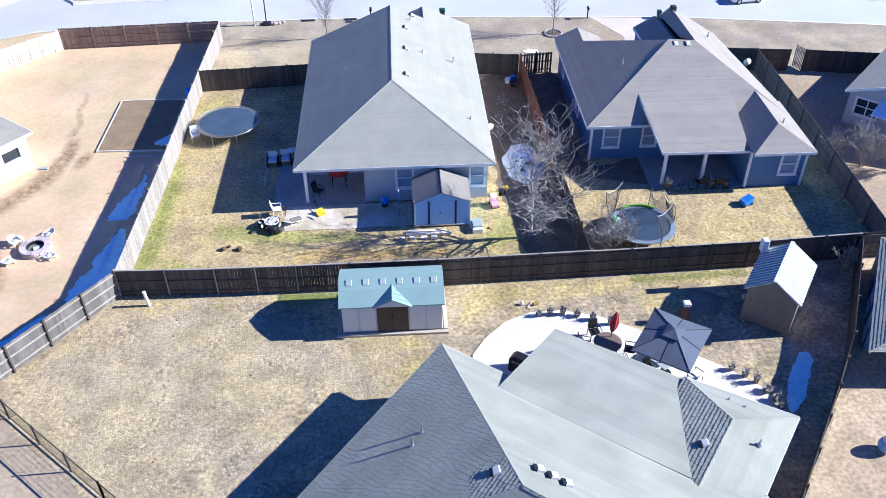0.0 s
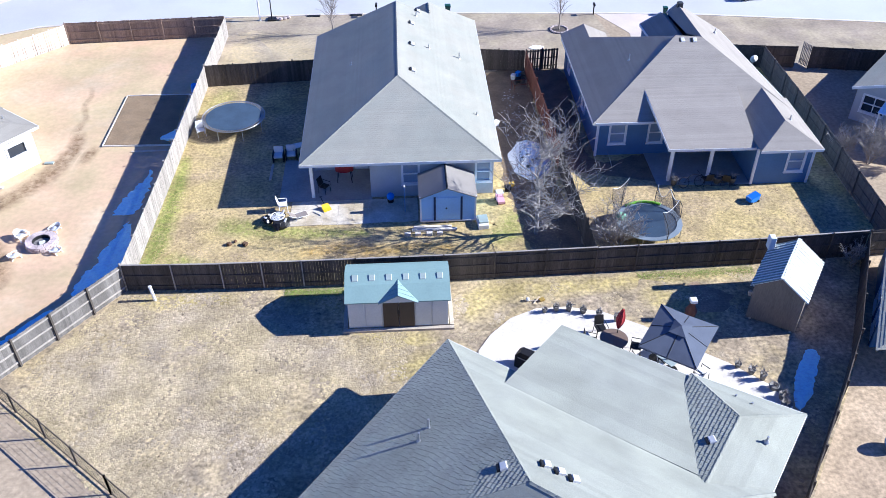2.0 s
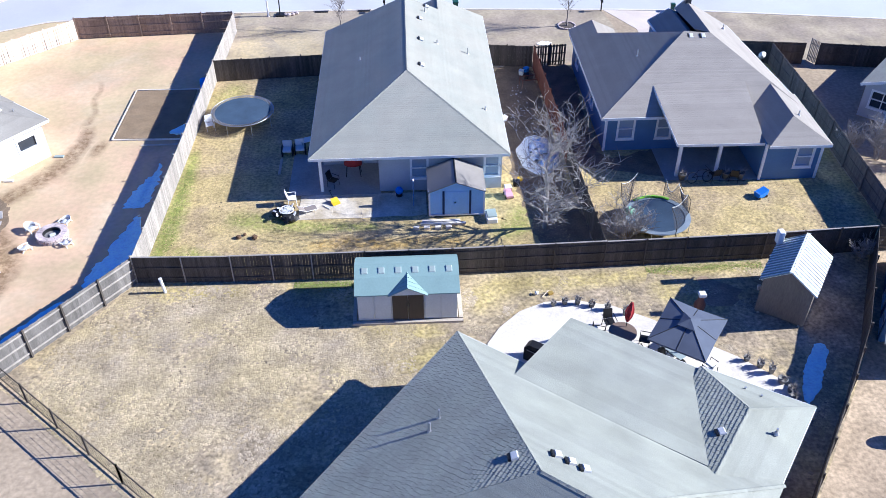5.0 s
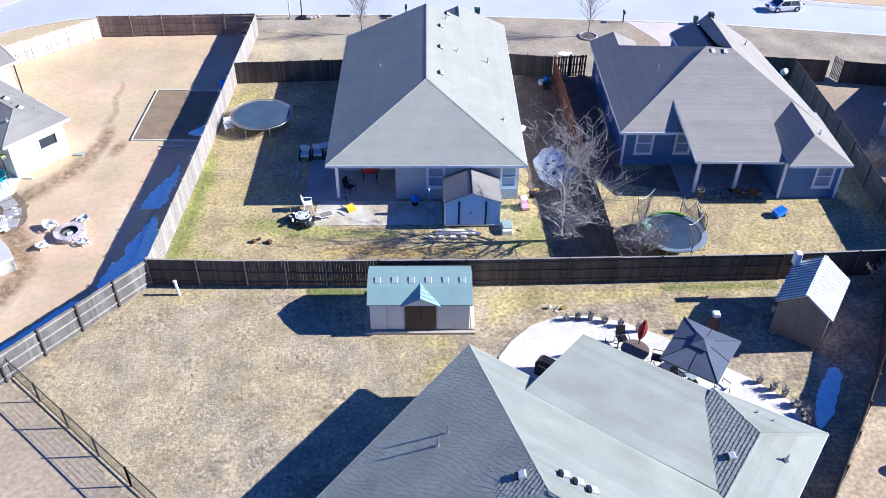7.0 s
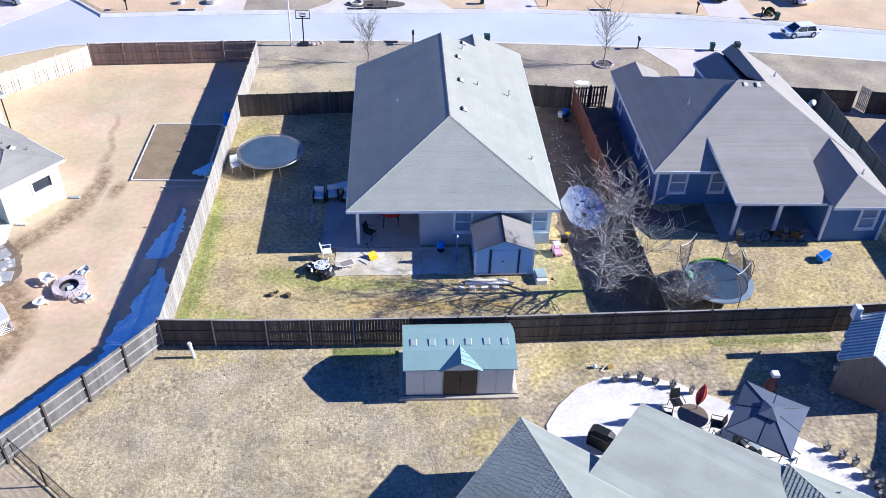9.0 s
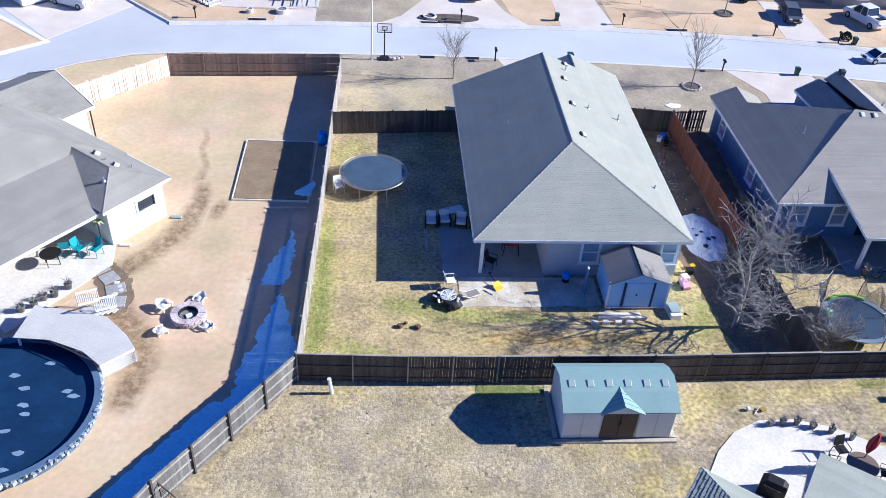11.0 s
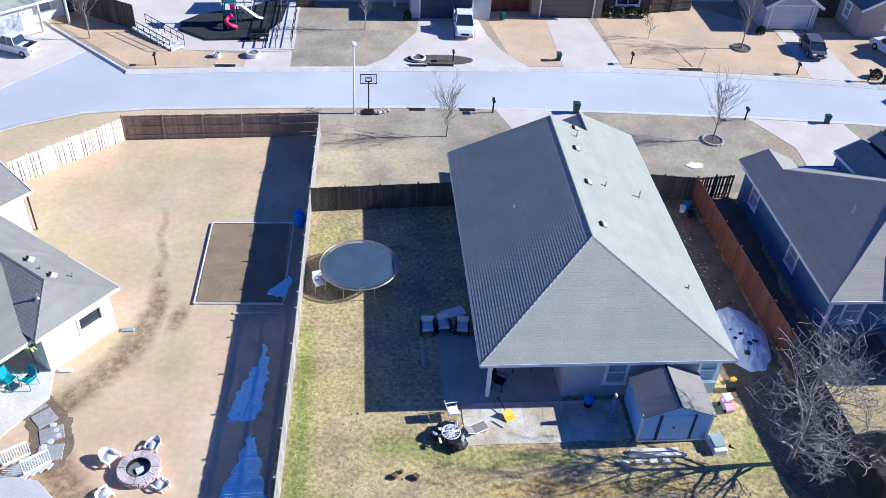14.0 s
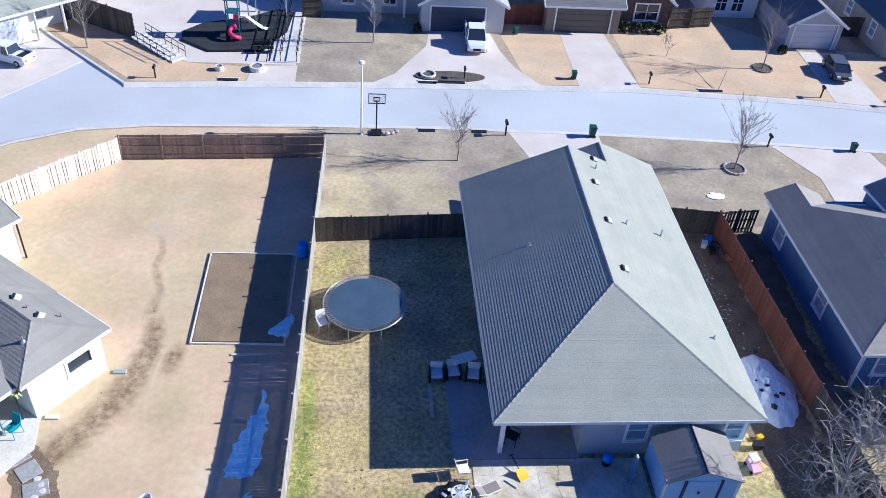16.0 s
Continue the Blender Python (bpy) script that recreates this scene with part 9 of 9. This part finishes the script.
part("platform", Shape().cbox(-0.85, 0.65, -0.65, 0.85, 1.4, 1.5, 0.02), BLACK, pg)
part("tower_roof", Shape().loft([[(-1.0, -0.8, 4.7), (0.8, -0.8, 4.7), (0.8, 1.0, 4.7), (-1.0, 1.0, 4.7)], [(-0.15, 0.05, 5.7), (-0.05, 0.05, 5.7), (-0.05, 0.15, 5.7), (-0.15, 0.15, 5.7)]]), TOWER, pg, "dark teal pitched canopy")
sp = [(0.1 + 0.55 * math.cos(t), -1.2 + 0.55 * math.sin(t), 1.7 - 0.26 * (t - 1.2)) for t in (1.2 + i * 0.45 for i in range(13))]
part("spiral_slide", Shape().tube(sp, 0.26, 8), MAGENTA, pg, "magenta spiral slide", True)
part("panel", Shape().cbox(-0.8, 0.6, -0.68, -0.6, 1.5, 2.3, 0.02), TOWER, pg)
part("panel", Shape().cbox(0.05, 0.62, -0.75, -0.69, 2.4, 3.1, 0.02), MAGENTA, pg, "magenta play panel")
part("panel", Shape().cbox(-0.9, -0.82, -0.6, 0.8, 1.5, 2.4, 0.02), TOWER, pg)
part("upper_platform", Shape().cbox(-0.85, 0.65, -0.65, 0.85, 3.1, 3.2, 0.02), TOWER, pg)
part("ladder", Shape().loft([[(-0.9, -1.9, 0.1), (-0.35, -1.9, 0.1), (-0.35, -1.8, 0.1), (-0.9, -1.8, 0.1)], [(-0.85, -0.7, 1.5), (-0.35, -0.7, 1.5), (-0.35, -0.6, 1.5), (-0.85, -0.6, 1.5)]]), BLACK, pg, "dark sloping ladder")
for k in range(5):
    part("rung", Shape().tube([(-0.85, 0.9 + 0.12 * k, 1.4 - 0.26 * k), (-0.1, 0.9 + 0.12 * k, 1.4 - 0.26 * k)], 0.025, 6), STEEL, pg)
for a, b in (((-2.6, 0.5), (-1.0, 0.6)), ((1.0, 0.9), (2.4, 1.2))):
    part("climbing_bar", Shape().tube([(*a, 0.1), (*a, 2.2), (*b, 2.2), (*b, 0.1)], 0.04, 6), STEEL, pg)
part("straight_slide", Shape().loft([[(0.7, 0.1, 2.5), (1.3, 0.1, 2.5), (1.3, 0.7, 2.5), (0.7, 0.7, 2.5)], [(2.6, 1.4, 0.5), (3.0, 1.2, 0.5), (3.2, 1.8, 0.5), (2.9, 2.0, 0.5)], [(3.2, 1.8, 0.2), (3.6, 1.6, 0.2), (3.8, 2.2, 0.2), (3.4, 2.4, 0.2)]]), WHITE, pg, "pale straight slide")
shade = thing("shade_sail", turn(-18.7, 79.6), "white shade frame beside the playground", "shade")
part("sail", Shape().loft([[(-1.5, -1.2, 2.6), (1.5, -1.0, 2.4), (1.2, 1.4, 2.7), (-1.2, 1.2, 2.5)], [(-1.5, -1.2, 2.63), (1.5, -1.0, 2.43), (1.2, 1.4, 2.73), (-1.2, 1.2, 2.53)]]), WHITE, shade)
for x, y in ((-1.5, -1.2), (1.5, -1.0), (1.2, 1.4), (-1.2, 1.2)):
    part("post", Shape().tube([(x, y, 0), (x, y, 2.55)], 0.05, 6), STEEL, shade)
stair = thing("steps_railing", turn(-26.5, 74.0), "concrete steps with black iron railings", "steps")
for i in range(9):
    t = i / 8
    a, b = Vector((-28.5 + 3.3 * t, 74.5 - 3.1 * t, 0)), Vector((-27.7 + 3.3 * t, 75.4 - 3.1 * t, 0))
    wpart("step", Shape().beam(a + Vector((0, 0, 0.06 + 0.03 * (8 - i))), b + Vector((0, 0, 0.06 + 0.03 * (8 - i))), 0.45, 0.12), KERB, stair)
for off in ((0, 0), (0.9, 1.0)):
    a, b = Vector((-28.6 + off[0], 74.5 + off[1], 0.2)), Vector((-25.1 + off[0], 71.2 + off[1], 0.0))
    r = Shape()
    for z in (0.5, 0.95):
        r.beam(a + Vector((0, 0, z)), b + Vector((0, 0, z)), 0.04, 0.04)
    for i in range(7):
        c = a.lerp(b, i / 6)
        r.beam(c, c + Vector((0, 0, 0.95)), 0.035, 0.035)
    wpart("railing", r, BLACK, stair)
ramp = thing("ramp_railing", turn(-17, 78), "concrete ramp with black handrails", "ramp")
wpart("ramp", Shape().box(-18.2, -15.8, 71.8, 86, -0.01, 0.05), KERB, ramp)
for x in (-18.0, -17.2, -16.0):
    r = Shape()
    for z in (0.5, 0.95):
        r.beam((x, 72, z), (x + 0.2, 86, z), 0.05, 0.05)
    for i in range(9):
        r.beam((x + 0.02 * i, 72 + i * 1.75, 0), (x + 0.02 * i, 72 + i * 1.75, 0.95), 0.045, 0.045)
    wpart("handrail", r, BLACK, ramp)
be = thing("bench", turn(-18.6, 73.4, 5), "black park bench by the ramp", "bench")
for i in range(3):
    part("seat_slat", Shape().box(-0.8, 0.8, -0.25 + i * 0.16, -0.12 + i * 0.16, 0.42, 0.46), BLACK, be)
part("backrest", Shape().cbox(-0.8, 0.8, 0.25, 0.3, 0.5, 0.85, 0.01), BLACK, be)
for sx in (-0.65, 0.65):
    part("leg", Shape().box(sx - 0.04, sx + 0.04, -0.25, 0.28, 0, 0.42), BLACK, be)
st = Shape()
for a, b in (((17.2, 71.0), (16.2, 69.4)), ((14.6, 71.2), (15.8, 69.5))):
    st.tube([(*a, 0.9), (*b, 0.05)], 0.02, 5)
tagged(part("tree_stake", st, BLACK), "thin dark stakes in the tan lawn", "stake")
